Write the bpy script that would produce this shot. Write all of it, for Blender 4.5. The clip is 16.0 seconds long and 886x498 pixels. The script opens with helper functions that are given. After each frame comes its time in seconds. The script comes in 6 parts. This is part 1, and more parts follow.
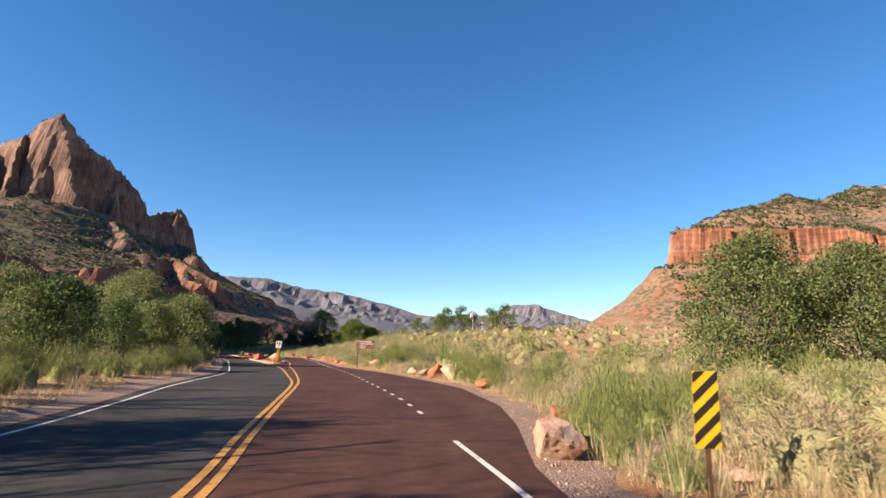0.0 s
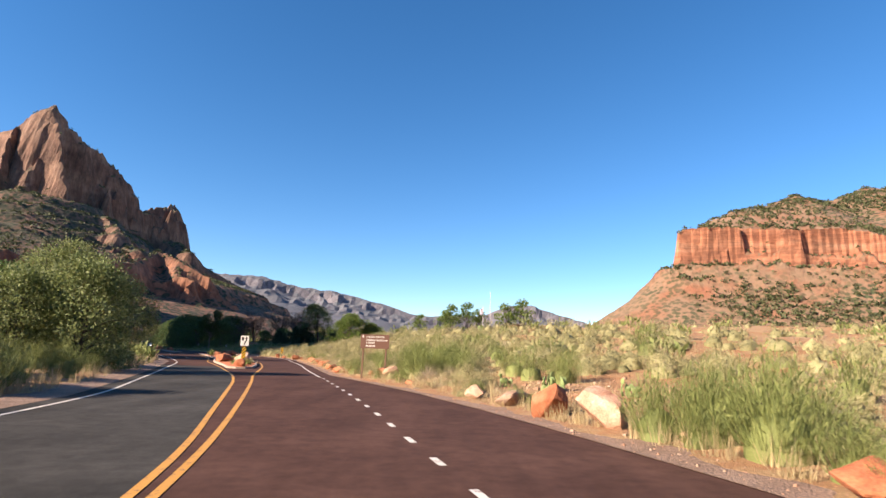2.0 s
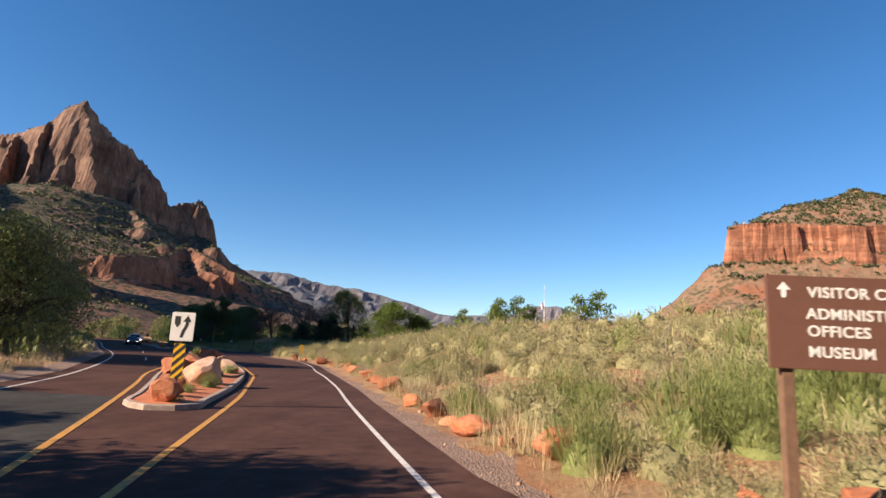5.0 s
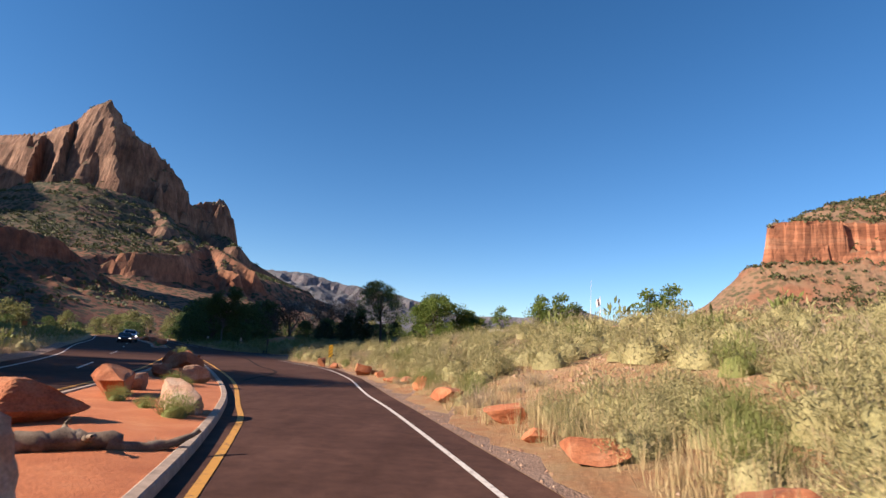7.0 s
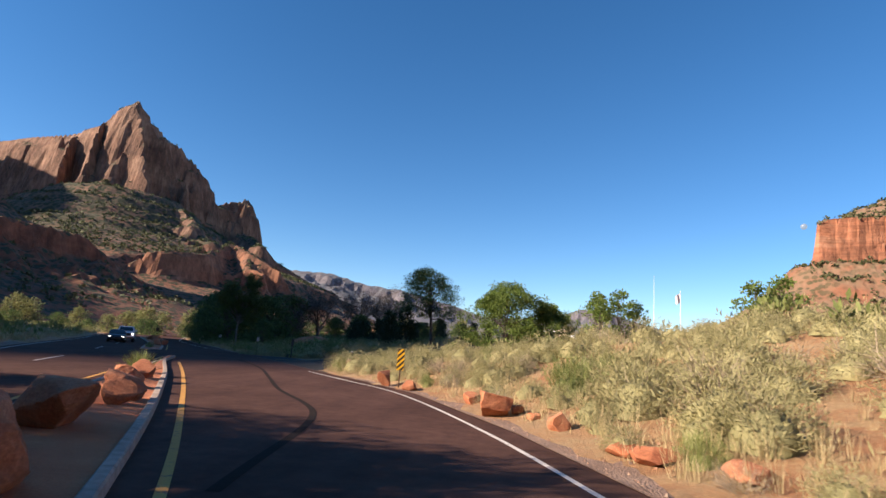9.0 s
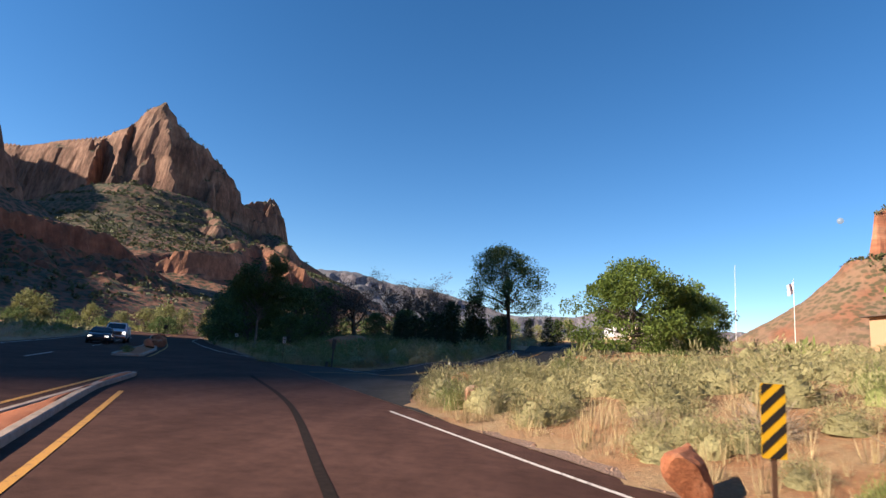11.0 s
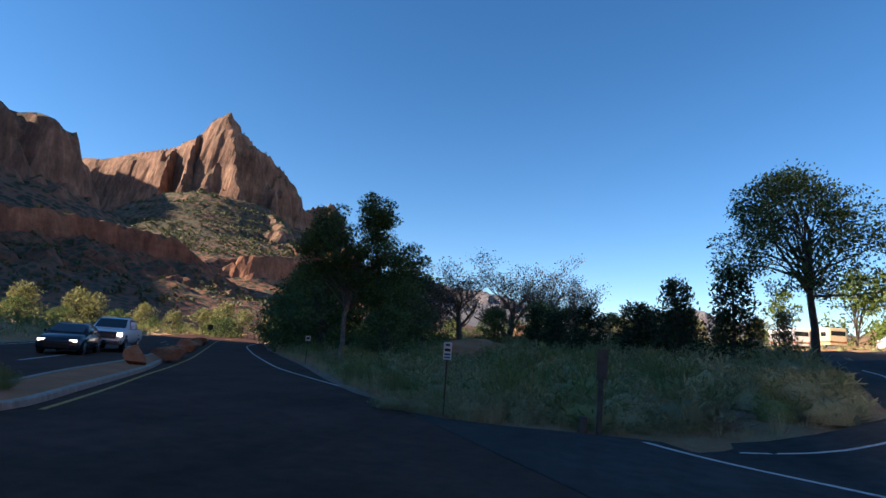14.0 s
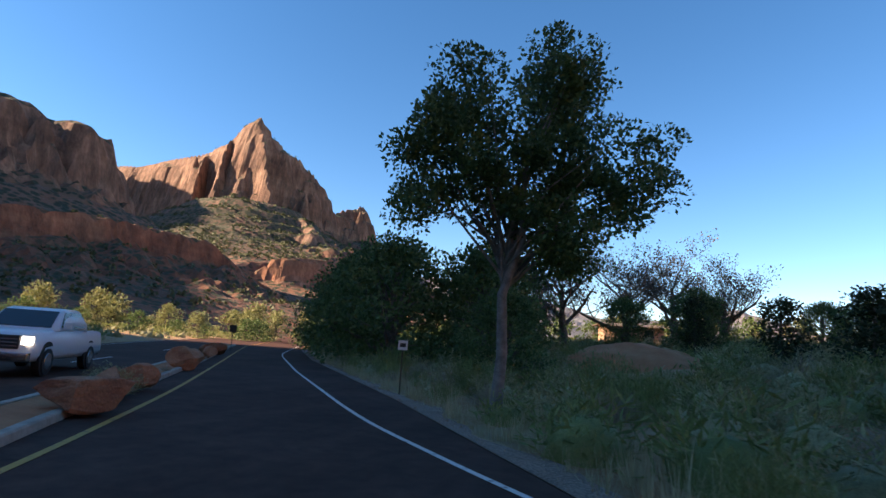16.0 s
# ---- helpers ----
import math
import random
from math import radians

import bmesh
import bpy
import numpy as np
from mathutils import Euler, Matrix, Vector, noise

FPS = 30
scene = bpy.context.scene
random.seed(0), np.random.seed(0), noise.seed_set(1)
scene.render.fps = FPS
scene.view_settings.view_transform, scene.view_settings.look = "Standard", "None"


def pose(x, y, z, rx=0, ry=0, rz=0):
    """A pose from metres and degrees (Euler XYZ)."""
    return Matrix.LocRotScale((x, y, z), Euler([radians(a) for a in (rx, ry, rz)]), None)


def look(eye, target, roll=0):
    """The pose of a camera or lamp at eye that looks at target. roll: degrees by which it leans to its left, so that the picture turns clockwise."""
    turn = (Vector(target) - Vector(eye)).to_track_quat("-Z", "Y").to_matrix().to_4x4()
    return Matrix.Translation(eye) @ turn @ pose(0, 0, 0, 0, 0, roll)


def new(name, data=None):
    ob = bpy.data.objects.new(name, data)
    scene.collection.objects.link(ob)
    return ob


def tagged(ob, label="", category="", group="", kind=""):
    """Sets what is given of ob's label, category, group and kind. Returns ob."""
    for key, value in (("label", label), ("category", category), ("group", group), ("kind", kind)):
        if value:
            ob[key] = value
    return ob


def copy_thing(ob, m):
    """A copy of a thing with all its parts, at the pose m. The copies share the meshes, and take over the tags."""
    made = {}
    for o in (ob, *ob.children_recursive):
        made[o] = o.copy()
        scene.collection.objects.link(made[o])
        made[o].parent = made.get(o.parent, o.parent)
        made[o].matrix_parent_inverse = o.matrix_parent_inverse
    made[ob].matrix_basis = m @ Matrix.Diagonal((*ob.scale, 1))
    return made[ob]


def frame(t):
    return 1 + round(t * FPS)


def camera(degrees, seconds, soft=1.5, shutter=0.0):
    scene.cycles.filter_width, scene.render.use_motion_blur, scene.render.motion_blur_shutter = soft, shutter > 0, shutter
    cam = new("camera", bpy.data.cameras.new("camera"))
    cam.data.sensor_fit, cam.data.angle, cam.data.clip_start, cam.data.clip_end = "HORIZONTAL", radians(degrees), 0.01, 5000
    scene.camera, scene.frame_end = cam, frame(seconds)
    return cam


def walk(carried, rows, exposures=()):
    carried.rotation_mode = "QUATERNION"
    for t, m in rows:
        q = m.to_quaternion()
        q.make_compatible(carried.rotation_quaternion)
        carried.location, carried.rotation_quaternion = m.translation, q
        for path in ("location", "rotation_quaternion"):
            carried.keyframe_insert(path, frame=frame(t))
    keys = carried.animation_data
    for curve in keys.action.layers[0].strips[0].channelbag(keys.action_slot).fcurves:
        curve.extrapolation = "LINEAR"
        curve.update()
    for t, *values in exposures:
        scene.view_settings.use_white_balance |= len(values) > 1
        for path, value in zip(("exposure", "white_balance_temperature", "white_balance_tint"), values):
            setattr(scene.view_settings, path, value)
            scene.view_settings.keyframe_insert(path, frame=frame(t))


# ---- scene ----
# ---- camera ----
cam = camera(76.65, 16.0, shutter=0.1)
PATH = [
    (0.0, 0.63, -3.00, 1.70, 100.41, -1.42, -0.00),
    (0.5, -0.28, 1.95, 1.70, 100.43, -1.57, -0.21),
    (1.0, -1.18, 6.90, 1.70, 100.45, -1.72, -0.42),
    (1.5, -2.10, 11.90, 1.69, 100.46, -1.88, -0.59),
    (2.0, -2.98, 16.90, 1.69, 100.48, -2.03, -0.55),
    (2.5, -3.93, 21.88, 1.71, 100.46, -2.19, -0.34),
    (3.0, -5.04, 26.82, 1.75, 100.41, -2.36, 0.04),
    (3.5, -6.27, 31.70, 1.77, 100.36, -2.53, 0.46),
    (4.0, -7.60, 36.52, 1.78, 100.34, -2.70, 0.90),
    (4.5, -8.92, 41.10, 1.77, 100.33, -2.86, 1.33),
    (5.0, -10.25, 45.45, 1.77, 100.33, -3.02, 1.76),
    (5.5, -11.59, 49.70, 1.77, 100.33, -3.18, 2.20),
    (6.0, -12.98, 53.93, 1.76, 100.34, -3.34, 2.65),
    (6.5, -14.40, 58.23, 1.75, 100.34, -3.50, 3.10),
    (7.0, -15.86, 62.63, 1.72, 100.33, -3.66, 3.56),
    (7.5, -17.43, 67.04, 1.69, 100.33, -3.82, 3.98),
    (8.0, -18.99, 71.32, 1.67, 100.35, -3.95, 4.48),
    (8.5, -20.66, 75.55, 1.68, 100.35, -4.06, 5.08),
    (9.0, -22.44, 79.76, 1.70, 100.31, -4.14, 5.81),
    (9.5, -24.21, 83.95, 1.72, 100.24, -4.18, 6.49),
    (10.0, -26.04, 88.12, 1.75, 100.15, -4.18, 7.09),
    (10.5, -27.89, 92.23, 1.78, 100.06, -4.16, 7.66),
    (11.0, -29.77, 96.28, 1.80, 99.97, -4.13, 8.25),
    (11.5, -31.63, 100.24, 1.80, 99.91, -4.11, 8.94),
    (12.0, -33.45, 104.07, 1.78, 99.88, -4.11, 9.86),
    (12.5, -35.47, 107.84, 1.73, 99.85, -4.15, 11.01),
    (13.0, -37.66, 111.62, 1.69, 99.87, -4.20, 12.17),
    (13.5, -40.06, 115.46, 1.66, 99.88, -4.24, 13.22),
    (14.0, -42.61, 119.17, 1.62, 99.91, -4.25, 14.11),
    (14.5, -45.08, 122.83, 1.60, 99.95, -4.22, 14.93),
    (15.0, -47.45, 126.44, 1.57, 99.93, -4.15, 15.75),
    (15.5, -49.97, 130.08, 1.55, 99.92, -4.06, 16.48),
    (16.0, -52.49, 133.85, 1.56, 99.92, -3.95, 17.12),
]
walk(cam, [(t, pose(x, y, z, rx, ry, rz)) for t, x, y, z, rx, ry, rz in PATH], [(0.0, 1.31, 7050, 16), (0.5, 1.39, 7100, 16), (1.5, 1.48, 7100, 16), (4.0, 1.12, 7100, 16), (7.0, 1.07, 7150, 17), (9.0, 1.20, 7100, 16), (12.5, 1.20, 7000, 15), (13.5, 1.33, 7200, 16), (14.5, 1.52, 7550, 17), (16.0, 1.86, 8300, 19)])
# ---- light ----
SUN_AZ = Vector((-0.90, -0.44, 0)).normalized()      # horizontal way towards the sun
SUN_EL = radians(27)
world = bpy.data.worlds.new("world")
scene.world = world
world.use_nodes = True
wn = world.node_tree.nodes
sky = wn.new("ShaderNodeTexSky")
sky.sky_type, sky.sun_disc = "NISHITA", False
sky.sun_elevation = SUN_EL
sky.sun_rotation = math.atan2(SUN_AZ.x, SUN_AZ.y)
sky.air_density, sky.dust_density, sky.ozone_density = 1.0, 0.1, 3.0
sky.altitude = 1700
wn["Background"].inputs[1].default_value = 0.084
tone = wn.new("ShaderNodeHueSaturation")
tone.inputs["Saturation"].default_value = 1.27
world.node_tree.links.new(sky.outputs[0], tone.inputs["Color"])
world.node_tree.links.new(tone.outputs[0], wn["Background"].inputs[0])
sun = new("sun", bpy.data.lights.new("sun", "SUN"))
sun.data.energy, sun.data.angle, sun.data.color = 5.0, radians(0.53), (1.0, 0.88, 0.72)
to_sun = Vector((SUN_AZ.x * math.cos(SUN_EL), SUN_AZ.y * math.cos(SUN_EL), math.sin(SUN_EL)))
sun.matrix_world = look(to_sun * 50, (0, 0, 0))


# ---- materials ----
def material(name, rough=0.8, metal=0.0):
    m = bpy.data.materials.new(name)
    m.use_nodes = True
    b = m.node_tree.nodes["Principled BSDF"]
    b.inputs["Roughness"].default_value = rough
    b.inputs["Metallic"].default_value = metal
    return m


class Nodes:
    """Short hand for building one material's nodes."""

    def __init__(self, m):
        self.m, self.n, self.l = m, m.node_tree.nodes, m.node_tree.links
        self.b = self.n["Principled BSDF"]
        self.co = self.n.new("ShaderNodeTexCoord")
        self.geo = self.n.new("ShaderNodeNewGeometry")

    def link(self, a, b):
        self.l.new(a, b)

    def noise(self, scale, detail=4.0, rough=0.55, at=None, stretch=None):
        t = self.n.new("ShaderNodeTexNoise")
        t.inputs["Scale"].default_value, t.inputs["Detail"].default_value, t.inputs["Roughness"].default_value = scale, detail, rough
        src = at if at is not None else self.geo.outputs["Position"]
        if stretch:
            mp = self.n.new("ShaderNodeMapping")
            mp.inputs["Scale"].default_value = stretch
            self.link(src, mp.inputs["Vector"])
            src = mp.outputs["Vector"]
        self.link(src, t.inputs["Vector"])
        return t.outputs["Fac"]

    def voronoi(self, scale, feature="F1", at=None):
        t = self.n.new("ShaderNodeTexVoronoi")
        t.feature = feature
        t.inputs["Scale"].default_value = scale
        self.link(at if at is not None else self.geo.outputs["Position"], t.inputs["Vector"])
        return t.outputs["Distance"]

    def ramp(self, fac, *stops):
        r = self.n.new("ShaderNodeValToRGB")
        e = r.color_ramp.elements
        while len(e) < len(stops):
            e.new(0.5)
        for el, (p, c) in zip(e, stops):
            el.position = p
            el.color = (c, c, c, 1) if isinstance(c, (int, float)) else (*c, 1)
        self.link(fac, r.inputs["Fac"])
        return r.outputs["Color"]

    def mix(self, fac, a, b, how="MIX"):
        x = self.n.new("ShaderNodeMix")
        x.data_type, x.blend_type = "RGBA", how
        for v, s in ((fac, x.inputs[0]), (a, x.inputs[6]), (b, x.inputs[7])):
            if isinstance(v, (int, float)):
                s.default_value = v if s == x.inputs[0] else (v, v, v, 1)
            elif isinstance(v, tuple):
                s.default_value = (*v, 1)
            else:
                self.link(v, s)
        return x.outputs[2]

    def math(self, op, a, b=0.0):
        x = self.n.new("ShaderNodeMath")
        x.operation = op
        for v, s in ((a, x.inputs[0]), (b, x.inputs[1])):
            if isinstance(v, (int, float)):
                s.default_value = v
            else:
                self.link(v, s)
        return x.outputs[0]

    def bump(self, height, strength=0.4, distance=0.02):
        b = self.n.new("ShaderNodeBump")
        b.inputs["Strength"].default_value, b.inputs["Distance"].default_value = strength, distance
        self.link(height, b.inputs["Height"])
        self.link(b.outputs["Normal"], self.b.inputs["Normal"])

    def color(self, c):
        if isinstance(c, tuple):
            self.b.inputs["Base Color"].default_value = (*c, 1)
        else:
            self.link(c, self.b.inputs["Base Color"])
        return self.m


def asphalt(name, low, high):
    k = Nodes(material(name, 0.85))
    big = k.ramp(k.noise(0.35, 5), (0.3, low), (0.7, high))
    streak = k.ramp(k.noise(0.9, 4, at=k.geo.outputs["Position"], stretch=(1.2, 0.12, 1)), (0.35, 0.82), (0.7, 1.1))
    grain = k.ramp(k.noise(90, 3, 0.7), (0.3, 0.72), (0.7, 1.25))
    patch = k.ramp(k.noise(2.6, 7, 0.7), (0.32, 0.74), (0.5, 1.0), (0.68, 1.22))
    col = k.mix(1.0, k.mix(1.0, k.mix(1.0, big, streak, "MULTIPLY"), patch, "MULTIPLY"), grain, "MULTIPLY")
    k.bump(k.noise(120, 3, 0.7), 0.35, 0.006)
    k.b.inputs["Specular IOR Level"].default_value = 0.06
    return k.color(col)


def painted(name, base, under):
    """Road paint, worn through in places to the surface under it."""
    k = Nodes(material(name, 0.75))
    wear = k.ramp(k.noise(6, 6, 0.75), (0.36, 0.0), (0.46, 1.0))
    grain = k.ramp(k.noise(60, 3), (0.3, 0.8), (0.7, 1.1))
    k.bump(k.noise(100, 2), 0.2, 0.004)
    return k.color(k.mix(1.0, k.mix(wear, under, base), grain, "MULTIPLY"))


def rock_mat(name, a, b, c, scale=1.0):
    k = Nodes(material(name, 0.92))
    n1 = k.noise(1.6 * scale, 6, 0.6)
    base = k.ramp(n1, (0.3, a), (0.52, b), (0.75, c))
    speck = k.ramp(k.noise(22 * scale, 4, 0.7), (0.35, 0.7), (0.65, 1.15))
    own = k.n.new("ShaderNodeObjectInfo")
    var = k.ramp(own.outputs["Random"], (0.0, 0.78), (1.0, 1.18))
    k.bump(k.noise(14 * scale, 6, 0.7), 0.6, 0.05 / scale)
    return k.color(k.mix(1.0, k.mix(1.0, base, speck, "MULTIPLY"), var, "MULTIPLY"))


def plain_mat(name, color, rough=0.6, metal=0.0, vary=0.12, scale=8.0):
    k = Nodes(material(name, rough, metal))
    f = k.ramp(k.noise(scale, 5, 0.65), (0.3, 1 - vary), (0.7, 1 + vary))
    k.bump(k.noise(scale * 9, 3), 0.12, 0.004)
    return k.color(k.mix(1.0, color, f, "MULTIPLY"))


def leaf_mat(name, low, high, glow=0.25, rough=0.6, grain=False):
    """Leaves: each leaf its own shade, with some light passing through."""
    k = Nodes(material(name, rough))
    own = k.n.new("ShaderNodeObjectInfo")
    f = k.math("FRACT", k.math("ADD", k.geo.outputs["Random Per Island"], k.math("MULTIPLY", own.outputs["Random"], 0.35)))
    col = k.mix(1.0, k.ramp(f, (0.0, low), (1.0, high)), k.ramp(k.noise(0.9, 3), (0.3, 0.78), (0.7, 1.2)), "MULTIPLY")
    if grain:
        # shade in the gaps between plumes is put into the colour, following the bump
        fine = k.math("MULTIPLY", k.math("ADD", k.noise(26, 5, 0.75), k.noise(75, 2, 0.6)), 0.5)
        col = k.mix(1.0, col, k.ramp(fine, (0.34, 0.6), (0.5, 1.0), (0.62, 1.4)), "MULTIPLY")
        k.bump(fine, 0.6, 0.03)
    tr = k.n.new("ShaderNodeBsdfTranslucent")
    mx = k.n.new("ShaderNodeMixShader")
    mx.inputs[0].default_value = glow
    k.link(col, tr.inputs["Color"])
    k.link(k.b.outputs[0], mx.inputs[1])
    k.link(tr.outputs[0], mx.inputs[2])
    k.link(mx.outputs[0], k.n["Material Output"].inputs["Surface"])
    k.b.inputs["Specular IOR Level"].default_value = 0.25
    return k.color(col)


def cliff_mat(name, rock_a, rock_b, rock_c, soil, scrub, strata=0.05, scrub_low=0.45, dot=0.16, cover_min=0.25, red=None, streak=(1, 1, 0.2), layer=0.5, bare=(0.4, 0.62)):
    """Bare sandstone on steep faces, soil with scrub on the gentler slopes."""
    k = Nodes(material(name, 0.95))
    sep = k.n.new("ShaderNodeSeparateXYZ")
    k.link(k.geo.outputs["Normal"], sep.inputs[0])
    split = k.n.new("ShaderNodeSeparateXYZ")
    k.link(k.geo.outputs["Position"], split.inputs[0])
    flat = k.math("ADD", sep.outputs["Z"], k.math("MULTIPLY", k.math("SUBTRACT", k.noise(0.02, 5), 0.5), 0.35))
    is_slope = k.ramp(flat, (0.50, 0.0), (0.62, 1.0))
    band = k.noise(strata, 5, 0.6, stretch=(0.08, 0.08, 1.0))
    flute = k.noise(0.035, 6, 0.65, stretch=(1.0, 1.0, 0.12))
    rock = k.ramp(k.math("ADD", k.math("MULTIPLY", band, layer), k.math("MULTIPLY", flute, 1 - layer)), (0.33, rock_a), (0.5, rock_b), (0.66, rock_c))
    if red:
        low = k.ramp(k.math("MULTIPLY", k.math("ADD", split.outputs["Z"], k.math("MULTIPLY", k.noise(0.01, 3), 40)), 0.001), (red[0] / 1000, 1.0), (red[1] / 1000, 0.0))
        rock = k.mix(low, rock, k.ramp(band, (0.35, red[2]), (0.65, red[3])))
        soil = k.mix(k.math("MULTIPLY", low, 0.85), soil, tuple(v * 0.8 for v in red[2]))
    rock = k.mix(1.0, rock, k.ramp(k.noise(0.16, 6, 0.7, stretch=streak), (0.3, 0.55), (0.7, 1.22)), "MULTIPLY")
    rock = k.mix(1.0, rock, k.ramp(k.noise(0.05, 7, 0.75, stretch=(1, 1, 0.45)), (0.36, 0.55), (0.6, 1.15)), "MULTIPLY")
    ground_ = k.mix(k.ramp(k.noise(0.03, 5), (bare[0], 0.0), (bare[1], 1.0)), soil, tuple(v * 0.75 for v in rock_b))
    dots = k.ramp(k.math("ADD", k.voronoi(dot), k.math("MULTIPLY", k.noise(dot * 3, 3), 0.25)), (0.5, 1.0), (0.74, 0.0))
    cover = k.ramp(k.noise(0.012, 4), (scrub_low - 0.1, cover_min), (scrub_low + 0.15, 1.0))
    slope = k.mix(k.math("MULTIPLY", dots, cover), ground_, k.mix(k.noise(0.4, 3), tuple(v * 0.6 for v in scrub), scrub))
    k.bump(k.noise(0.12, 8, 0.7), 0.9, 3.0)
    return k.color(k.mix(is_slope, rock, slope))


M = dict(
    red_asphalt=asphalt("red_asphalt", (0.064, 0.033, 0.0265), (0.099, 0.052, 0.041)),
    grey_asphalt=asphalt("grey_asphalt", (0.040, 0.038, 0.036), (0.068, 0.064, 0.060)),
    white_paint=painted("white_road_paint", (0.62, 0.58, 0.54), (0.15, 0.085, 0.07)),
    yellow_paint=painted("yellow_road_paint", (0.52, 0.25, 0.045), (0.14, 0.07, 0.05)),
    kerb=plain_mat("kerb_concrete", (0.33, 0.25, 0.20), 0.9, vary=0.3, scale=5),
    watchman=cliff_mat("watchman_sandstone", (0.095, 0.047, 0.034), (0.20, 0.108, 0.074), (0.30, 0.185, 0.13), (0.062, 0.058, 0.034), (0.026, 0.037, 0.016), 0.02, scrub_low=0.3, cover_min=0.8, dot=0.11, red=(165, 215, (0.26, 0.10, 0.055), (0.36, 0.17, 0.10))),
    foothill=cliff_mat("red_foothill_rock", (0.17, 0.062, 0.035), (0.26, 0.10, 0.055), (0.34, 0.16, 0.09), (0.17, 0.075, 0.042), (0.05, 0.058, 0.027), 0.1, scrub_low=0.35, dot=0.17),
    mesa=cliff_mat("red_mesa_sandstone", (0.20, 0.075, 0.04), (0.33, 0.135, 0.075), (0.38, 0.20, 0.125), (0.22, 0.135, 0.085), (0.055, 0.07, 0.03), 0.12, scrub_low=0.5, dot=0.22, cover_min=0.04, streak=(0.3, 0.3, 2.2), layer=0.8, bare=(0.5, 0.68)),
    # the haze of distance is put into these blue-grey rock, soil and scrub colours
    hazed_far_rock=cliff_mat("far_hills_hazed_rock", (0.135, 0.125, 0.145), (0.175, 0.16, 0.18), (0.215, 0.19, 0.205), (0.13, 0.135, 0.155), (0.105, 0.12, 0.135), 0.01),
    boulder_red=rock_mat("red_boulder", (0.28, 0.08, 0.035), (0.42, 0.15, 0.07), (0.5, 0.24, 0.14)),
    boulder_pale=rock_mat("pale_boulder", (0.34, 0.14, 0.08), (0.46, 0.28, 0.19), (0.6, 0.48, 0.38)),
    bark=rock_mat("bark", (0.06, 0.05, 0.042), (0.11, 0.09, 0.075), (0.17, 0.145, 0.12), 3.0),
    pale_bark=rock_mat("pale_bark", (0.13, 0.115, 0.10), (0.22, 0.20, 0.175), (0.33, 0.30, 0.27), 3.0),
    dead_wood=rock_mat("dead_wood", (0.09, 0.065, 0.05), (0.17, 0.13, 0.10), (0.26, 0.21, 0.17), 3.0),
)


# ---- the lie of the land ----
def smooth(a, b, x):
    t = np.clip((np.asarray(x, float) - a) / (b - a), 0, 1)
    return t * t * (3 - 2 * t)


ROAD_RIGHT = [(3.2, -43), (2.5, -1), (2.1, 6), (2.48, 11.07), (2.55, 16.25), (1.57, 24.67), (-0.03, 30.15), (-1.52, 34.59), (-3.95, 41.26), (-8.2, 50.5), (-9.9, 54), (-12.9, 64), (-14.6, 70), (-17.5, 79), (-19.0, 83.5), (-22.0, 93), (-25.6, 101.8), (-29.0, 106.9), (-31.5, 110.4)]
ROAD_FAR = [(-46.8, 132.7), (-47.9, 134.3), (-49.7, 136.1), (-52.8, 140.5), (-58.6, 149.3), (-74.0, 171), (-94.3, 203), (-144, 290), (-420, 760)]
ROAD_LEFT = [(-4.9, -43), (-6.9, 2), (-7.9, 7.5), (-9.33, 13.67), (-11.39, 21.47), (-14.12, 34.59), (-16.87, 42.37), (-21.8, 55.5), (-27.9, 70.3), (-40.8, 93.6), (-56, 116), (-78.5, 150), (-120.5, 211), (-160, 275), (-440, 745)]
RIGHT_ALL = ROAD_RIGHT + ROAD_FAR


def line_x(line, y):
    a = np.array(line, float)
    return np.interp(y, a[:, 1], a[:, 0])


def land(x, y):
    """Height of the ground."""
    x, y = np.asarray(x, float), np.asarray(y, float)
    u = (x - line_x(RIGHT_ALL, y)) * np.interp(y, [0, 50, 100, 150], [1.0, 0.95, 0.87, 0.83])
    l = (line_x(ROAD_LEFT, y) - x) * 0.85
    out = np.maximum(u, 0)
    height = np.interp(y, [-60, 0, 20, 40, 60, 90, 106, 116, 128, 200], [1.1, 1.2, 1.5, 2.2, 3.3, 5.1, 5.2, 2.8, 2.4, 2.4])
    bank = np.interp(out, [0, 0.8, 6, 16, 25, 60, 120, 250, 520, 900], [0, 0.0, 0.28, 0.82, 1.0, 1.3, 1.6, 2.8, 5.6, 9])
    plane = np.interp(out, [0, 5, 11, 30, 90, 250, 520, 900], [0, 0.02, 0.26, 1.08, 2.5, 5, 10, 16])
    k = smooth(112, 128, y)
    z = height * ((1 - k) * bank + k * plane)
    bumps = 0.16 * (np.sin(x * 0.71 + 1.3) * np.sin(y * 0.53 + 0.4) + np.sin(x * 0.29 + y * 0.37)) * smooth(1.5, 8, out)
    z = z + bumps + 0.2 * np.sin(x * 0.11 + y * 0.05) * np.sin(y * 0.083 - x * 0.02) * smooth(6, 25, out)
    lo = np.maximum(l, 0)
    z = z + np.interp(lo, [0, 6, 30, 120, 400], [0, 0.35, 0.5, 2, 12]) + 0.12 * np.sin(x * 0.6) * np.sin(y * 0.5) * smooth(1, 6, lo)
    far = np.hypot(x, y - 80)
    return z * (1 - smooth(1400, 2600, far))


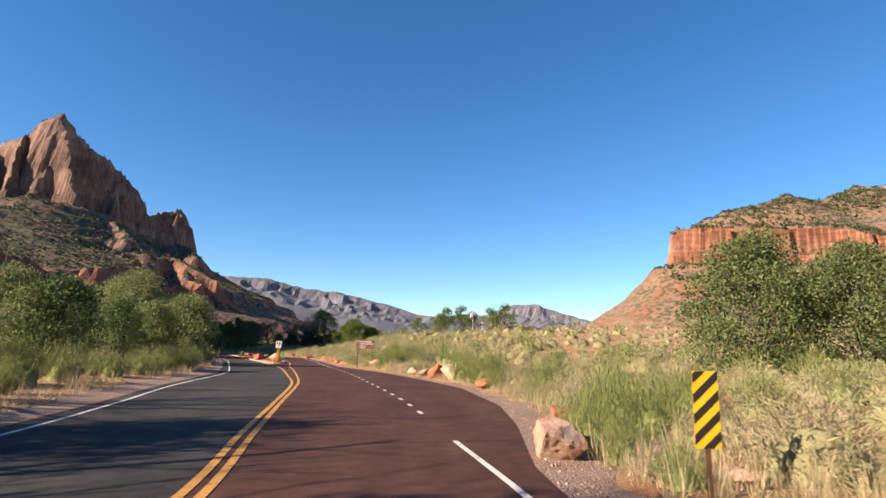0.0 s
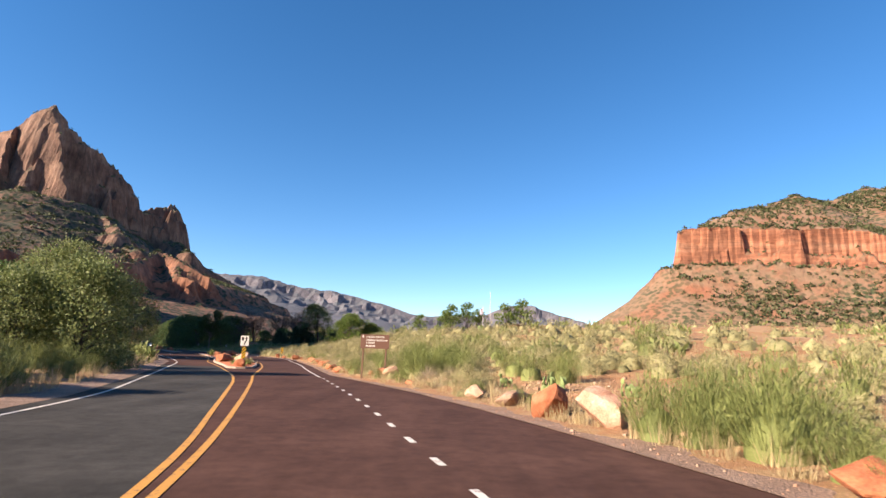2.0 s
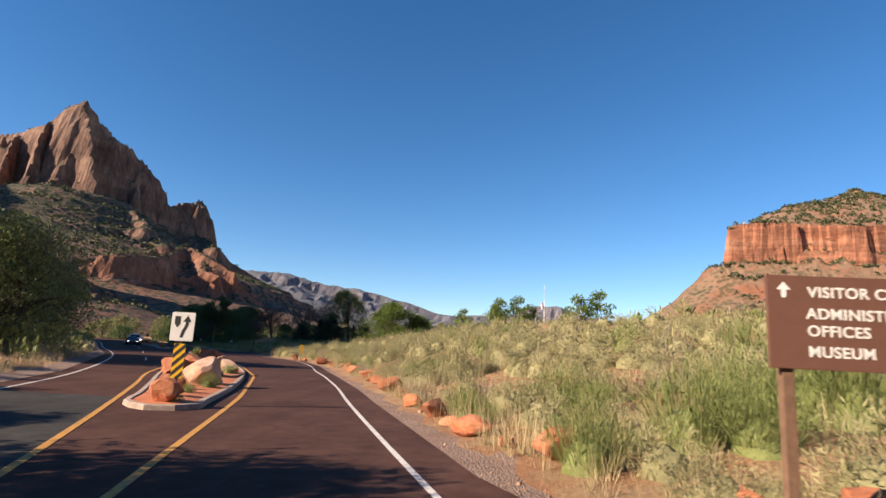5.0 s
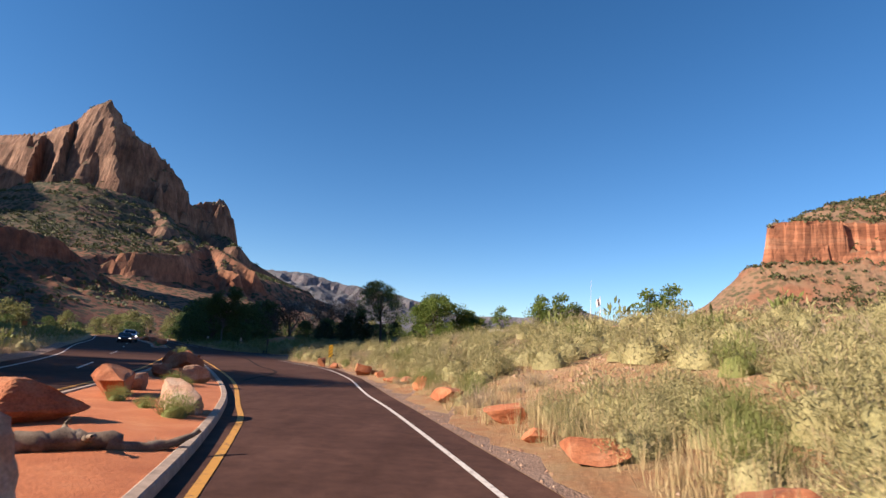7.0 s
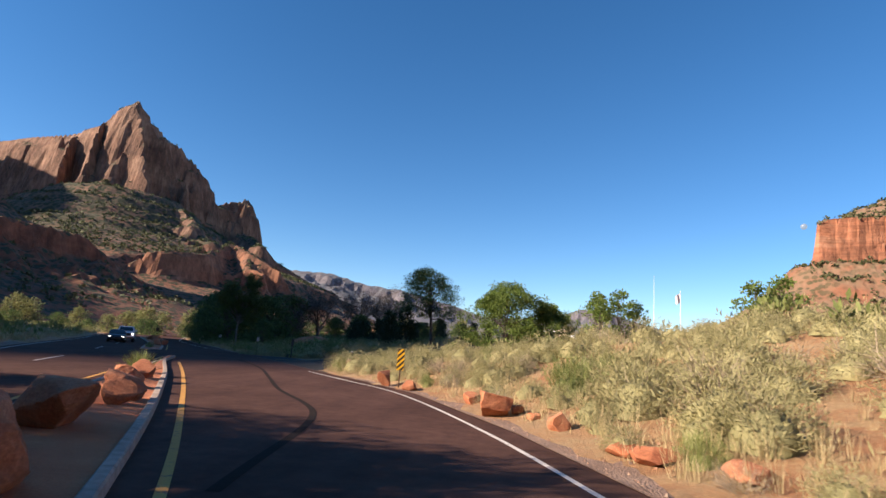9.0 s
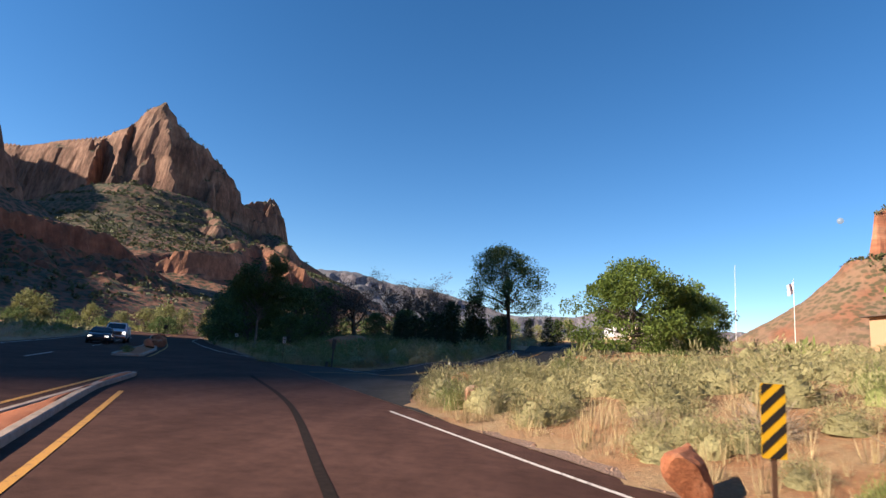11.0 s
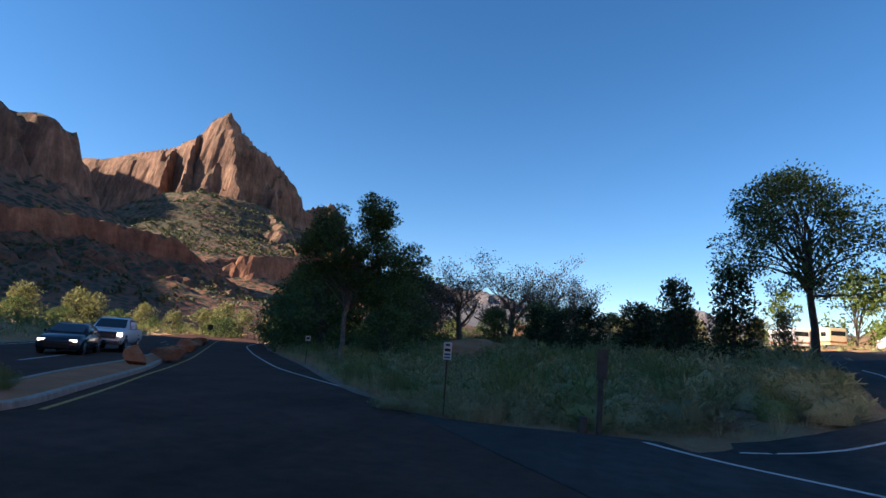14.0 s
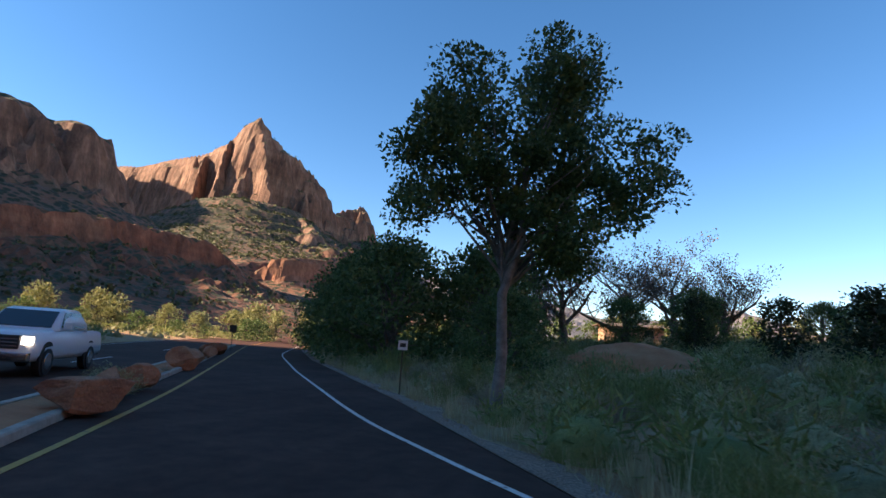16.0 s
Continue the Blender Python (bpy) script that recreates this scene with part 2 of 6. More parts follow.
def grid_object(name, X, Y, Z, mat, smooth_shade=True):
    n, m = X.shape
    V = np.stack([X, Y, Z], -1).reshape(-1, 3)
    i = np.arange(n * m).reshape(n, m)
    F = np.stack([i[:-1, :-1], i[1:, :-1], i[1:, 1:], i[:-1, 1:]], -1).reshape(-1, 4)
    me = bpy.data.meshes.new(name)
    me.vertices.add(len(V))
    me.vertices.foreach_set("co", V.ravel())
    me.loops.add(F.size)
    me.loops.foreach_set("vertex_index", F.ravel().astype(np.int32))
    me.polygons.add(len(F))
    me.polygons.foreach_set("loop_start", np.arange(0, F.size, 4, dtype=np.int32))
    me.polygons.foreach_set("use_smooth", np.full(len(F), smooth_shade))
    me.materials.append(mat)
    me.update(calc_edges=True)
    return new(name, me)


def inside(poly, x, y):
    """Whether points lie in a polygon."""
    x, y = np.asarray(x, float), np.asarray(y, float)
    r = np.zeros(np.broadcast(x, y).shape, bool)
    p = list(poly)
    for (ax, ay), (bx, by) in zip(p, p[1:] + p[:1]):
        if ay == by:
            continue
        r ^= ((ay > y) != (by > y)) & (x < (bx - ax) * (y - ay) / (by - ay) + ax)
    return r


def resample(line, step):
    """A smooth line through the corners, in even steps."""
    p = np.array(line, float)
    d = np.r_[0, np.cumsum(np.hypot(*np.diff(p, axis=0).T))]
    out = []
    n = max(2, int(d[-1] / step) + 1)
    for s in np.linspace(0, d[-1], n):
        i = min(max(np.searchsorted(d, s) - 1, 0), len(p) - 2)
        t = (s - d[i]) / (d[i + 1] - d[i])
        p0, p1, p2, p3 = p[max(i - 1, 0)], p[i], p[i + 1], p[min(i + 2, len(p) - 1)]
        h = d[i + 1] - d[i]
        m1 = (p2 - p0) / (d[i + 1] - d[max(i - 1, 0)]) * h
        m2 = (p3 - p1) / (d[min(i + 2, len(p) - 1)] - d[i]) * h
        out.append((2 * t**3 - 3 * t**2 + 1) * p1 + (t**3 - 2 * t**2 + t) * m1 + (-2 * t**3 + 3 * t**2) * p2 + (t**3 - t**2) * m2)
    return np.array(out)


SIDE_L = [(-46.8, 132.7), (-45.5, 132.1), (-43.9, 131.9), (-41.9, 132.2), (-40.3, 132.7), (-38.6, 133.1), (-36.9, 133.6), (-35.4, 135.2), (-33.7, 140.2), (-32.0, 146.5), (-29.8, 158), (-28, 172), (-27, 190), (-29, 215)]
SIDE_R = [(-31.5, 110.4), (-33.1, 113.6), (-33.7, 116.6), (-33.8, 119), (-33.0, 124.5), (-29.8, 132), (-26.0, 141), (-21.5, 155), (-16.5, 172), (-13, 190), (-13, 215)]
ISLAND_1 = [(-16.8, 60.0), (-17.25, 61.6), (-17.9, 64.2), (-18.65, 66.9), (-20.35, 72.1), (-22.45, 77.6), (-24.2, 81.3), (-26.3, 85.3), (-29.4, 90.9), (-33.2, 97.4), (-35.6, 101.4), (-41.0, 110.0), (-43.6, 114.6), (-43.9, 115.4), (-43.0, 113.6), (-38.7, 104.6), (-31.7, 90), (-29.2, 84.3), (-24.8, 73), (-21.5, 66), (-19.5, 61.7), (-18.8, 60.0), (-17.9, 59.2), (-17.2, 59.3)]
ISLAND_2 = [(-52.2, 126.9), (-52.5, 127.7), (-53.9, 130.0), (-57.9, 136.6), (-61.2, 141.3), (-64.2, 145.8), (-74.0, 160), (-94.5, 189), (-97.5, 193.2), (-98.5, 193.2), (-96.0, 189), (-78.3, 164), (-69.6, 151.5), (-65.2, 145.0), (-61.4, 139.3), (-57.8, 133.1), (-55.6, 129.7), (-54.2, 127.3), (-53.2, 126.0), (-52.6, 126.2)]


# ---- ground, road, paint, kerbs ----
def warp(n, near, reach):
    """Even steps near the middle, growing outwards."""
    t = np.linspace(-1, 1, n)
    k = 7.0
    a = np.sinh(k * t) / np.sinh(k)
    return t * near * (1 - np.abs(t) ** 3) + a * reach


road_poly = [tuple(p) for p in ROAD_LEFT] + [tuple(p) for p in reversed(RIGHT_ALL)]
side_poly = [tuple(p) for p in SIDE_L] + [tuple(p) for p in reversed(SIDE_R)]
gx, gy = np.meshgrid(-28 + warp(240, 150, 4600), 85 + warp(280, 200, 4600), indexing="ij")
gz = land(gx, gy)
under = inside(road_poly, gx, gy) | inside(side_poly, gx, gy)
gz = gz - 0.10 * under


def ground_material():
    k = Nodes(material("desert_soil", 0.95))
    n = k.noise(0.12, 6)
    base = k.ramp(n, (0.3, (0.35, 0.145, 0.065)), (0.5, (0.40, 0.195, 0.09)), (0.7, (0.43, 0.265, 0.14)))
    dry = k.ramp(k.noise(0.8, 6, 0.7), (0.42, 0.0), (0.62, 0.6))
    col = k.mix(dry, base, (0.46, 0.345, 0.19))
    peb = k.ramp(k.voronoi(9), (0.0, 1.25), (0.25, 0.95), (0.6, 0.85))
    grain = k.ramp(k.noise(30, 5, 0.7), (0.3, 0.75), (0.7, 1.2))
    k.bump(k.math("ADD", k.noise(9, 7, 0.75), k.noise(1.6, 4, 0.6)), 0.9, 0.14)
    return k.color(k.mix(1.0, k.mix(1.0, col, peb, "MULTIPLY"), grain, "MULTIPLY"))


M["soil"] = ground_material()
ground = grid_object("ground", gx, gy, gz, M["soil"])
tagged(ground, "dry reddish desert soil with gravel and sparse grass", "ground", kind="structure")


def strip(name, left, right, mat, lift, step=1.0, across=8):
    """A surface between two lines of equal count, laid on the land."""
    n = max(len(left), len(right))
    a, b = resample(left, step), resample(right, step)
    n = max(len(a), len(b))
    a = np.array([np.interp(np.linspace(0, 1, n), np.linspace(0, 1, len(a)), a[:, k]) for k in (0, 1)]).T
    b = np.array([np.interp(np.linspace(0, 1, n), np.linspace(0, 1, len(b)), b[:, k]) for k in (0, 1)]).T
    w = np.linspace(0, 1, across + 1)
    P = a[:, None, :] * (1 - w[None, :, None]) + b[:, None, :] * w[None, :, None]
    return P[..., 0], P[..., 1]


# main road, as one sheet: rows across at even steps of y
ys = np.r_[np.arange(-40, 215, 0.8), np.arange(215, 740, 8)]
xl, xr = line_x(ROAD_LEFT, ys), line_x(RIGHT_ALL, ys)
w = np.linspace(0, 1, 15)
RX = xl[:, None] * (1 - w) + xr[:, None] * w
RY = np.repeat(ys[:, None], 15, 1)
road = grid_object("road", RX.T, RY.T, np.zeros_like(RX).T + 0.0, M["red_asphalt"])
tagged(road, "worn dark red asphalt road with faded tyre tracks", "road", kind="structure")
# grey older surface of the oncoming lane
YELLOW_L = [(-0.9, -43), (-1.9, -1), (-2.35, 3.8), (-3.35, 8.6), (-4.64, 15.22), (-6.74, 25.21), (-8.98, 32.7), (-11.97, 42.26), (-12.82, 44.82), (-14.7, 49.9), (-17.9, 57.2), (-22.0, 66), (-25.4, 73), (-29.9, 84.5), (-32.3, 90), (-39.6, 105), (-44.6, 115.5)]
YELLOW_R = [(-0.6, -43), (-1.6, -1), (-2.1, 3.8), (-3.1, 8.6), (-4.44, 15.22), (-6.44, 25.21), (-8.38, 32.59), (-11.82, 44.49), (-13.5, 49.9), (-16.95, 62.8), (-18.1, 66.5), (-20.75, 74.5), (-22.0, 77.3), (-25.4, 84.7), (-30.0, 93), (-35.4, 102.2), (-40.6, 110.6)]
ys2 = np.arange(-40, 62, 0.8)
lx, rx2 = line_x(ROAD_LEFT, ys2), line_x(YELLOW_L, ys2) - 0.02
GX = lx[:, None] * (1 - w) + rx2[:, None] * w
grey = grid_object("road_lane", GX.T, np.repeat(ys2[:, None], 15, 1).T, np.zeros_like(GX).T + 0.004, M["grey_asphalt"])
tagged(grey, "older grey asphalt lane beside the red one", "road", kind="structure")
# side road
sx, sy = strip("side_road", SIDE_L, SIDE_R, None, 0, 1.2, 14)
side = grid_object("side_road", sx, sy, land(sx, sy) + 0.006, M["grey_asphalt"])
tagged(side, "dark asphalt side road curving uphill past a big tree", "road", kind="structure")


def ribbon(name, line, width, mat, label, z=0.009, drape=False, start=None, end=None):
    p = resample(line, 0.6)
    t = np.gradient(p, axis=0)
    t /= np.hypot(t[:, 0], t[:, 1])[:, None]
    nrm = np.stack([-t[:, 1], t[:, 0]], 1)
    a, b = p + nrm * width / 2, p - nrm * width / 2
    X, Y = np.stack([a[:, 0], b[:, 0]]), np.stack([a[:, 1], b[:, 1]])
    ob = grid_object(name, X, Y, (land(X, Y) if drape else 0 * X) + z, mat, False)
    return tagged(ob, label, "road marking", kind="structure")


WHITE_R1 = [(3.2, -23), (2.6, -2), (1.7, 4.1), (0.9, 8.4)]
WHITE_R2 = [(-9.8, 50.6), (-11.6, 56.5), (-13.75, 63.8), (-15.5, 70.1), (-18.2, 78.7), (-19.8, 83.3), (-22.7, 92.7), (-26.4, 101.6), (-29.9, 106.7), (-33.3, 111.6)]
WHITE_L = [(-6.3, 0), (-7.4, 7.6), (-8.83, 13.77), (-10.9, 21.58), (-13.62, 34.81), (-16.27, 42.37), (-21.3, 55.6), (-27.3, 70.5), (-40.2, 93.8), (-55.4, 116), (-77.7, 150), (-119.9, 211)]
WHITE_FAR = [(-48.6, 135.3), (-49.5, 136.3), (-51.3, 138.2), (-53.45, 140.4), (-54.8, 141.8), (-57.4, 144.7), (-61.4, 150.0), (-68.6, 159.9), (-82.1, 180.1), (-143, 289)]
YELLOW_FAR = [(-51.9, 127.4), (-52.7, 128.8), (-54.0, 131), (-56.5, 135), (-59.4, 139.8), (-64.4, 147.5), (-95.0, 192), (-103, 204.8), (-148, 280)]
for line in (WHITE_R1, WHITE_R2, WHITE_L, WHITE_FAR):
    ribbon("edge_line", line, 0.11, M["white_paint"], "white painted edge line, slightly worn")
ribbon("centre_line", YELLOW_L, 0.13, M["yellow_paint"], "worn yellow centre line")
ribbon("centre_line", YELLOW_R, 0.13, M["yellow_paint"], "worn yellow centre line")
ribbon("centre_line", YELLOW_FAR, 0.11, M["yellow_paint"], "yellow line along the kerb")


# ---- mountains ----
def field(X, Y, freq, octs, off, ridged=False):
    """Layered noise over a grid."""
    out, amp = np.zeros(X.size), 1.0
    pts = np.stack([X.ravel() * freq + off, Y.ravel() * freq - off, np.full(X.size, off)], 1)
    for _ in range(octs):
        v = np.array([noise.noise(p) for p in pts])
        out += amp * ((1 - 2 * np.abs(v)) if ridged else v)
        pts = pts * 2.03 + 3.1
        amp *= 0.5
    return out.reshape(X.shape)


HILLS = {}


def massif(name, crests, cell, mat, label, flute, margin, seed=0.0, cut=0.5, rough=0.25, bounds=None, calm=None, steps=None, ledge=0, level=0.78, grow=1.0, jag=None):
    """A mountain built from crest lines. Each crest is (points, profile): the profile pairs the distance from the crest
    with the share of its height that is left there. Noise bends the distance, which cuts gullies and buttresses; it calms
    down past a distance. Steps remap the height, for cliff bands on the lower slopes."""
    allp = np.array([p for c in crests for p in c[0]], float)
    x0, x1, y0, y1 = bounds or (allp[:, 0].min() - margin, allp[:, 0].max() + margin, allp[:, 1].min() - margin, allp[:, 1].max() + margin)
    X, Y = np.meshgrid(np.arange(x0, x1, cell), np.arange(y0, y1, cell), indexing="ij")
    big = field(X, Y, 1 / (flute * 3.5), 3, seed + 1.7)
    rid = field(X, Y, 1 / flute, 3, seed + 4.4, True)
    fine = field(X, Y, 1 / (flute * 0.28), 2, seed + 6.1, True)
    other = field(X, Y, 1 / (flute * 0.8), 3, seed + 8.8, True)
    crack = field(X, Y, 1 / (flute * 0.62), 2, seed + 12.3, True) if jag else None
    best = np.full(X.shape, -40.0)
    for crest in crests:
        pts, profile = crest[:2]
        top = max(p[2] for p in pts)
        pd, ps = [p[0] for p in profile], [p[1] for p in profile]
        mine = np.full(X.shape, -40.0)
        for (ax, ay, az), (bx, by, bz) in zip(pts[:-1], pts[1:]):
            dx, dy = bx - ax, by - ay
            t = np.clip(((X - ax) * dx + (Y - ay) * dy) / (dx * dx + dy * dy), 0, 1)
            d = np.hypot(X - ax - t * dx, Y - ay - t * dy)
            h = az + (bz - az) * t
            near = smooth(0, flute * 0.45, d)
            swap = smooth(0.0, 0.12, np.interp(d, pd, ps) - level + 0.06)
            if calm:
                near = near * (1 - 0.93 * smooth(calm * 0.8, calm * 1.6, d))
            bend = near * flute * (cut * (rid * swap + (other * 1.2) * (1 - swap) - 0.35) + cut * 0.18 * (fine - 0.3) * smooth(0, flute, d) + 0.9 * cut * big)
            bend = np.maximum(bend, -grow * flute)
            if jag and len(crest) == 2:
                bend = bend + jag * smooth(262, 276, X) * smooth(0.35, 0.8, crack) * (1 - smooth(7, 15, d))
            dd = np.maximum(d + bend, 0) / (h / top) ** 0.7
            mine = np.maximum(mine, h * np.interp(dd, pd, ps))
        if len(crest) > 2:
            mine = np.where(crest[2](X, Y), mine, -40.0)
        best = np.maximum(best, mine)
    if steps:
        wob = field(X, Y, 1 / 160, 3, seed + 9.0) * 16 + 7 * rid
        best = np.interp(best + wob, [a for a, _ in steps], [b for _, b in steps]) - wob
    if ledge:
        low = 150 if ledge > 3 else 60
        best = best + ledge * np.sin(best * 0.9 / ledge + 2.5 * big) * smooth(low, low * 1.7, best)
    best = best + field(X, Y, 1 / (cell * 4), 2, seed + 2.2) * cell * rough * np.clip(best / 25, 0, 1)
    HILLS[name] = (x0, y0, cell, best)
    return tagged(grid_object(name, X, Y, best, mat, False), label, "mountain", kind="structure")


# the left crest runs straight away from the summit, so that the sun rakes its face; the other flank lies in its own shade
PEAK_CREST = [(-2137, 1730, 421), (-2063, 1722, 505), (-1928, 1683, 561), (-1797, 1644, 565), (-1617, 1589, 550), (-1384, 1512, 535), (-1225, 1456, 531), (-1125, 1419, 555), (-1034, 1381, 590), (-1016, 1385, 602), (-985, 1435, 542), (-940, 1490, 505), (-902, 1537, 460), (-888, 1568, 429), (-885, 1593, 377), (-865, 1650, 397), (-836, 1699, 428), (-824, 1707, 420), (-803, 1726, 340), (-789, 1732, 292)]
PROW = [(-1016, 1385, 592), (-972, 1358, 520), (-940, 1340, 440), (-908, 1326, 350)]
BUTTRESS = [(-1118, 1408, 548), (-1096, 1366, 522), (-1074, 1326, 462), (-1054, 1292, 385)]
WEST_RIB = [(-1232, 1448, 526), (-1204, 1402, 492), (-1180, 1362, 430), (-1160, 1330, 362)]
SPUR = [(-641, 943, 113), (-605, 968, 129), (-556, 1021, 137), (-591, 1172, 194), (-525, 1127, 169), (-460, 1123, 123), (-407, 1144, 91)]
SPUR_BACK = [(-800, 1640, 300), (-641, 1426, 236), (-621, 1457, 209), (-565, 1523, 169), (-496, 1589, 134)]
GREEN_RIB = [(-900, 1390, 330), (-822, 1340, 300), (-745, 1278, 256), (-676, 1220, 205), (-628, 1178, 160)]
BANDS = [(-80, -80), (0, 0), (112, 101), (121, 131), (175, 172), (900, 900)]
massif("mountain_peak", [
    (PEAK_CREST, [(0, 1.0), (25, 0.93), (50, 0.82), (80, 0.66), (105, 0.585), (330, 0.34), (620, 0.15), (900, 0.0), (1000, -0.06)]),
    (BUTTRESS, [(0, 1.0), (16, 0.92), (34, 0.78), (56, 0.6), (90, 0.5), (330, 0.2), (500, 0.0)]),
    (WEST_RIB, [(0, 1.0), (16, 0.92), (34, 0.78), (56, 0.6), (90, 0.5), (330, 0.2), (500, 0.0)]),
    (PROW, [(0, 1.0), (18, 0.92), (40, 0.78), (65, 0.62), (95, 0.54), (330, 0.2), (500, 0.0)]),
    (GREEN_RIB, [(0, 1.0), (60, 0.88), (170, 0.58), (300, 0.26), (420, 0.0), (520, -0.1)]),
    (SPUR, [(0, 1.0), (8, 0.97), (20, 0.86), (150, 0.40), (300, 0.05), (360, -0.15)]),
    (SPUR_BACK, [(0, 1.0), (20, 0.95), (45, 0.82), (260, 0.3), (420, 0.0), (460, -0.1)]),
], 7.2, M["watchman"], "tall pointed red sandstone peak above green scrub slopes", 78, 700, 3.0, 0.42, 0.26, (-2150, 100, 760, 2050), 95, BANDS, 5.0)
RIM = [(231, 558, 127), (237, 559, 132), (278, 545, 132), (327, 527, 127), (359, 512, 125), (390, 494, 117), (451, 465, 106), (547, 415, 95)]
BACK = [(278, 600, 138), (306, 598, 161), (354, 605, 173), (388, 619, 189), (419, 622, 181), (461, 629, 194), (482, 638, 207), (507, 631, 205), (621, 592, 218), (807, 512, 209)]
TAIL = [(236, 548, 92), (211, 545, 80), (194, 545, 67), (167, 545, 48), (140, 545, 31), (118, 545, 20)]


def behind_rim(X, Y):
    return (Y > np.interp(X, [p[0] for p in RIM], [p[1] for p in RIM]) + 4) & (X > 247 + 0.44 * (Y - 550))


massif("mesa", [
    (RIM, [(0, 1.0), (4, 0.985), (6.5, 0.84), (11, 0.80), (28, 0.64), (52, 0.45), (112, 0.14), (150, 0.02), (190, -0.1)]),
    (BACK, [(0, 1.0), (30, 0.93), (75, 0.79), (170, 0.52), (200, 0.3), (240, 0.0)], behind_rim),
    (TAIL, [(0, 1.0), (20, 0.84), (60, 0.45), (120, 0.03), (150, -0.1)]),
], 2.6, M["mesa"], "red mesa with a vertical cliff band and scrub talus", 26, 60, 7.0, 0.5, 0.3, (20, 760, 330, 700), 14, None, 0, 0.9, 0.07, 9)
TOWER = [(-885, 476, 270), (-845, 560, 282), (-835, 617, 294), (-823, 654, 291), (-811, 681, 270), (-806, 696, 287), (-801, 735, 279), (-796, 773, 240), (-801, 797, 198)]
massif("cliff_tower", [
    (TOWER, [(0, 1.0), (22, 0.95), (45, 0.82), (62, 0.66), (75, 0.62), (230, 0.26), (360, 0.0), (420, -0.1)]),
], 7, M["watchman"], "shaded sandstone towers with rounded tops", 45, 380, 11.0, 0.5, 0.2, None, 80)
FOOT = [(-499, 358, 80), (-488, 418, 85), (-480, 496, 93), (-444, 589, 90), (-429, 627, 66), (-388, 690, 32)]
massif("foothill", [
    (FOOT, [(0, 1.0), (5, 0.96), (12, 0.76), (90, 0.40), (180, 0.05), (230, -0.15)]),
], 4.5, M["foothill"], "low red ridge with a crumbling cliff rim", 34, 230, 13.0, 0.5, 0.3, None, 75)
# unseen canyon wall added on the sun's side, skyline cut to shade the junction
S_WAY, N_WAY = np.array([-SUN_AZ.x, -SUN_AZ.y]), np.array([SUN_AZ.y, -SUN_AZ.x])
if N_WAY[1] < 0:
    N_WAY = -N_WAY


def wall_point(n, s, away=1100):
    p = N_WAY * n - S_WAY * away
    return (p[0], p[1], (s + away) * math.tan(SUN_EL))


EDGE = [(-60, 82), (-46, 103.3), (-40, 108.5), (-36, 112.0), (-28, 126), (-25.5, 141), (-11, 151), (-4, 165), (-6, 175), (-30, 225)]
SHADE = [(N_WAY[0] * x + N_WAY[1] * y, S_WAY[0] * x + S_WAY[1] * y) for x, y in EDGE]
SHADE += [(221, 27), (228, -45), (232, -107), (243, -129), (279, -134), (323, -80), (417, -60), (560, -58), (615, -46), (690, -50), (780, -60), (850, -75)]
WALL = [wall_point(n, s) for n, s in SHADE]


def skyline_wall(name, crest, mat, label):
    """A cliff with the given skyline, standing across the sun's way, with an apron at its foot."""
    rows = []
    for k, (back, share) in enumerate([(260, 0.0), (120, 0.55), (45, 0.93), (0, 1.0), (-12, 0.97), (-30, 0.6), (-140, 0.3), (-260, -0.02)]):
        rows.append([(x - S_WAY[0] * back, y - S_WAY[1] * back, z * share) for x, y, z in crest])
    a = np.array(rows)
    return tagged(grid_object(name, a[..., 0], a[..., 1], a[..., 2], mat, False), label, "mountain", kind="structure")


skyline_wall("canyon_wall", [(WALL[0][0] - N_WAY[0] * 40, WALL[0][1] - N_WAY[1] * 40, 120)] + WALL, M["watchman"], "unseen high sandstone canyon wall added to shade the valley floor")
# wall added out of view, its heights set by the shade on the peak
PEAK_SHADE = [(1345, -150), (1390, 70), (1415, 122), (1470, 195), (1505, 195), (1560, 222), (1660, 250), (1815, 267), (1958, 267), (2112, 190), (2140, 180)]
skyline_wall("canyon_wall_west", [wall_point(n, s, 1400) for n, s in PEAK_SHADE], M["watchman"], "unseen high sandstone wall added to shade the foot of the peak")
# unseen walls behind the camera, added to cut the sky light in the shade
BEHIND = [(-760, -520, 300), (-420, -600, 350), (-60, -640, 320), (260, -600, 360), (560, -440, 330), (720, -180, 300), (800, 60, 240), (830, 260, 190)]
massif("canyon_wall_behind", [(BEHIND, [(0, 1.0), (40, 0.9), (70, 0.55), (260, 0.15), (340, -0.05)])], 22, M["mesa"], "unseen red sandstone walls added behind the camera to block sky light", 90, 340, 23.0, 0.4, 0.2)
FAR1 = [(-1656, 3099, 421), (-1254, 3283, 413), (-1076, 3346, 417), (-884, 3402, 373), (-618, 3460, 347), (-270, 3504, 265), (-128, 3512, 225), (120, 3520, 200)]
FAR2 = [(-146, 4012, 249), (294, 4003, 270), (491, 3984, 345), (648, 3961, 351), (700, 3950, 330), (876, 3917, 277), (1060, 3871, 222), (1500, 3700, 240)]
massif("far_range", [(FAR1, [(0, 1.0), (60, 0.92), (110, 0.8), (400, 0.5), (900, 0.0), (1000, -0.1)])], 24, M["hazed_far_rock"], "distant range of pale cliffs with haze painted into its colour", 100, 900, 17.0, 0.55, 0.15, None, 250)
massif("far_butte", [(FAR2, [(0, 1.0), (40, 0.95), (80, 0.75), (400, 0.4), (700, 0.0), (800, -0.1)])], 24, M["hazed_far_rock"], "distant flat-topped butte with haze painted into its colour", 100, 700, 19.0, 0.4, 0.15)


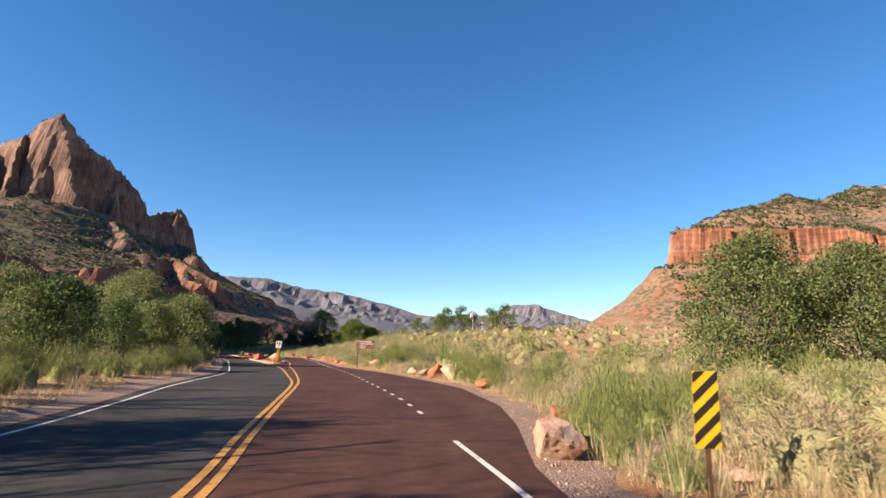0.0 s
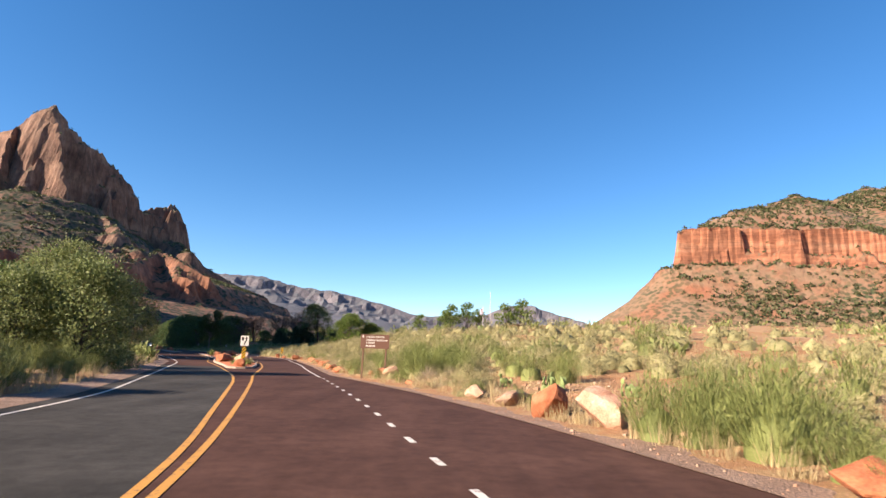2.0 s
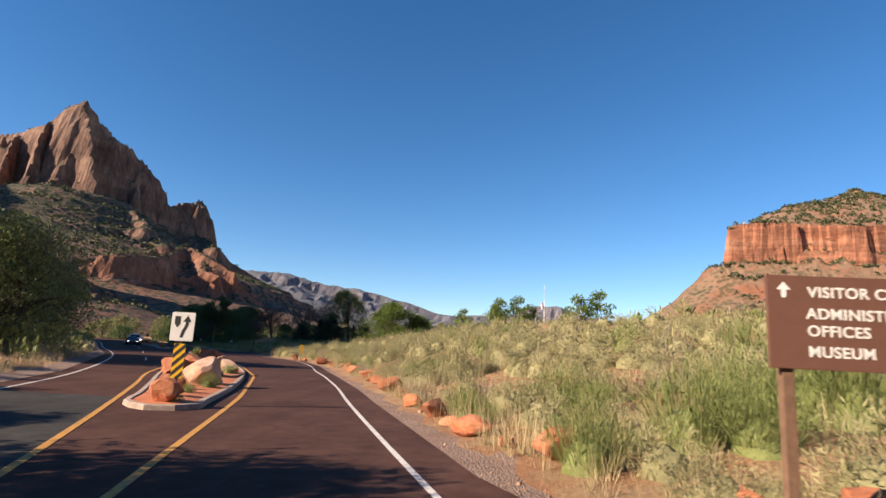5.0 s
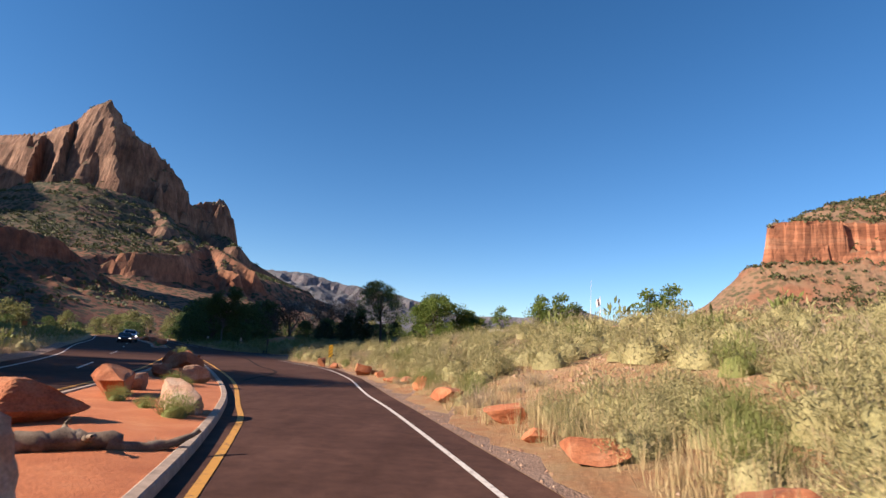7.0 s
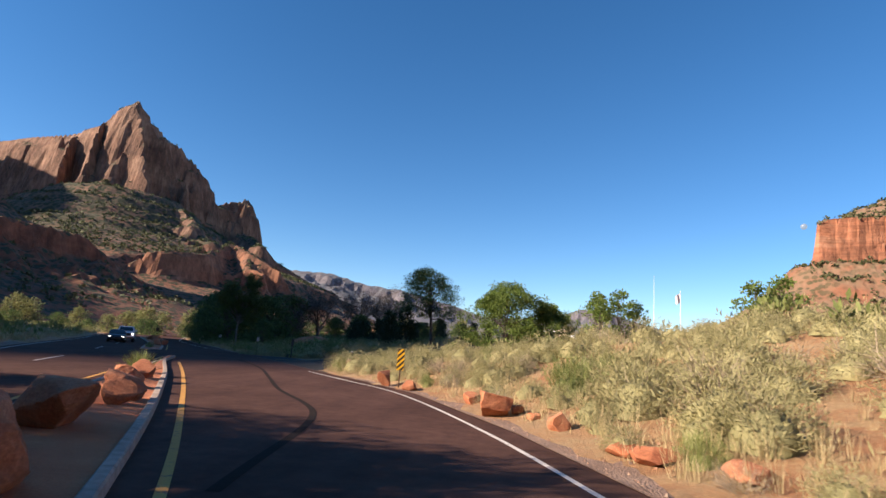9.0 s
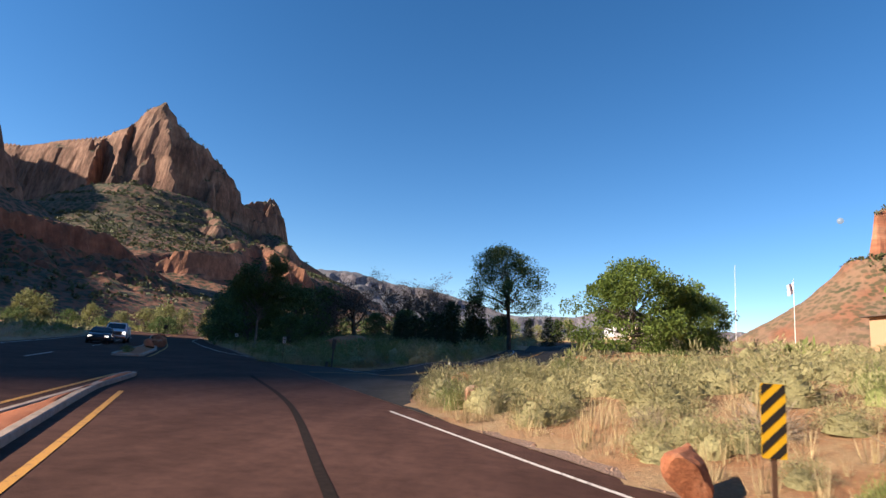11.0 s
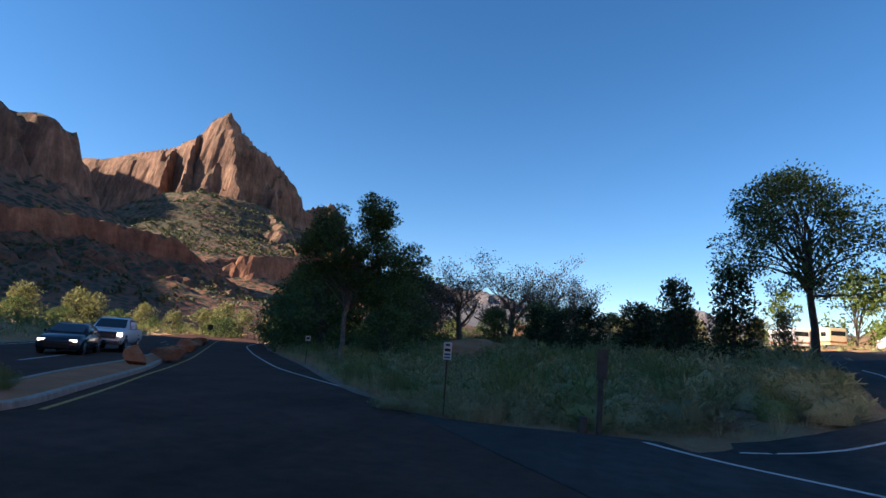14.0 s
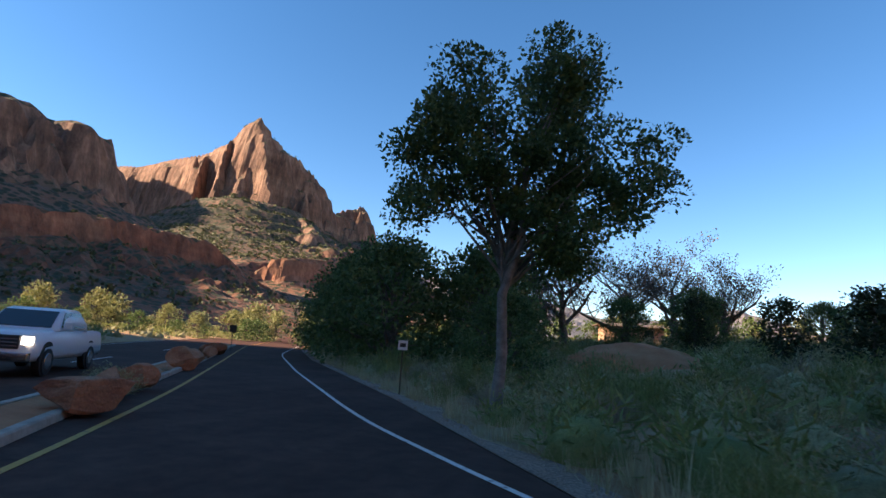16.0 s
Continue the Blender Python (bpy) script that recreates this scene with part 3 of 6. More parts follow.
def hill_height(name, x, y):
    x0, y0, cell, h = HILLS[name]
    i, j = np.clip((x - x0) / cell, 0, h.shape[0] - 2), np.clip((y - y0) / cell, 0, h.shape[1] - 2)
    a, b = i.astype(int), j.astype(int)
    u, v = i - a, j - b
    z = h[a, b] * (1 - u) * (1 - v) + h[a + 1, b] * u * (1 - v) + h[a, b + 1] * (1 - u) * v + h[a + 1, b + 1] * u * v
    steep = np.maximum(np.abs(h[a + 1, b] - h[a, b]), np.abs(h[a, b + 1] - h[a, b])) / cell
    return z, steep


# ---- tools for things ----
def bm_to(name, bm, mat, parent=None, label="", smooth_shade=False):
    me = bpy.data.meshes.new(name)
    bm.to_mesh(me)
    bm.free()
    for m in mat if isinstance(mat, (list, tuple)) else [mat]:
        me.materials.append(m)
    if smooth_shade:
        me.polygons.foreach_set("use_smooth", [True] * len(me.polygons))
    ob = new(name, me)
    ob.parent = parent
    if label:
        ob["label"] = label
    return ob


part = bm_to


def empty(name, m, label, category, group="", kind=""):
    ob = new(name)
    ob.empty_display_size = 0.2
    ob.matrix_basis = m
    return tagged(ob, label, category, group, kind)


def box(bm, lo, hi, bevel=0.0, turn=None):
    """A bevelled block between two corners."""
    r = bmesh.ops.create_cube(bm, size=1.0)
    c = [(a + b) / 2 for a, b in zip(lo, hi)]
    s = [max(b - a, 1e-4) for a, b in zip(lo, hi)]
    m = Matrix.Translation(c) @ Matrix.Diagonal((*s, 1))
    if turn is not None:
        m = turn @ m
    bmesh.ops.transform(bm, matrix=m, verts=r["verts"])
    if bevel:
        es = {e for v in r["verts"] for e in v.link_edges}
        bmesh.ops.bevel(bm, geom=list(es), offset=bevel, segments=2, affect="EDGES", profile=0.7)


def rod(bm, a, b, r0, r1=None, sides=10):
    """A tapered round bar from a to b."""
    a, b = Vector(a), Vector(b)
    r1 = r0 if r1 is None else r1
    d = b - a
    q = d.to_track_quat("Z", "Y").to_matrix().to_4x4()
    bmesh.ops.create_cone(bm, cap_ends=True, segments=sides, radius1=r0, radius2=r1, depth=d.length, matrix=Matrix.Translation((a + b) / 2) @ q)


def prism(bm, outline, depth, m=None):
    """An outline in x and z, made thick along y."""
    m = m or Matrix()
    f = [bm.verts.new(m @ Vector((x, -depth / 2, z))) for x, z in outline]
    g = [bm.verts.new(m @ Vector((x, depth / 2, z))) for x, z in outline]
    bm.faces.new(f)
    bm.faces.new(list(reversed(g)))
    for i in range(len(f)):
        j = (i + 1) % len(f)
        bm.faces.new((f[j], f[i], g[i], g[j]))
    bmesh.ops.recalc_face_normals(bm, faces=bm.faces[:])


class Soup:
    """Many small faces, gathered in arrays and turned into one mesh."""

    def __init__(self):
        self.v, self.f, self.n = [], [], 0

    def quads(self, P):
        """P: k x 4 x 3."""
        k = len(P)
        self.v.append(P.reshape(-1, 3))
        self.f.append((np.arange(k * 4).reshape(k, 4) + self.n))
        self.n += 4 * k

    def shape(self, V, F):
        self.v.append(V)
        self.f.append(F + self.n)
        self.n += len(V)

    def tube(self, pts, radii, sides=5):
        pts, radii = np.asarray(pts, float), np.asarray(radii, float)
        t = np.gradient(pts, axis=0)
        t /= np.linalg.norm(t, axis=1)[:, None] + 1e-9
        ref = np.array([0.31, 0.17, 0.93]) if abs(t[0, 2]) < 0.8 else np.array([0.9, 0.3, 0.1])
        a = np.cross(t, ref)
        a /= np.linalg.norm(a, axis=1)[:, None] + 1e-9
        b = np.cross(t, a)
        ang = np.linspace(0, 2 * np.pi, sides, endpoint=False)
        ring = pts[:, None, :] + radii[:, None, None] * (np.cos(ang)[None, :, None] * a[:, None, :] + np.sin(ang)[None, :, None] * b[:, None, :])
        n = len(pts)
        i = np.arange(n * sides).reshape(n, sides) + self.n
        f = np.stack([i[:-1], np.roll(i[:-1], -1, 1), np.roll(i[1:], -1, 1), i[1:]], -1).reshape(-1, 4)
        self.v.append(ring.reshape(-1, 3))
        self.f.append(f)
        self.n += n * sides

    def mesh(self, name, mat, smooth_shade=False):
        V, F = np.concatenate(self.v), np.concatenate(self.f).astype(np.int32)
        me = bpy.data.meshes.new(name)
        me.vertices.add(len(V))
        me.vertices.foreach_set("co", V.astype(np.float32).ravel())
        me.loops.add(F.size)
        me.loops.foreach_set("vertex_index", F.ravel())
        me.polygons.add(len(F))
        me.polygons.foreach_set("loop_start", np.arange(0, F.size, 4, dtype=np.int32))
        me.polygons.foreach_set("use_smooth", np.full(len(F), smooth_shade))
        me.materials.append(mat)
        me.update(calc_edges=True)
        return me


def unit(v):
    return v / (np.linalg.norm(v, axis=-1, keepdims=True) + 1e-9)


def leaves(soup, rng, at, size, out=None, long=1.6, up=0.3, tidy=0.8):
    """A small leaf at each point, turned at random and somewhat outwards."""
    n = len(at)
    d = unit(rng.normal(size=(n, 3)) + (0 if out is None else out * tidy) + np.array([0, 0, up]))
    s = unit(np.cross(d, rng.normal(size=(n, 3))))
    L = size * rng.uniform(0.6, 1.3, (n, 1))
    W = L / long
    soup.quads(np.stack([at, at + d * L * 0.5 + s * W * 0.5, at + d * L, at + d * L * 0.5 - s * W * 0.5], 1))


def blades(soup, rng, base, tip, width):
    """Thin tapering blades that bend over a little."""
    n = len(base)
    d = tip - base
    s = unit(np.cross(d, rng.normal(size=(n, 3)))) * width * rng.uniform(0.6, 1.3, (n, 1))
    soup.quads(np.stack([base - s * 0.6, base + s * 0.6, tip + s * 0.15, tip - s * 0.15], 1))


def clump_tree(name, seed, height, width, base, clumps, per, leaf_size, bark, leaf, label, trunk_r=0.16, ball=0.13, lean=0.0, lobes=None):
    """A tree at the origin whose limbs run to uneven clumps of leaves, with gaps between them."""
    r = np.random.default_rng(seed)
    root = empty(name, Matrix(), label, "tree")
    wood, crown = Soup(), Soup()
    f = r.uniform(0, 1, clumps) ** 0.85
    wide = np.interp(f, [0, 0.25, 0.55, 0.8, 1.0], [0.72, 1.0, 0.9, 0.62, 0.16]) * width / 2
    az = np.arange(clumps) * 2.39996 + r.uniform(-0.6, 0.6, clumps)
    rad = wide * np.sqrt(r.uniform(0.12, 1, clumps)) * r.uniform(0.75, 1.12, clumps)
    c = np.stack([rad * np.cos(az) + lean * height * f, rad * np.sin(az), height * (base + (0.97 - base) * f) - ball * height * 0.4], 1)
    if lobes:
        w = np.array([q[2] for q in lobes]) ** 1.6
        order = list(range(len(lobes))) * 2 + list(r.choice(len(lobes), clumps - 2 * len(lobes), p=w / w.sum()))
        pick = np.array([lobes[k] for k in order], float)
        d = unit(r.normal(size=(clumps, 3))) * (pick[:, 2] * r.uniform(0.1, 1, clumps) ** 0.5)[:, None] * 0.8
        c = np.stack([pick[:, 0], r.normal(size=clumps) * width * 0.11, pick[:, 1]], 1) + d
    fork = np.array([lean * height * 0.2, 0, height * max(base * 0.85, 0.06)])
    sway = r.normal(size=3) * 0.06
    top = np.array([lean * height * 0.8, 0, height * (0.6 if lobes else 0.86)])
    m = (fork + top) / 2 + sway * height * 0.5
    wood.tube([np.zeros(3), fork * 0.5 + sway, fork, m, top], [trunk_r * 1.25, trunk_r, trunk_r * 0.9, trunk_r * 0.5, trunk_r * 0.12], 8)
    for q in c[: min(clumps, 46)]:
        t = r.uniform(0, 0.75) * np.clip((q[2] - fork[2]) / (top[2] - fork[2] + 1e-6), 0.05, 1)
        p = fork + (top - fork) * t
        k = p + (q - p) * 0.5 + r.normal(size=3) * 0.05 * height * 0.4 + np.array([0, 0, 0.03 * height])
        wood.tube([p, k, q], [trunk_r * 0.36, trunk_r * 0.2, trunk_r * 0.07], 4)
    size = ball * height * r.uniform(0.6, 1.3, clumps)
    d = unit(r.normal(size=(clumps * per, 3)))
    at = np.repeat(c, per, 0) + d * (np.repeat(size, per) * r.uniform(0.25, 1.05, clumps * per) ** 0.6)[:, None] * np.array([1.12, 1.12, 0.8])
    at[:, 2] = np.maximum(at[:, 2], 0.06)
    leaves(crown, r, at, leaf_size, d)
    for nm, me in (("trunk", wood.mesh("trunk", bark, True)), ("crown", crown.mesh("crown", leaf))):
        o = new(nm, me)
        o.parent = root
    return root


def branch_tree(seed, height, trunk_r, spread, first=0.3, limbs=6, levels=3, lean=(0, 0), droop=0.0, wiggle=0.22, stem=0.62, reach=1.0):
    """Trunk and limbs as a soup of tubes, and the twig ends."""
    rng = np.random.default_rng(seed)
    soup, tips = Soup(), []

    def grow(p, d, length, r, level):
        n = 5
        pts, rad = [p], [r]
        for i in range(n):
            d = unit(d + rng.normal(size=3) * wiggle * (0.6 if level else 0.22) + np.array([0, 0, 0.12 - droop * (level > 1)]))
            pts.append(pts[-1] + d * length / n)
            rad.append(r * (1 - 0.62 * (i + 1) / n))
        soup.tube(pts, rad, 7 if level == 0 else 5 if level == 1 else 3)
        if level >= levels:
            tips.extend(pts[2:])
            return
        kids = limbs if level == 0 else int(rng.integers(3, 6))
        for k in range(kids):
            f = first + (1 - first) * (k + rng.uniform(0.1, 0.9)) / kids
            i = min(int(f * n), n - 1)
            q = pts[i] + (pts[i + 1] - pts[i]) * (f * n - i)
            a = rng.uniform(0, 2 * np.pi) if level else 2.4 * k + rng.uniform(-0.5, 0.5)
            side = np.array([np.cos(a), np.sin(a), rng.uniform(0.15, 0.8)])
            nd = unit(side * spread + d * rng.uniform(0.3, 0.8))
            grow(q, nd, length * rng.uniform(0.42, 0.68) * (reach if level == 0 else 1.0), rad[i] * 0.55, level + 1)
        tips.append(pts[-1])

    grow(np.zeros(3), unit(np.array([lean[0], lean[1], 1.0])), height * stem, trunk_r, 0)
    return soup, np.array(tips), rng


def make_tree(name, seed, height, trunk_r, spread, bark, leaf, per_tip, clump, leaf_size, label, category="tree", **kw):
    """A tree at the origin: trunk with limbs, and a crown of many small leaves."""
    soup, tips, rng = branch_tree(seed, height, trunk_r, spread, **kw)
    k = height / max(tips[:, 2].max() + clump * 0.6, 0.1)
    root = empty(name, Matrix(), label, category)
    for v in soup.v:
        v *= k
    tips = tips * k
    t = new("trunk", soup.mesh("trunk", bark, True))
    t.parent = root
    if leaf:
        at = np.repeat(tips, per_tip, 0)
        at = at + rng.normal(size=at.shape) * clump * np.array([0.55, 0.55, 0.42])
        crown = Soup()
        leaves(crown, rng, at, leaf_size)
        c = new("crown", crown.mesh("crown", leaf))
        c.parent = root
    return root


def place(ob, x, y, turn=0.0, size=1.0, z=None, sink=0.03):
    ob.matrix_basis = Matrix.LocRotScale((x, y, (float(land(x, y)) if z is None else z) - sink), Euler((0, 0, radians(turn))), (size, size, size))
    return ob


def again(ob, x, y, turn=0.0, size=1.0, z=None, sink=0.03, tall=1.0):
    c = copy_thing(ob, Matrix())
    c.matrix_basis = Matrix.LocRotScale((x, y, (float(land(x, y)) if z is None else z) - sink), Euler((0, 0, radians(turn))), (size, size, size * tall))
    return c


# ---- plants ----
M["sage"] = leaf_mat("sagebrush_leaves", (0.225, 0.215, 0.105), (0.40, 0.365, 0.19), 0.25, grain=True)
M["green_brush"] = leaf_mat("green_brush_leaves", (0.125, 0.158, 0.048), (0.25, 0.28, 0.10), 0.25, grain=True)
M["dry_brush"] = leaf_mat("dry_brush_twigs", (0.20, 0.16, 0.115), (0.42, 0.34, 0.255), 0.1)
M["straw"] = leaf_mat("straw_grass", (0.37, 0.285, 0.15), (0.56, 0.46, 0.28), 0.25)
M["dark_leaf"] = leaf_mat("dark_tree_leaves", (0.045, 0.082, 0.026), (0.125, 0.185, 0.062), 0.32)
M["mid_leaf"] = leaf_mat("cottonwood_leaves", (0.07, 0.12, 0.024), (0.16, 0.22, 0.05), 0.3)
M["olive_leaf"] = leaf_mat("olive_leaves", (0.11, 0.15, 0.05), (0.26, 0.30, 0.125), 0.3)
M["oak_leaf"] = leaf_mat("scrub_oak_leaves", (0.07, 0.105, 0.034), (0.185, 0.22, 0.088), 0.3)
M["juniper"] = leaf_mat("juniper_leaves", (0.022, 0.035, 0.014), (0.05, 0.07, 0.028), 0.12)
M["scrub"] = leaf_mat("hill_scrub_leaves", (0.05, 0.06, 0.028), (0.11, 0.12, 0.055), 0.15)
M["twig"] = leaf_mat("bare_twigs", (0.07, 0.056, 0.046), (0.14, 0.115, 0.095), 0.05)
M["willow"] = leaf_mat("willow_leaves", (0.15, 0.17, 0.06), (0.30, 0.30, 0.13), 0.25)
M["cactus"] = plain_mat("prickly_pear", (0.20, 0.27, 0.10), 0.6, vary=0.25, scale=6)


def mound(soup, r, wide, high, n=10, m=4, rough=0.22):
    """A lumpy dome of foliage."""
    off = Vector(r.uniform(-40, 40, 3))
    az = np.linspace(0, 2 * np.pi, n, endpoint=False)
    V = []
    for k in range(m + 1):
        e = (k / m) ** 0.9 * np.pi / 2 * 0.97
        for a in az + 0.5 * k * 2 * np.pi / n:
            d = Vector((math.cos(e) * math.cos(a), math.cos(e) * math.sin(a), math.sin(e)))
            f = 1 + rough * noise.noise(d * 2.2 + off) * 1.5 + rough * 0.8 * noise.noise(d * 6 + off)
            V.append((d.x * wide * f, d.y * wide * f, max(d.z * high * f, 0) - 0.03 * (k == 0)))
    i = np.arange((m + 1) * n).reshape(m + 1, n)
    F = np.stack([i[:-1], np.roll(i[:-1], -1, 1), np.roll(i[1:], -1, 1), i[1:]], -1).reshape(-1, 4)
    soup.shape(np.array(V), F)


def bush_mesh(name, seed, mat, kind, count=600, leaf=0.1, thin=5.0, split=False, core=(14, 6), fill=0.42):
    """One bush about a metre wide and 0.7 high: twigs, a filling mound and feathery leaves."""
    rng = np.random.default_rng(seed)
    s = Soup()
    fol = Soup() if split else s
    if kind == "sage":
        n = max(3, count // 6)
        az, el = rng.uniform(0, 2 * np.pi, n), np.arccos(rng.uniform(0.03, 1, n))
        d = np.stack([np.sin(el) * np.cos(az), np.sin(el) * np.sin(az), np.cos(el)], 1)
        tip = d * np.array([0.53, 0.53, 0.6]) * rng.uniform(0.66, 1.14, (n, 1)) + np.array([0, 0, 0.03])
        if split:
            blades(s, rng, tip[: n // 3] * 0.1 * np.array([1, 1, 0]), tip[: n // 3], 0.008)
        if core:
            mound(fol, rng, fill, fill * 1.03, *core, 0.16)
        at = np.repeat(tip, 6, 0) * rng.uniform(0.74, 1.06, (n * 6, 1)) + rng.normal(size=(n * 6, 3)) * 0.035
        at[:, 2] = np.maximum(at[:, 2], 0.01)
        leaves(fol, rng, at, leaf, np.repeat(d, 6, 0), thin, 0.6, 1.0)
    elif kind == "broom":
        n = count // 3
        az, r = rng.uniform(0, 2 * np.pi, n), rng.uniform(0, 1, n) ** 0.6
        base = np.stack([0.34 * r * np.cos(az), 0.34 * r * np.sin(az), np.full(n, 0.1)], 1)
        h = rng.uniform(0.62, 0.9, n) * (1.05 - 0.5 * r**2)
        tip = np.stack([0.58 * r * np.cos(az), 0.58 * r * np.sin(az), h], 1) + rng.normal(size=(n, 3)) * 0.04
        blades(s, rng, base, tip, leaf * 0.07)
        if core:
            mound(fol, rng, 0.29, 0.38, *core, 0.16)
        at = np.repeat(base + (tip - base) * rng.uniform(0.5, 1.0, (n, 1)), 2, 0) + rng.normal(size=(n * 2, 3)) * 0.03
        leaves(fol, rng, at, leaf * 1.25, np.repeat(tip - base, 2, 0), thin, 1.2, 2.2)
    elif kind == "twigs":
        n = count // 4
        az, el = rng.uniform(0, 2 * np.pi, n), np.arccos(rng.uniform(0.1, 1, n))
        d = np.stack([np.sin(el) * np.cos(az), np.sin(el) * np.sin(az), np.cos(el)], 1)
        tip = d * np.array([0.55, 0.55, 0.6]) * rng.uniform(0.5, 1.1, (n, 1))
        blades(s, rng, tip * 0.05, tip, leaf * 0.07)
        k = 3
        b2 = np.repeat(tip, k, 0) * rng.uniform(0.4, 0.8, (n * k, 1))
        blades(fol, rng, b2, b2 + rng.normal(size=b2.shape) * 0.10 + np.repeat(d, k, 0) * 0.14, leaf * 0.05)
    else:  # grass
        n = count
        az, r = rng.uniform(0, 2 * np.pi, n), rng.uniform(0, 1, n)
        base = np.stack([0.16 * r * np.cos(az), 0.16 * r * np.sin(az), np.zeros(n)], 1)
        tip = np.stack([0.30 * r * np.cos(az), 0.30 * r * np.sin(az), rng.uniform(0.18, 0.45, n)], 1) + rng.normal(size=(n, 3)) * 0.05
        blades(s, rng, base, tip, leaf * 0.07)
    if split:
        return s.mesh("stems", mat if kind == "broom" else M["dry_brush"]), fol.mesh("foliage", mat, kind != "twigs")
    return s.mesh(name, mat, kind in ("sage", "broom"))


PAIRS = {
    "sagebrush": [bush_mesh("sagebrush", 11 + i, M["sage"], "sage", 1980, 0.072, 6.0, True, (18, 8), 0.34) for i in range(4)] + [bush_mesh("sagebrush", 21 + i, M["sage"], "sage", 1080, 0.085, 6.0, True, (14, 6), 0.35) for i in range(3)],
    "green_shrub": [bush_mesh("green_shrub", 31 + i, M["green_brush"], "broom", 1500, 0.07, 8, True, (20, 8)) for i in range(3)] + [bush_mesh("green_shrub", 37 + i, M["green_brush"], "broom", 480, 0.1, 7, True, (14, 6)) for i in range(2)],
    "dry_shrub": [bush_mesh("dry_shrub", 51 + i, M["dry_brush"], "twigs", 700, 0.105, 1, True) for i in range(3)] + [bush_mesh("dry_shrub", 57, M["dry_brush"], "twigs", 260, 0.16, 1, True)],
}
FINE = {"sagebrush": 4, "green_shrub": 3, "dry_shrub": 3}
KINDS = {k: [p[0] for p in v] for k, v in PAIRS.items()}


def kids(ob, kind, i):
    """The leafy part of a bush, on its stems."""
    f = new("crown" if kind == "dry_shrub" else "foliage", PAIRS[kind][i % len(PAIRS[kind])][1])
    f.parent = ob


WORDS = {
    "sagebrush": ("grey-green sagebrush on the dry bank", "bush"),
    "green_shrub": ("upright green rabbitbrush among dry grass", "bush"),
    "dry_shrub": ("leafless grey-brown shrub on dry soil", "bush"),
}
all_road = [road_poly, side_poly]


def free(x, y, gap=0.5):
    for dx, dy in ((0, 0), (gap, 0), (-gap, 0), (0, gap), (0, -gap)):
        for p in all_road:
            if inside(p, x + dx, y + dy):
                return False
    return True


BARE = [(-13.2, 83.5, 2.2), (-10.8, 86.0, 2.0), (3.52, 32.92, 3.6), (0.8, 38.48, 2.6), (4.72, 37.92, 3.0), (-9.0, 66.5, 2.8), (-6.5, 64.0, 3.0), (-12.5, 79.5, 3.0), (-51.5, 164, 3.2), (-24.0, 128, 2.5)]
GREEN = [(-3.59, 47.94, 1.6), (-2.4, 49.8, 1.8), (-4.6, 55.2, 2.0)]
GREENS = [(-3.74, 47.83, 1.7), (-2.99, 48.05, 1.8), (-2.7, 49.6, 1.9), (-1.9, 50.6, 2.0), (-4.3, 55.3, 1.8), (1.75, 29.2, 1.5), (2.5, 28.4, 1.6), (2.95, 26.9, 1.9), (3.7, 28.5, 1.7), (3.4, 30.4, 1.5), (3.35, 7.7, 1.2), (4.0, 9.0, 1.4), (3.6, 6.4, 0.9), (4.6, 10.6, 1.3)]
rng = np.random.default_rng(5)
near_count = {k: 0 for k in KINDS}
spots = []


def bush(kind, x, y, size, tall=1.0, fine=True):
    n, m = len(KINDS[kind]), FINE[kind]
    i = near_count[kind] % m if fine else m + near_count[kind] % (n - m)
    near_count[kind] += 1
    ob = new(kind, KINDS[kind][i])
    kids(ob, kind, i)
    ob.matrix_basis = Matrix.LocRotScale((x, y, float(land(x, y)) - 0.03), Euler((0, 0, rng.uniform(0, 6.28))), (size, size, size * tall))
    return tagged(ob, *WORDS[kind], group=kind + " on the banks")


def room(x, y, r):
    for a, b, c in spots:
        if (a - x) ** 2 + (b - y) ** 2 < (0.55 * (r + c)) ** 2:
            return False
    return True


# the right bank, along the road
tries = 0
while sum(near_count.values()) < 455 and tries < 16000:
    tries += 1
    y = rng.uniform(4, 127)
    u = 1.3 + 13.5 * rng.uniform(0, 1) ** 1.15
    x = float(line_x(RIGHT_ALL, y)) + u
    if y > 112:
        x = float(line_x(SIDE_R, y)) + 0.9 + 15 * rng.uniform() ** 1.5
    if not free(x, y, 0.7) or any((x - a) ** 2 + (y - b) ** 2 < c * c for a, b, c in BARE):
        continue
    if y < 44 and u > 3 and rng.uniform() < 0.45:
        continue
    r = rng.uniform(0, 1)
    green = 0.26 if y < 66 else 0.05
    kind = "green_shrub" if r < green else "dry_shrub" if r < green + (0.22 if 55 < y < 80 else 0.12) else "sagebrush"
    if any((x - a) ** 2 + (y - b) ** 2 < c * c for a, b, c in GREEN):
        kind = "green_shrub"
    size = rng.uniform(0.9, 1.75) * (0.75 if u < 2.4 else 1.15)
    if 70 < y < 100 and u > 3:
        size *= 1.2
    if near_count[kind] >= 290 or not room(x, y, size * 0.5):
        continue
    spots.append((x, y, size * 0.5))
    bush(kind, x, y, size, rng.uniform(0.8, 1.1), u < 6.5)
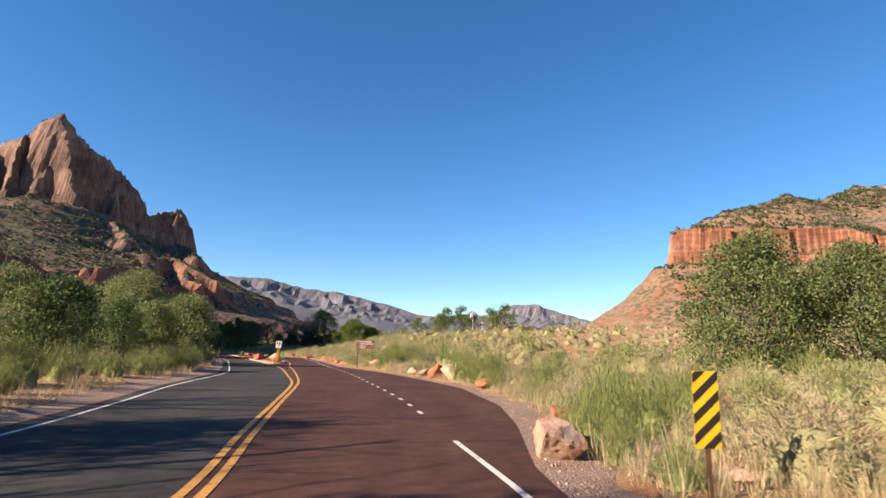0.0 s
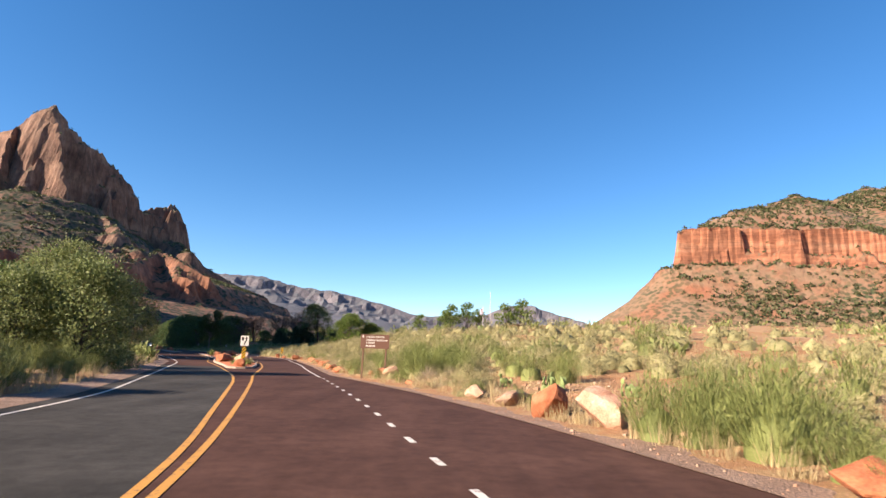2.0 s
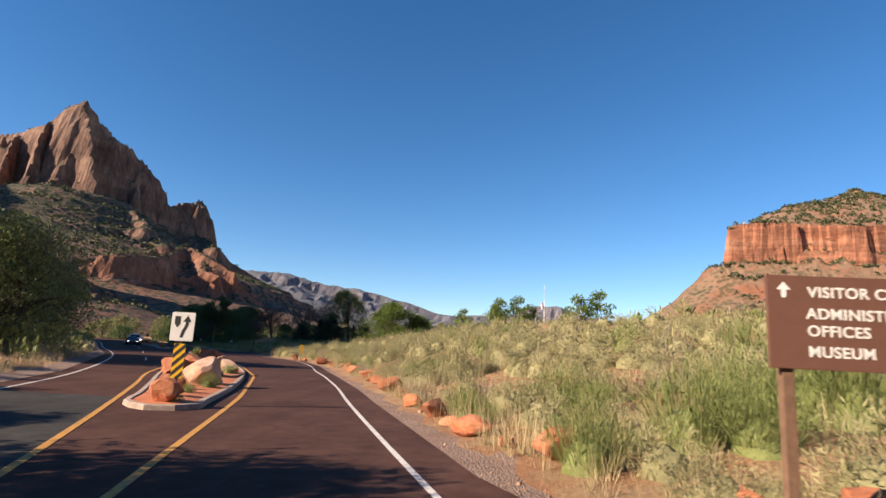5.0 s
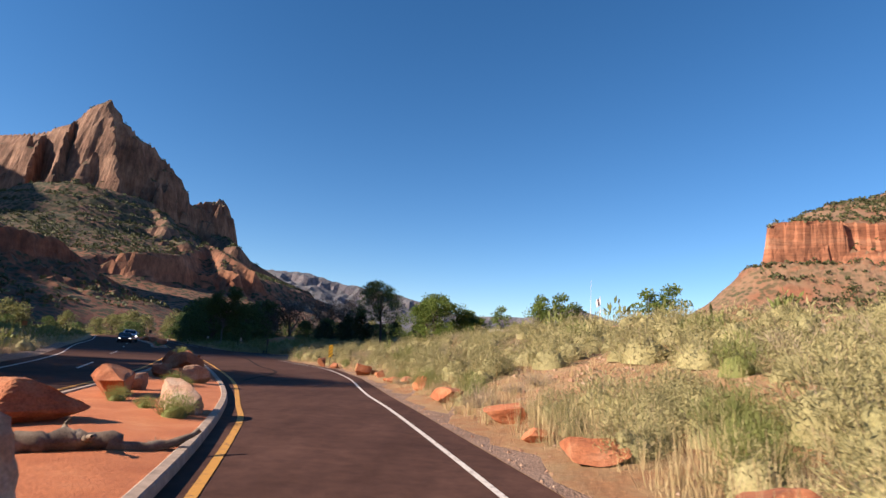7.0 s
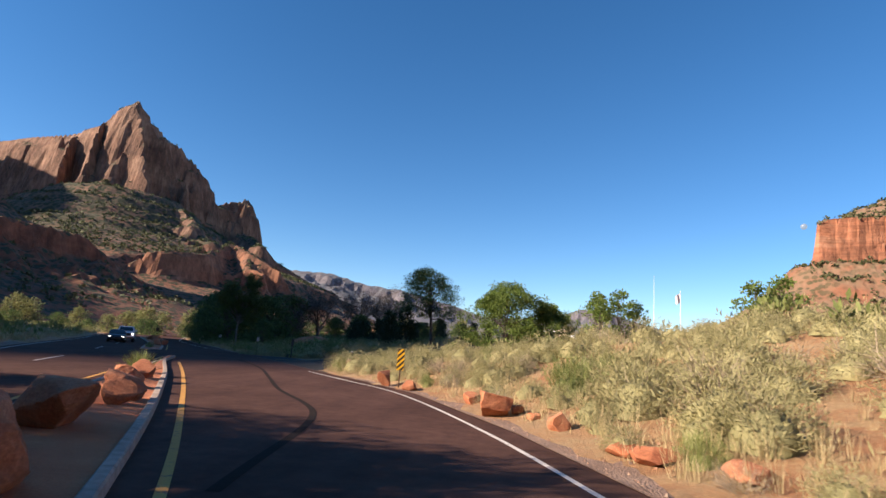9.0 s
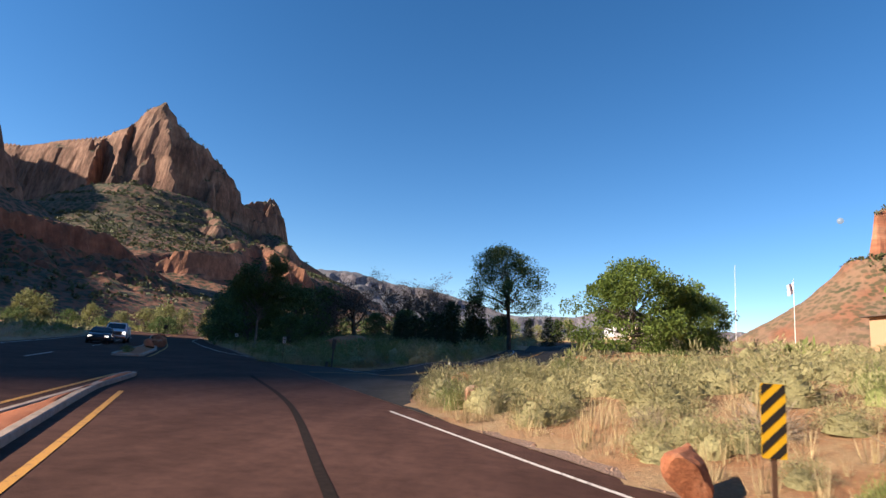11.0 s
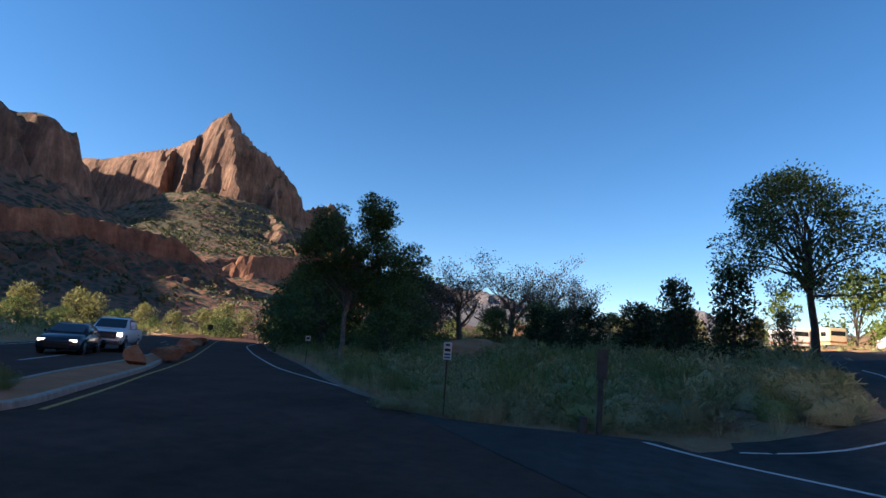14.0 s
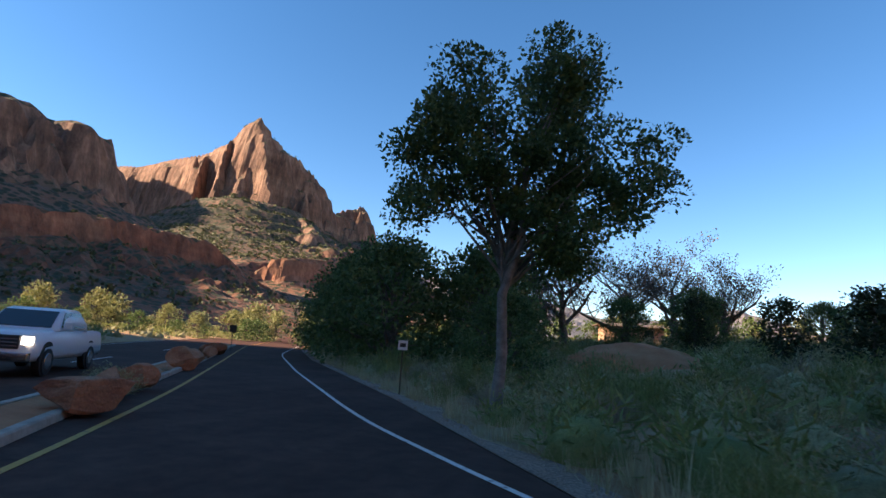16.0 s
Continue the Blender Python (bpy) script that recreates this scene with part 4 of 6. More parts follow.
# the shaded patch between road and side road
tries = 0
shade_n = 0
while shade_n < 130 and tries < 4000:
    tries += 1
    y = rng.uniform(132, 185)
    u = 0.9 + 24 * rng.uniform(0, 1) ** 1.1
    x = float(line_x(RIGHT_ALL, y)) + u
    if x > float(line_x(SIDE_L, y)) - 0.8 or not free(x, y, 0.6) or any((x - a) ** 2 + (y - b) ** 2 < c * c for a, b, c in BARE):
        continue
    r = rng.uniform(0, 1)
    kind = "green_shrub" if r < 0.22 else "dry_shrub" if r < 0.38 else "sagebrush"
    size = rng.uniform(0.8, 1.7) * (0.75 if u < 2.4 else 1.15)
    if near_count[kind] >= 298 or not room(x, y, size * 0.5):
        continue
    spots.append((x, y, size * 0.5))
    bush(kind, x, y, size, rng.uniform(0.75, 1.05), u < 7)
    shade_n += 1
for x, y, size, kind in ((-13.9, 81.4, 1.5, "dry_shrub"), (-14.6, 80.8, 1.1, "dry_shrub"), (-16.0, 81.8, 1.1, "green_shrub"), (-33.0, 118.5, 1.5, "sagebrush"), (-32.3, 120.6, 1.7, "sagebrush"), (-31.6, 116.2, 1.4, "sagebrush"), (-30.0, 118.6, 1.9, "sagebrush"), (-31.2, 123.0, 1.7, "sagebrush"), (-29.3, 115.2, 1.8, "sagebrush"), (-28.0, 121.5, 1.6, "green_shrub"), (-27.5, 117.5, 1.9, "sagebrush")):
    spots.append((x, y, size * 0.5))
    bush(kind, x, y, size, 0.85 if kind != "dry_shrub" else 0.6)
for i in range(14):
    x, y = -46.0 + 8.5 * i / 13, 133.6 + rng.uniform(0, 0.9) + (0.5 if i < 2 else 0) + 0.9 * smooth(8, 13, i)
    bush("dry_shrub" if i % 3 else "sagebrush", x, y, rng.uniform(0.6, 1.0), 0.65)
for i in range(30):
    f = i / 29
    p = resample(SIDE_L[1:10], 0.25)
    q = p[int(f * (len(p) - 1))]
    x, y = q[0] - 1.2 - rng.uniform(0, 1.6), q[1] + 0.7 + rng.uniform(0, 1.6)
    if near_count["sagebrush"] < 345:
        bush("sagebrush", x, y, rng.uniform(0.9, 1.6), 0.8)
# the left verge
for i in range(84):
    y = rng.uniform(6, 66)
    x = float(line_x(ROAD_LEFT, y)) - rng.uniform(2.0, 6.0)
    kind = "green_shrub" if rng.uniform() < 0.7 else "sagebrush"
    if near_count[kind] < 345 and room(x, y, 0.6):
        spots.append((x, y, 0.6))
        bush(kind, x, y, rng.uniform(1.0, 2.0))
# the tall green clump behind the boulders
for x, y, size in GREENS:
    bush("green_shrub", x, y, size, 1.1)


def scatter(name, meshes, places, mat, label, category):
    """Plants past counting, joined into one mesh."""
    co = []
    for me in meshes:
        v, f = np.empty(len(me.vertices) * 3, np.float32), np.empty(len(me.loops), np.int32)
        me.vertices.foreach_get("co", v)
        me.loops.foreach_get("vertex_index", f)
        co.append((v.reshape(-1, 3), f.reshape(-1, 4)))
    s = Soup()
    for i, (x, y, z, size, tall) in enumerate(places):
        a = rng.uniform(0, 6.28)
        c, d = np.cos(a) * size, np.sin(a) * size
        q, f = co[i % len(co)]
        s.shape(np.stack([q[:, 0] * c - q[:, 1] * d + x, q[:, 0] * d + q[:, 1] * c + y, q[:, 2] * size * tall + z], -1), f)
    ob = new(name, s.mesh(name, mat, mat is not M["straw"]))
    return tagged(ob, label, category, kind="stuff")


low_sage = [bush_mesh("far_sage", 71 + i, M["sage"], "sage", 84, 0.17, 4.5, core=(10, 5), fill=0.37) for i in range(3)]
low_green = [bush_mesh("far_green", 81 + i, M["green_brush"], "broom", 54, 0.24, 3.0, core=None) for i in range(2)]
low_dry = [bush_mesh("far_dry", 91 + i, M["dry_brush"], "twigs", 60, 0.3, 1) for i in range(2)]
mid_sage = [bush_mesh("mid_sage", 75 + i, M["sage"], "sage", 900, 0.082, 6.0, core=(12, 5), fill=0.33) for i in range(3)]
grass = [bush_mesh("grass", 101 + i, M["straw"], "grass", 20, 0.13) for i in range(4)]
far_s, far_g, far_d, tufts, mid = [], [], [], [], []
for i in range(2600):
    y = rng.uniform(8, 126)
    u = 2.2 + 22 * rng.uniform() ** 1.1
    x = float(line_x(RIGHT_ALL, y)) + u
    if y > 112:
        x = float(line_x(SIDE_R, y)) + 1.0 + 18 * rng.uniform() ** 1.3
    if not free(x, y, 0.8) or any((x - a) ** 2 + (y - b) ** 2 < c * c for a, b, c in BARE) or (y < 55 and rng.uniform() < 0.55) or len(mid) > 520:
        continue
    mid.append((x, y, float(land(x, y)) - 0.04, rng.uniform(0.7, 1.45), rng.uniform(0.8, 1.15)))
for i in range(2800):
    y = rng.uniform(-5, 260)
    u = 11 + 130 * rng.uniform(0, 1) ** 1.6
    x = float(line_x(RIGHT_ALL, y)) + u
    if y > 130 and u < 60 and x > float(line_x(SIDE_L, min(y, 214))) - 1 and x < float(line_x(SIDE_R, min(y, 214))) + 1:
        continue
    if not free(x, y, 0.8) or any((x - a) ** 2 + (y - b) ** 2 < c * c for a, b, c in BARE):
        continue
    r = rng.uniform()
    row = (x, y, float(land(x, y)) - 0.04, rng.uniform(0.8, 1.8), rng.uniform(0.8, 1.2))
    (far_s if r < 0.74 else far_g if r < 0.84 else far_d).append(row)
for i in range(900):
    y = rng.uniform(60, 330)
    x = float(line_x(ROAD_LEFT, y)) - 1.5 - 60 * rng.uniform() ** 1.5
    (far_s if rng.uniform() < 0.5 else far_g).append((x, y, float(land(x, y)) - 0.04, rng.uniform(0.9, 2.0), rng.uniform(0.8, 1.2)))
shade_s, shade_g = [], []
for i in range(3200):
    y = 133.5 + 75 * rng.uniform() ** 1.2
    a, b = float(line_x(RIGHT_ALL, y)) + 1.6, float(line_x(SIDE_L, y)) - 0.8
    if b < a or len(shade_s) + len(shade_g) > 640:
        continue
    x = rng.uniform(a, b)
    size = rng.uniform(1.1, 2.3)
    if not free(x, y, 0.55 * size) or any((x - p) ** 2 + (y - q) ** 2 < c * c for p, q, c in BARE) or not room(x, y, size * 0.5):
        continue
    spots.append((x, y, size * 0.5))
    (shade_g if rng.uniform() < 0.35 else shade_s).append((x, y, float(land(x, y)) - 0.04, size, rng.uniform(0.65, 0.95)))
mid_green = [bush_mesh("mid_green", 85 + i, M["green_brush"], "sage", 330, 0.15, 5.5, core=(12, 5), fill=0.36) for i in range(3)]
round_sage = [bush_mesh("round_sage", 65 + i, M["sage"], "sage", 330, 0.14, 5.5, core=(12, 5), fill=0.36) for i in range(3)]
scatter("verge_sagebrush", round_sage, shade_s, M["sage"], "grey-green sagebrush filling the ground between two roads", "scrub")
scatter("verge_green_scrub", mid_green, shade_g, M["green_brush"], "green rabbitbrush filling the ground between two roads", "scrub")
scatter("far_sagebrush", low_sage, far_s, M["sage"], "grey-green sagebrush covering the far slopes", "scrub")
scatter("low_sagebrush", mid_sage, mid, M["sage"], "low yellowish sagebrush filling the bank", "scrub")
scatter("far_green_scrub", low_green, far_g, M["green_brush"], "green scrub covering the far slopes", "scrub")
scatter("far_dry_scrub", low_dry, far_d, M["dry_brush"], "dry brown scrub on the far slopes", "scrub")
for i in range(5600):
    y = rng.uniform(-2, 175)
    u = 0.5 + (16 * rng.uniform() ** 1.7 if rng.uniform() < 0.62 else 2.6 * rng.uniform())
    left = rng.uniform() < 0.26
    x = float(line_x(ROAD_LEFT, y)) - u * 0.6 - 0.7 if left else float(line_x(RIGHT_ALL, y)) + u + (0.5 if y < 110 else 0)
    if y > 128 and not left and u > 1.6 and rng.uniform() < 0.75:
        continue
    if not free(x, y, 0.25) or any((x - a) ** 2 + (y - b) ** 2 < (c * 0.55) ** 2 for a, b, c in BARE):
        continue
    tufts.append((x, y, float(land(x, y)) - 0.02, rng.uniform(0.6, 1.35), rng.uniform(0.7, 1.3) * (1.35 if 54 < y < 78 else 1.0)))
for i in range(1500):
    y, u = rng.uniform(-2, 34), 2.0 + 20 * rng.uniform()
    x = float(line_x(RIGHT_ALL, y)) + u
    if free(x, y, 0.25) and not any((x - a) ** 2 + (y - b) ** 2 < (c * 0.7) ** 2 for a, b, c in BARE):
        tufts.append((x, y, float(land(x, y)) - 0.02, rng.uniform(0.7, 1.4), rng.uniform(0.6, 1.1)))
p = resample(SIDE_L[:11], 0.12)
for i in range(420):
    q = p[int(rng.integers(0, len(p)))]
    x, y = q[0] - 0.25 - 1.1 * rng.uniform(), q[1] + 0.15 + 0.9 * rng.uniform()
    if free(x, y, 0.12):
        tufts.append((x, y, float(land(x, y)) - 0.02, rng.uniform(0.5, 1.0), rng.uniform(0.7, 1.2)))
scatter("dry_grass", grass, tufts, M["straw"], "straw-coloured dry grass tufts along the verges", "grass")


def hill_scrub(name, hill, n, x0, x1, y0, y1, low, size, mat, seed, limit=0.95):
    """Round dark bushes dotted over the slopes of a mountain."""
    r = np.random.default_rng(seed)
    x, y = r.uniform(x0, x1, n), r.uniform(y0, y1, n)
    z, steep = hill_height(hill, x, y)
    thick = np.array([noise.noise(Vector((a * 0.012, b * 0.012, seed))) for a, b in zip(x, y)])
    ok = (z > low) & (steep < limit) & (thick + r.uniform(-0.45, 0.45, n) > -0.12)
    c = np.stack([x, y, z], 1)[ok]
    k = 9
    big = size * r.uniform(0.55, 1.35, (len(c), 1))
    d = unit(r.normal(size=(len(c) * k, 3)))
    d[:, 2] = np.abs(d[:, 2])
    at = np.repeat(c, k, 0) + d * np.repeat(big, k, 0) * np.array([0.5, 0.5, 0.55])
    s = Soup()
    leaves(s, r, at, size * 0.75, d, 1.2)
    tagged(new(name, s.mesh(name, mat)), "dark green juniper scrub dotted over the slopes", "scrub", kind="stuff")


hill_scrub("mesa_scrub", "mesa", 17000, 215, 640, 345, 640, 12, 2.6, M["scrub"], 3)
hill_scrub("peak_scrub", "mountain_peak", 9000, -1250, -350, 900, 1600, 130, 5.2, M["scrub"], 4)
hill_scrub("foothill_scrub", "foothill", 1500, -640, -330, 300, 760, 12, 3.8, M["scrub"], 5)


# ---- trees ----
B = M["bark"]
LOBES = [(1.2, 9.0, 0.75), (1.1, 8.2, 0.7), (1.64, 8.35, 0.7), (1.32, 7.25, 1.1), (-0.9, 8.2, 0.55), (-1.5, 7.7, 0.7), (-0.7, 7.4, 0.75), (-1.65, 6.6, 0.85), (-0.4, 6.3, 1.1), (-2.45, 6.15, 0.55), (-2.2, 5.1, 0.7), (-1.1, 5.35, 0.95), (0.8, 6.15, 1.1), (1.76, 6.0, 0.95), (2.52, 6.3, 0.6), (3.28, 6.45, 0.35), (3.92, 6.05, 0.38), (3.08, 5.5, 0.7), (2.32, 5.1, 0.8), (1.12, 4.8, 0.95), (0.0, 4.8, 0.8), (1.1, 3.85, 0.65), (1.76, 4.0, 0.6)]
cotton = clump_tree("cottonwood_tree", 3, 9.5, 6.9, 0.36, 190, 210, 0.125, M["pale_bark"], M["dark_leaf"], "tall dark green cottonwood with a bare grey trunk", 0.13, 0.058, 0.02, LOBES)
place(cotton, -55.2, 147.0, 27)
ash = clump_tree("ash_tree", 8, 10.0, 11.5, 0.08, 130, 180, 0.19, B, M["olive_leaf"], "broad olive-green tree beside the road", 0.22, 0.11)
place(ash, -43.5, 77.5, 0, 1.22)
again(ash, -19.9, 1.5, 100, 0.95)
again(ash, -39.0, 80.5, 210, 0.9)
again(ash, -47.5, 81.0, 60, 1.15)
vase = clump_tree("big_tree", 14, 9.4, 8.4, 0.40, 90, 230, 0.14, M["bark"], M["dark_leaf"], "tall tree with a thin spreading crown beside the road", 0.17, 0.095, 0.1)
place(vase, -31.4, 151.6, 200, 1.1)
again(vase, -19.5, -9.5, 40, 1.35)
maple = clump_tree("green_tree", 21, 6.2, 9.0, 0.05, 120, 210, 0.17, B, M["mid_leaf"], "low spreading bright green tree on the bank", 0.15, 0.12)
place(maple, -22.0, 139.5, 0, 1.12)
again(maple, -17.5, 141.5, 100, 0.8)
scrub_oak = clump_tree("scrub_oak", 27, 6.0, 6.4, 0.03, 120, 230, 0.13, B, M["oak_leaf"], "dense round scrub oak on the slope", 0.14, 0.14)
place(scrub_oak, 15.09, 23.06, 0, 1.1)
again(scrub_oak, 18.41, 21.05, 130, 0.95)
WORD = "leafless grey tree with spreading branches"
bare = make_tree("bare_tree", 33, 8.0, 0.24, 2.3, M["dead_wood"], None, 0, 0, 0, WORD, first=0.15, limbs=8, levels=4, wiggle=0.33, stem=0.4, reach=1.75)
place(bare, -15.2, -1.0, 60, 1.35)
again(bare, -15.4, 4.2, 200, 1.3)
again(bare, -16.6, 9.8, 300, 1.2)
again(bare, -16.2, 15.6, 20, 0.7)
twiggy = make_tree("bare_tree", 35, 8.0, 0.26, 2.1, M["dead_wood"], M["twig"], 2, 0.5, 0.14, "grey tree with fine twigs and hardly a leaf", first=0.15, limbs=8, levels=4, wiggle=0.33, stem=0.4, reach=1.75)
place(twiggy, -47.0, 196.0, 0, 1.5)
again(twiggy, -57.0, 184.0, 110, 1.5)
again(twiggy, -52.0, 190.0, 230, 1.55)
again(twiggy, -44.0, 187.0, 150, 1.2)
again(twiggy, -60.0, 178.0, 300, 1.15)
dark = clump_tree("shade_tree", 41, 8.0, 9.0, 0.06, 100, 84, 0.27, B, M["dark_leaf"], "dense dark green tree in the shade", 0.18, 0.125)
place(dark, -66.5, 167.5, 0, 1.1)
for x, y, a, s in ((-71, 175, 60, 1.2), (-61.0, 170, 140, 1.0), (-62, 182, 20, 1.15), (-78, 186, 200, 1.3), (-84, 197, 80, 1.25), (-68, 194, 260, 1.2), (-92, 212, 140, 1.3), (-100, 226, 30, 1.3), (-108, 240, 100, 1.3), (-52, 178, 220, 0.55), (-45, 188, 80, 0.6), (-47.3, 177.5, 10, 0.6), (-40.5, 174.0, 50, 0.42), (-37.0, 178.0, 90, 0.48), (-34.0, 183.0, 200, 0.5), (-57.5, 160, 20, 0.55), (-76.5, 178, 300, 0.8)):
    again(dark, x, y, a, s)
hedge = clump_tree("willow_tree", 47, 6.0, 6.6, 0.04, 125, 110, 0.165, B, M["olive_leaf"], "bushy olive-green willow beside the road", 0.12, 0.14)
place(hedge, -22.6, 48.3, 0, 1.02)
for x, y, a, s in ((-24.0, 31.0, 70, 0.8), (-23.4, 24.0, 150, 0.72), (-25.0, 46.8, 220, 0.85), (-27.5, 52.5, 20, 0.75), (-27.5, 18.5, 300, 1.0), (-29.0, 35.0, 100, 1.1), (-31.0, 44.0, 40, 1.1), (-18.2, -5.0, 40, 1.25), (-22.5, 11.0, 190, 0.8), (-46, 90, 200, 1.15), (-36, 66, 250, 0.7)):
    again(hedge, x, y, a, s)
again(dark, -23.16, 31.81, 60, 0.7)
again(dark, -30.0, 51.5, 160, 0.75)
willow = clump_tree("river_willow", 53, 5.0, 6.5, 0.03, 40, 34, 0.34, B, M["willow"], "rounded yellow-green willow at the valley floor", 0.12, 0.17)
place(willow, -128, 222, 0, 1.0)
rng = np.random.default_rng(77)
for x, y, s in ((-52, 251, 1.2), (-43.5, 253, 1.0), (-35, 256, 1.3), (-26.6, 259, 0.9), (-18, 261, 1.25), (-9.7, 264, 1.0), (-3.3, 266, 1.4)):
    again(willow, x, y, x * 40, s)
for i in range(42):
    f = i / 41
    x, y = -215 + 112 * f + rng.uniform(-9, 9), 208 + 66 * f + rng.uniform(-12, 12)
    again(willow, x, y, rng.uniform(0, 360), 0.6 + 1.1 * rng.uniform() ** 1.3, tall=rng.uniform(0.75, 1.25))
gloom = clump_tree("shade_thicket", 57, 5.5, 8.0, 0.02, 36, 32, 0.46, B, M["dark_leaf"], "low dark thicket along the valley floor", 0.14, 0.19)
place(gloom, -150, 205, 0, 0.9)
for i in range(22):
    again(gloom, -205 + 5.6 * i + rng.uniform(-4, 4), 178 + 3.9 * i + rng.uniform(-6, 6), rng.uniform(0, 360), rng.uniform(0.55, 0.95))
for i in range(12):
    again(gloom, -118 + 7.5 * i + rng.uniform(-3, 3), 262 - 3.0 * i + rng.uniform(-6, 6), rng.uniform(0, 360), rng.uniform(0.8, 1.3))
poplar = clump_tree("far_tree", 61, 13.5, 10.0, 0.10, 40, 42, 0.6, B, M["mid_leaf"], "tall broken-crowned tree behind the hill", 0.22, 0.10)
place(poplar, 8.0, 232.0, 0, 1.08)
for x, y, a, s in ((1.5, 229, 80, 1.0), (12.5, 236, 160, 0.9), (15.0, 168.0, 240, 0.78), (19.5, 170.0, 30, 0.86), (-10, 228, 50, 0.75), (-1, 208, 100, 0.75)):
    again(poplar, x, y, a, s)


def juniper(seed, h):
    """A dense dark juniper with an uneven, pointed outline."""
    r = np.random.default_rng(seed)
    s, c = Soup(), Soup()
    s.tube([(0, 0, 0), (0.05, 0, h * 0.4), (0, 0.05, h * 0.9)], [0.12, 0.09, 0.03])
    n = 300
    z = r.uniform(0.03, 1, n)
    rad = (0.42 * np.sqrt(1.02 - z) + 0.08) * h * 0.62 * r.uniform(0.35, 1.05, n)
    a = r.uniform(0, 6.28, n)
    at = np.stack([rad * np.cos(a), rad * np.sin(a), z * h], 1)
    at = np.repeat(at, 12, 0) + r.normal(size=(n * 12, 3)) * 0.17
    at[:, 2] = np.maximum(at[:, 2], 0.05)
    leaves(c, r, at, 0.2, None, 2.2, 0.9)
    root = empty("juniper", Matrix(), "dense dark juniper with a pointed top", "tree")
    for nm, me in (("trunk", s.mesh("trunk", M["bark"], True)), ("crown", c.mesh("crown", M["juniper"]))):
        o = new(nm, me)
        o.parent = root
    return root


jun = juniper(5, 4.2)
place(jun, -35.0, 152.5, 0, 1.25)
for x, y, a, s in ((-37.5, 155, 90, 1.15), (-27.0, 171, 30, 0.85), (-33, 178, 160, 0.95), (-29.5, 181, 270, 0.8), (-36.5, 183, 10, 0.8), (-47.5, 176, 80, 0.9), (-25, 186, 60, 0.9)):
    again(jun, x, y, a, s)
for x, y, a, s in ((-39.5, 158, 200, 1.35), (-42.5, 161, 120, 1.3), (-38.5, 161, 30, 1.3), (-45.0, 165, 250, 1.25), (-36.0, 164, 70, 1.3)):
    again(jun, x, y, a, s, tall=0.66)


# ---- kerbed islands ----
M["red_dirt"] = None


def dirt():
    k = Nodes(material("orange_red_dirt", 0.95))
    base = k.ramp(k.noise(0.9, 6, 0.65), (0.3, (0.38, 0.11, 0.042)), (0.55, (0.47, 0.155, 0.064)), (0.75, (0.52, 0.215, 0.10)))
    grain = k.ramp(k.noise(40, 4, 0.7), (0.3, 0.72), (0.7, 1.2))
    k.bump(k.noise(16, 6, 0.7), 0.6, 0.04)
    return k.color(k.mix(1.0, base, grain, "MULTIPLY"))


M["red_dirt"] = dirt()


def closed(outline, step=0.7):
    """The outline as a closed, evenly stepped loop."""
    p = resample(list(outline) + [outline[0]], step)
    return p[:-1]


def island(name, outline, label):
    """A raised bed of red dirt with a concrete kerb round it, cut in lengths."""
    loop = closed(outline)
    n = len(loop)
    area = 0.5 * np.sum(loop[:, 0] * np.roll(loop[:, 1], -1) - np.roll(loop[:, 0], -1) * loop[:, 1])
    if area < 0:
        loop = loop[::-1]
    t = np.roll(loop, -1, 0) - np.roll(loop, 1, 0)
    t = t / (np.hypot(t[:, 0], t[:, 1])[:, None] + 1e-9)
    inw = np.stack([-t[:, 1], t[:, 0]], 1)
    root = empty(name, Matrix.Translation((0, 0, 0)), label, "traffic island", kind="structure")
    # kerb in lengths of about three metres, with joints between them
    prof = [(-0.02, 0.0), (0.0, 0.11), (0.025, 0.135), (0.15, 0.14), (0.17, 0.13), (0.17, 0.0)]
    step = 4
    for i in range(0, n, step):
        ids = [(i + j) % n for j in range(min(step, n - i) + 1)]
        bm = bmesh.new()
        rings = []
        for m, j in enumerate(ids):
            shift = 0.006 * (1 if m == 0 else -1 if m == len(ids) - 1 else 0)
            rings.append([bm.verts.new((loop[j, 0] + t[j, 0] * shift + inw[j, 0] * a, loop[j, 1] + t[j, 1] * shift + inw[j, 1] * a, z)) for a, z in prof])
        for a, b in zip(rings[:-1], rings[1:]):
            for q in range(len(prof) - 1):
                bm.faces.new((a[q], b[q], b[q + 1], a[q + 1]))
        bm.faces.new(rings[0])
        bm.faces.new(list(reversed(rings[-1])))
        bmesh.ops.recalc_face_normals(bm, faces=bm.faces[:])
        part("kerb_stone", bm, M["kerb"], root)
    # the bed
    inner = loop + inw * 0.165
    ix = np.arange(inner[:, 0].min() - 0.3, inner[:, 0].max() + 0.3, 0.3)
    bm = bmesh.new()
    vs = [bm.verts.new((a, b, 0.105)) for a, b in inner]
    f = bm.faces.new(vs)
    bmesh.ops.triangulate(bm, faces=[f])
    bmesh.ops.subdivide_edges(bm, edges=bm.edges[:], cuts=3, use_grid_fill=True)
    edge = {v for e in bm.edges if e.is_boundary for v in e.verts}
    for v in bm.verts:
        if v not in edge:
            v.co.z += 0.035 + 0.05 * noise.noise(v.co * 0.6) + 0.02 * noise.noise(v.co * 2.1)
    part("dirt_bed", bm, M["red_dirt"], root, "bare orange-red dirt", True)
    return root


island("traffic_island", ISLAND_1, "kerbed traffic island of red dirt with boulders")
island("traffic_island", ISLAND_2, "long narrow kerbed island of red dirt with rocks")

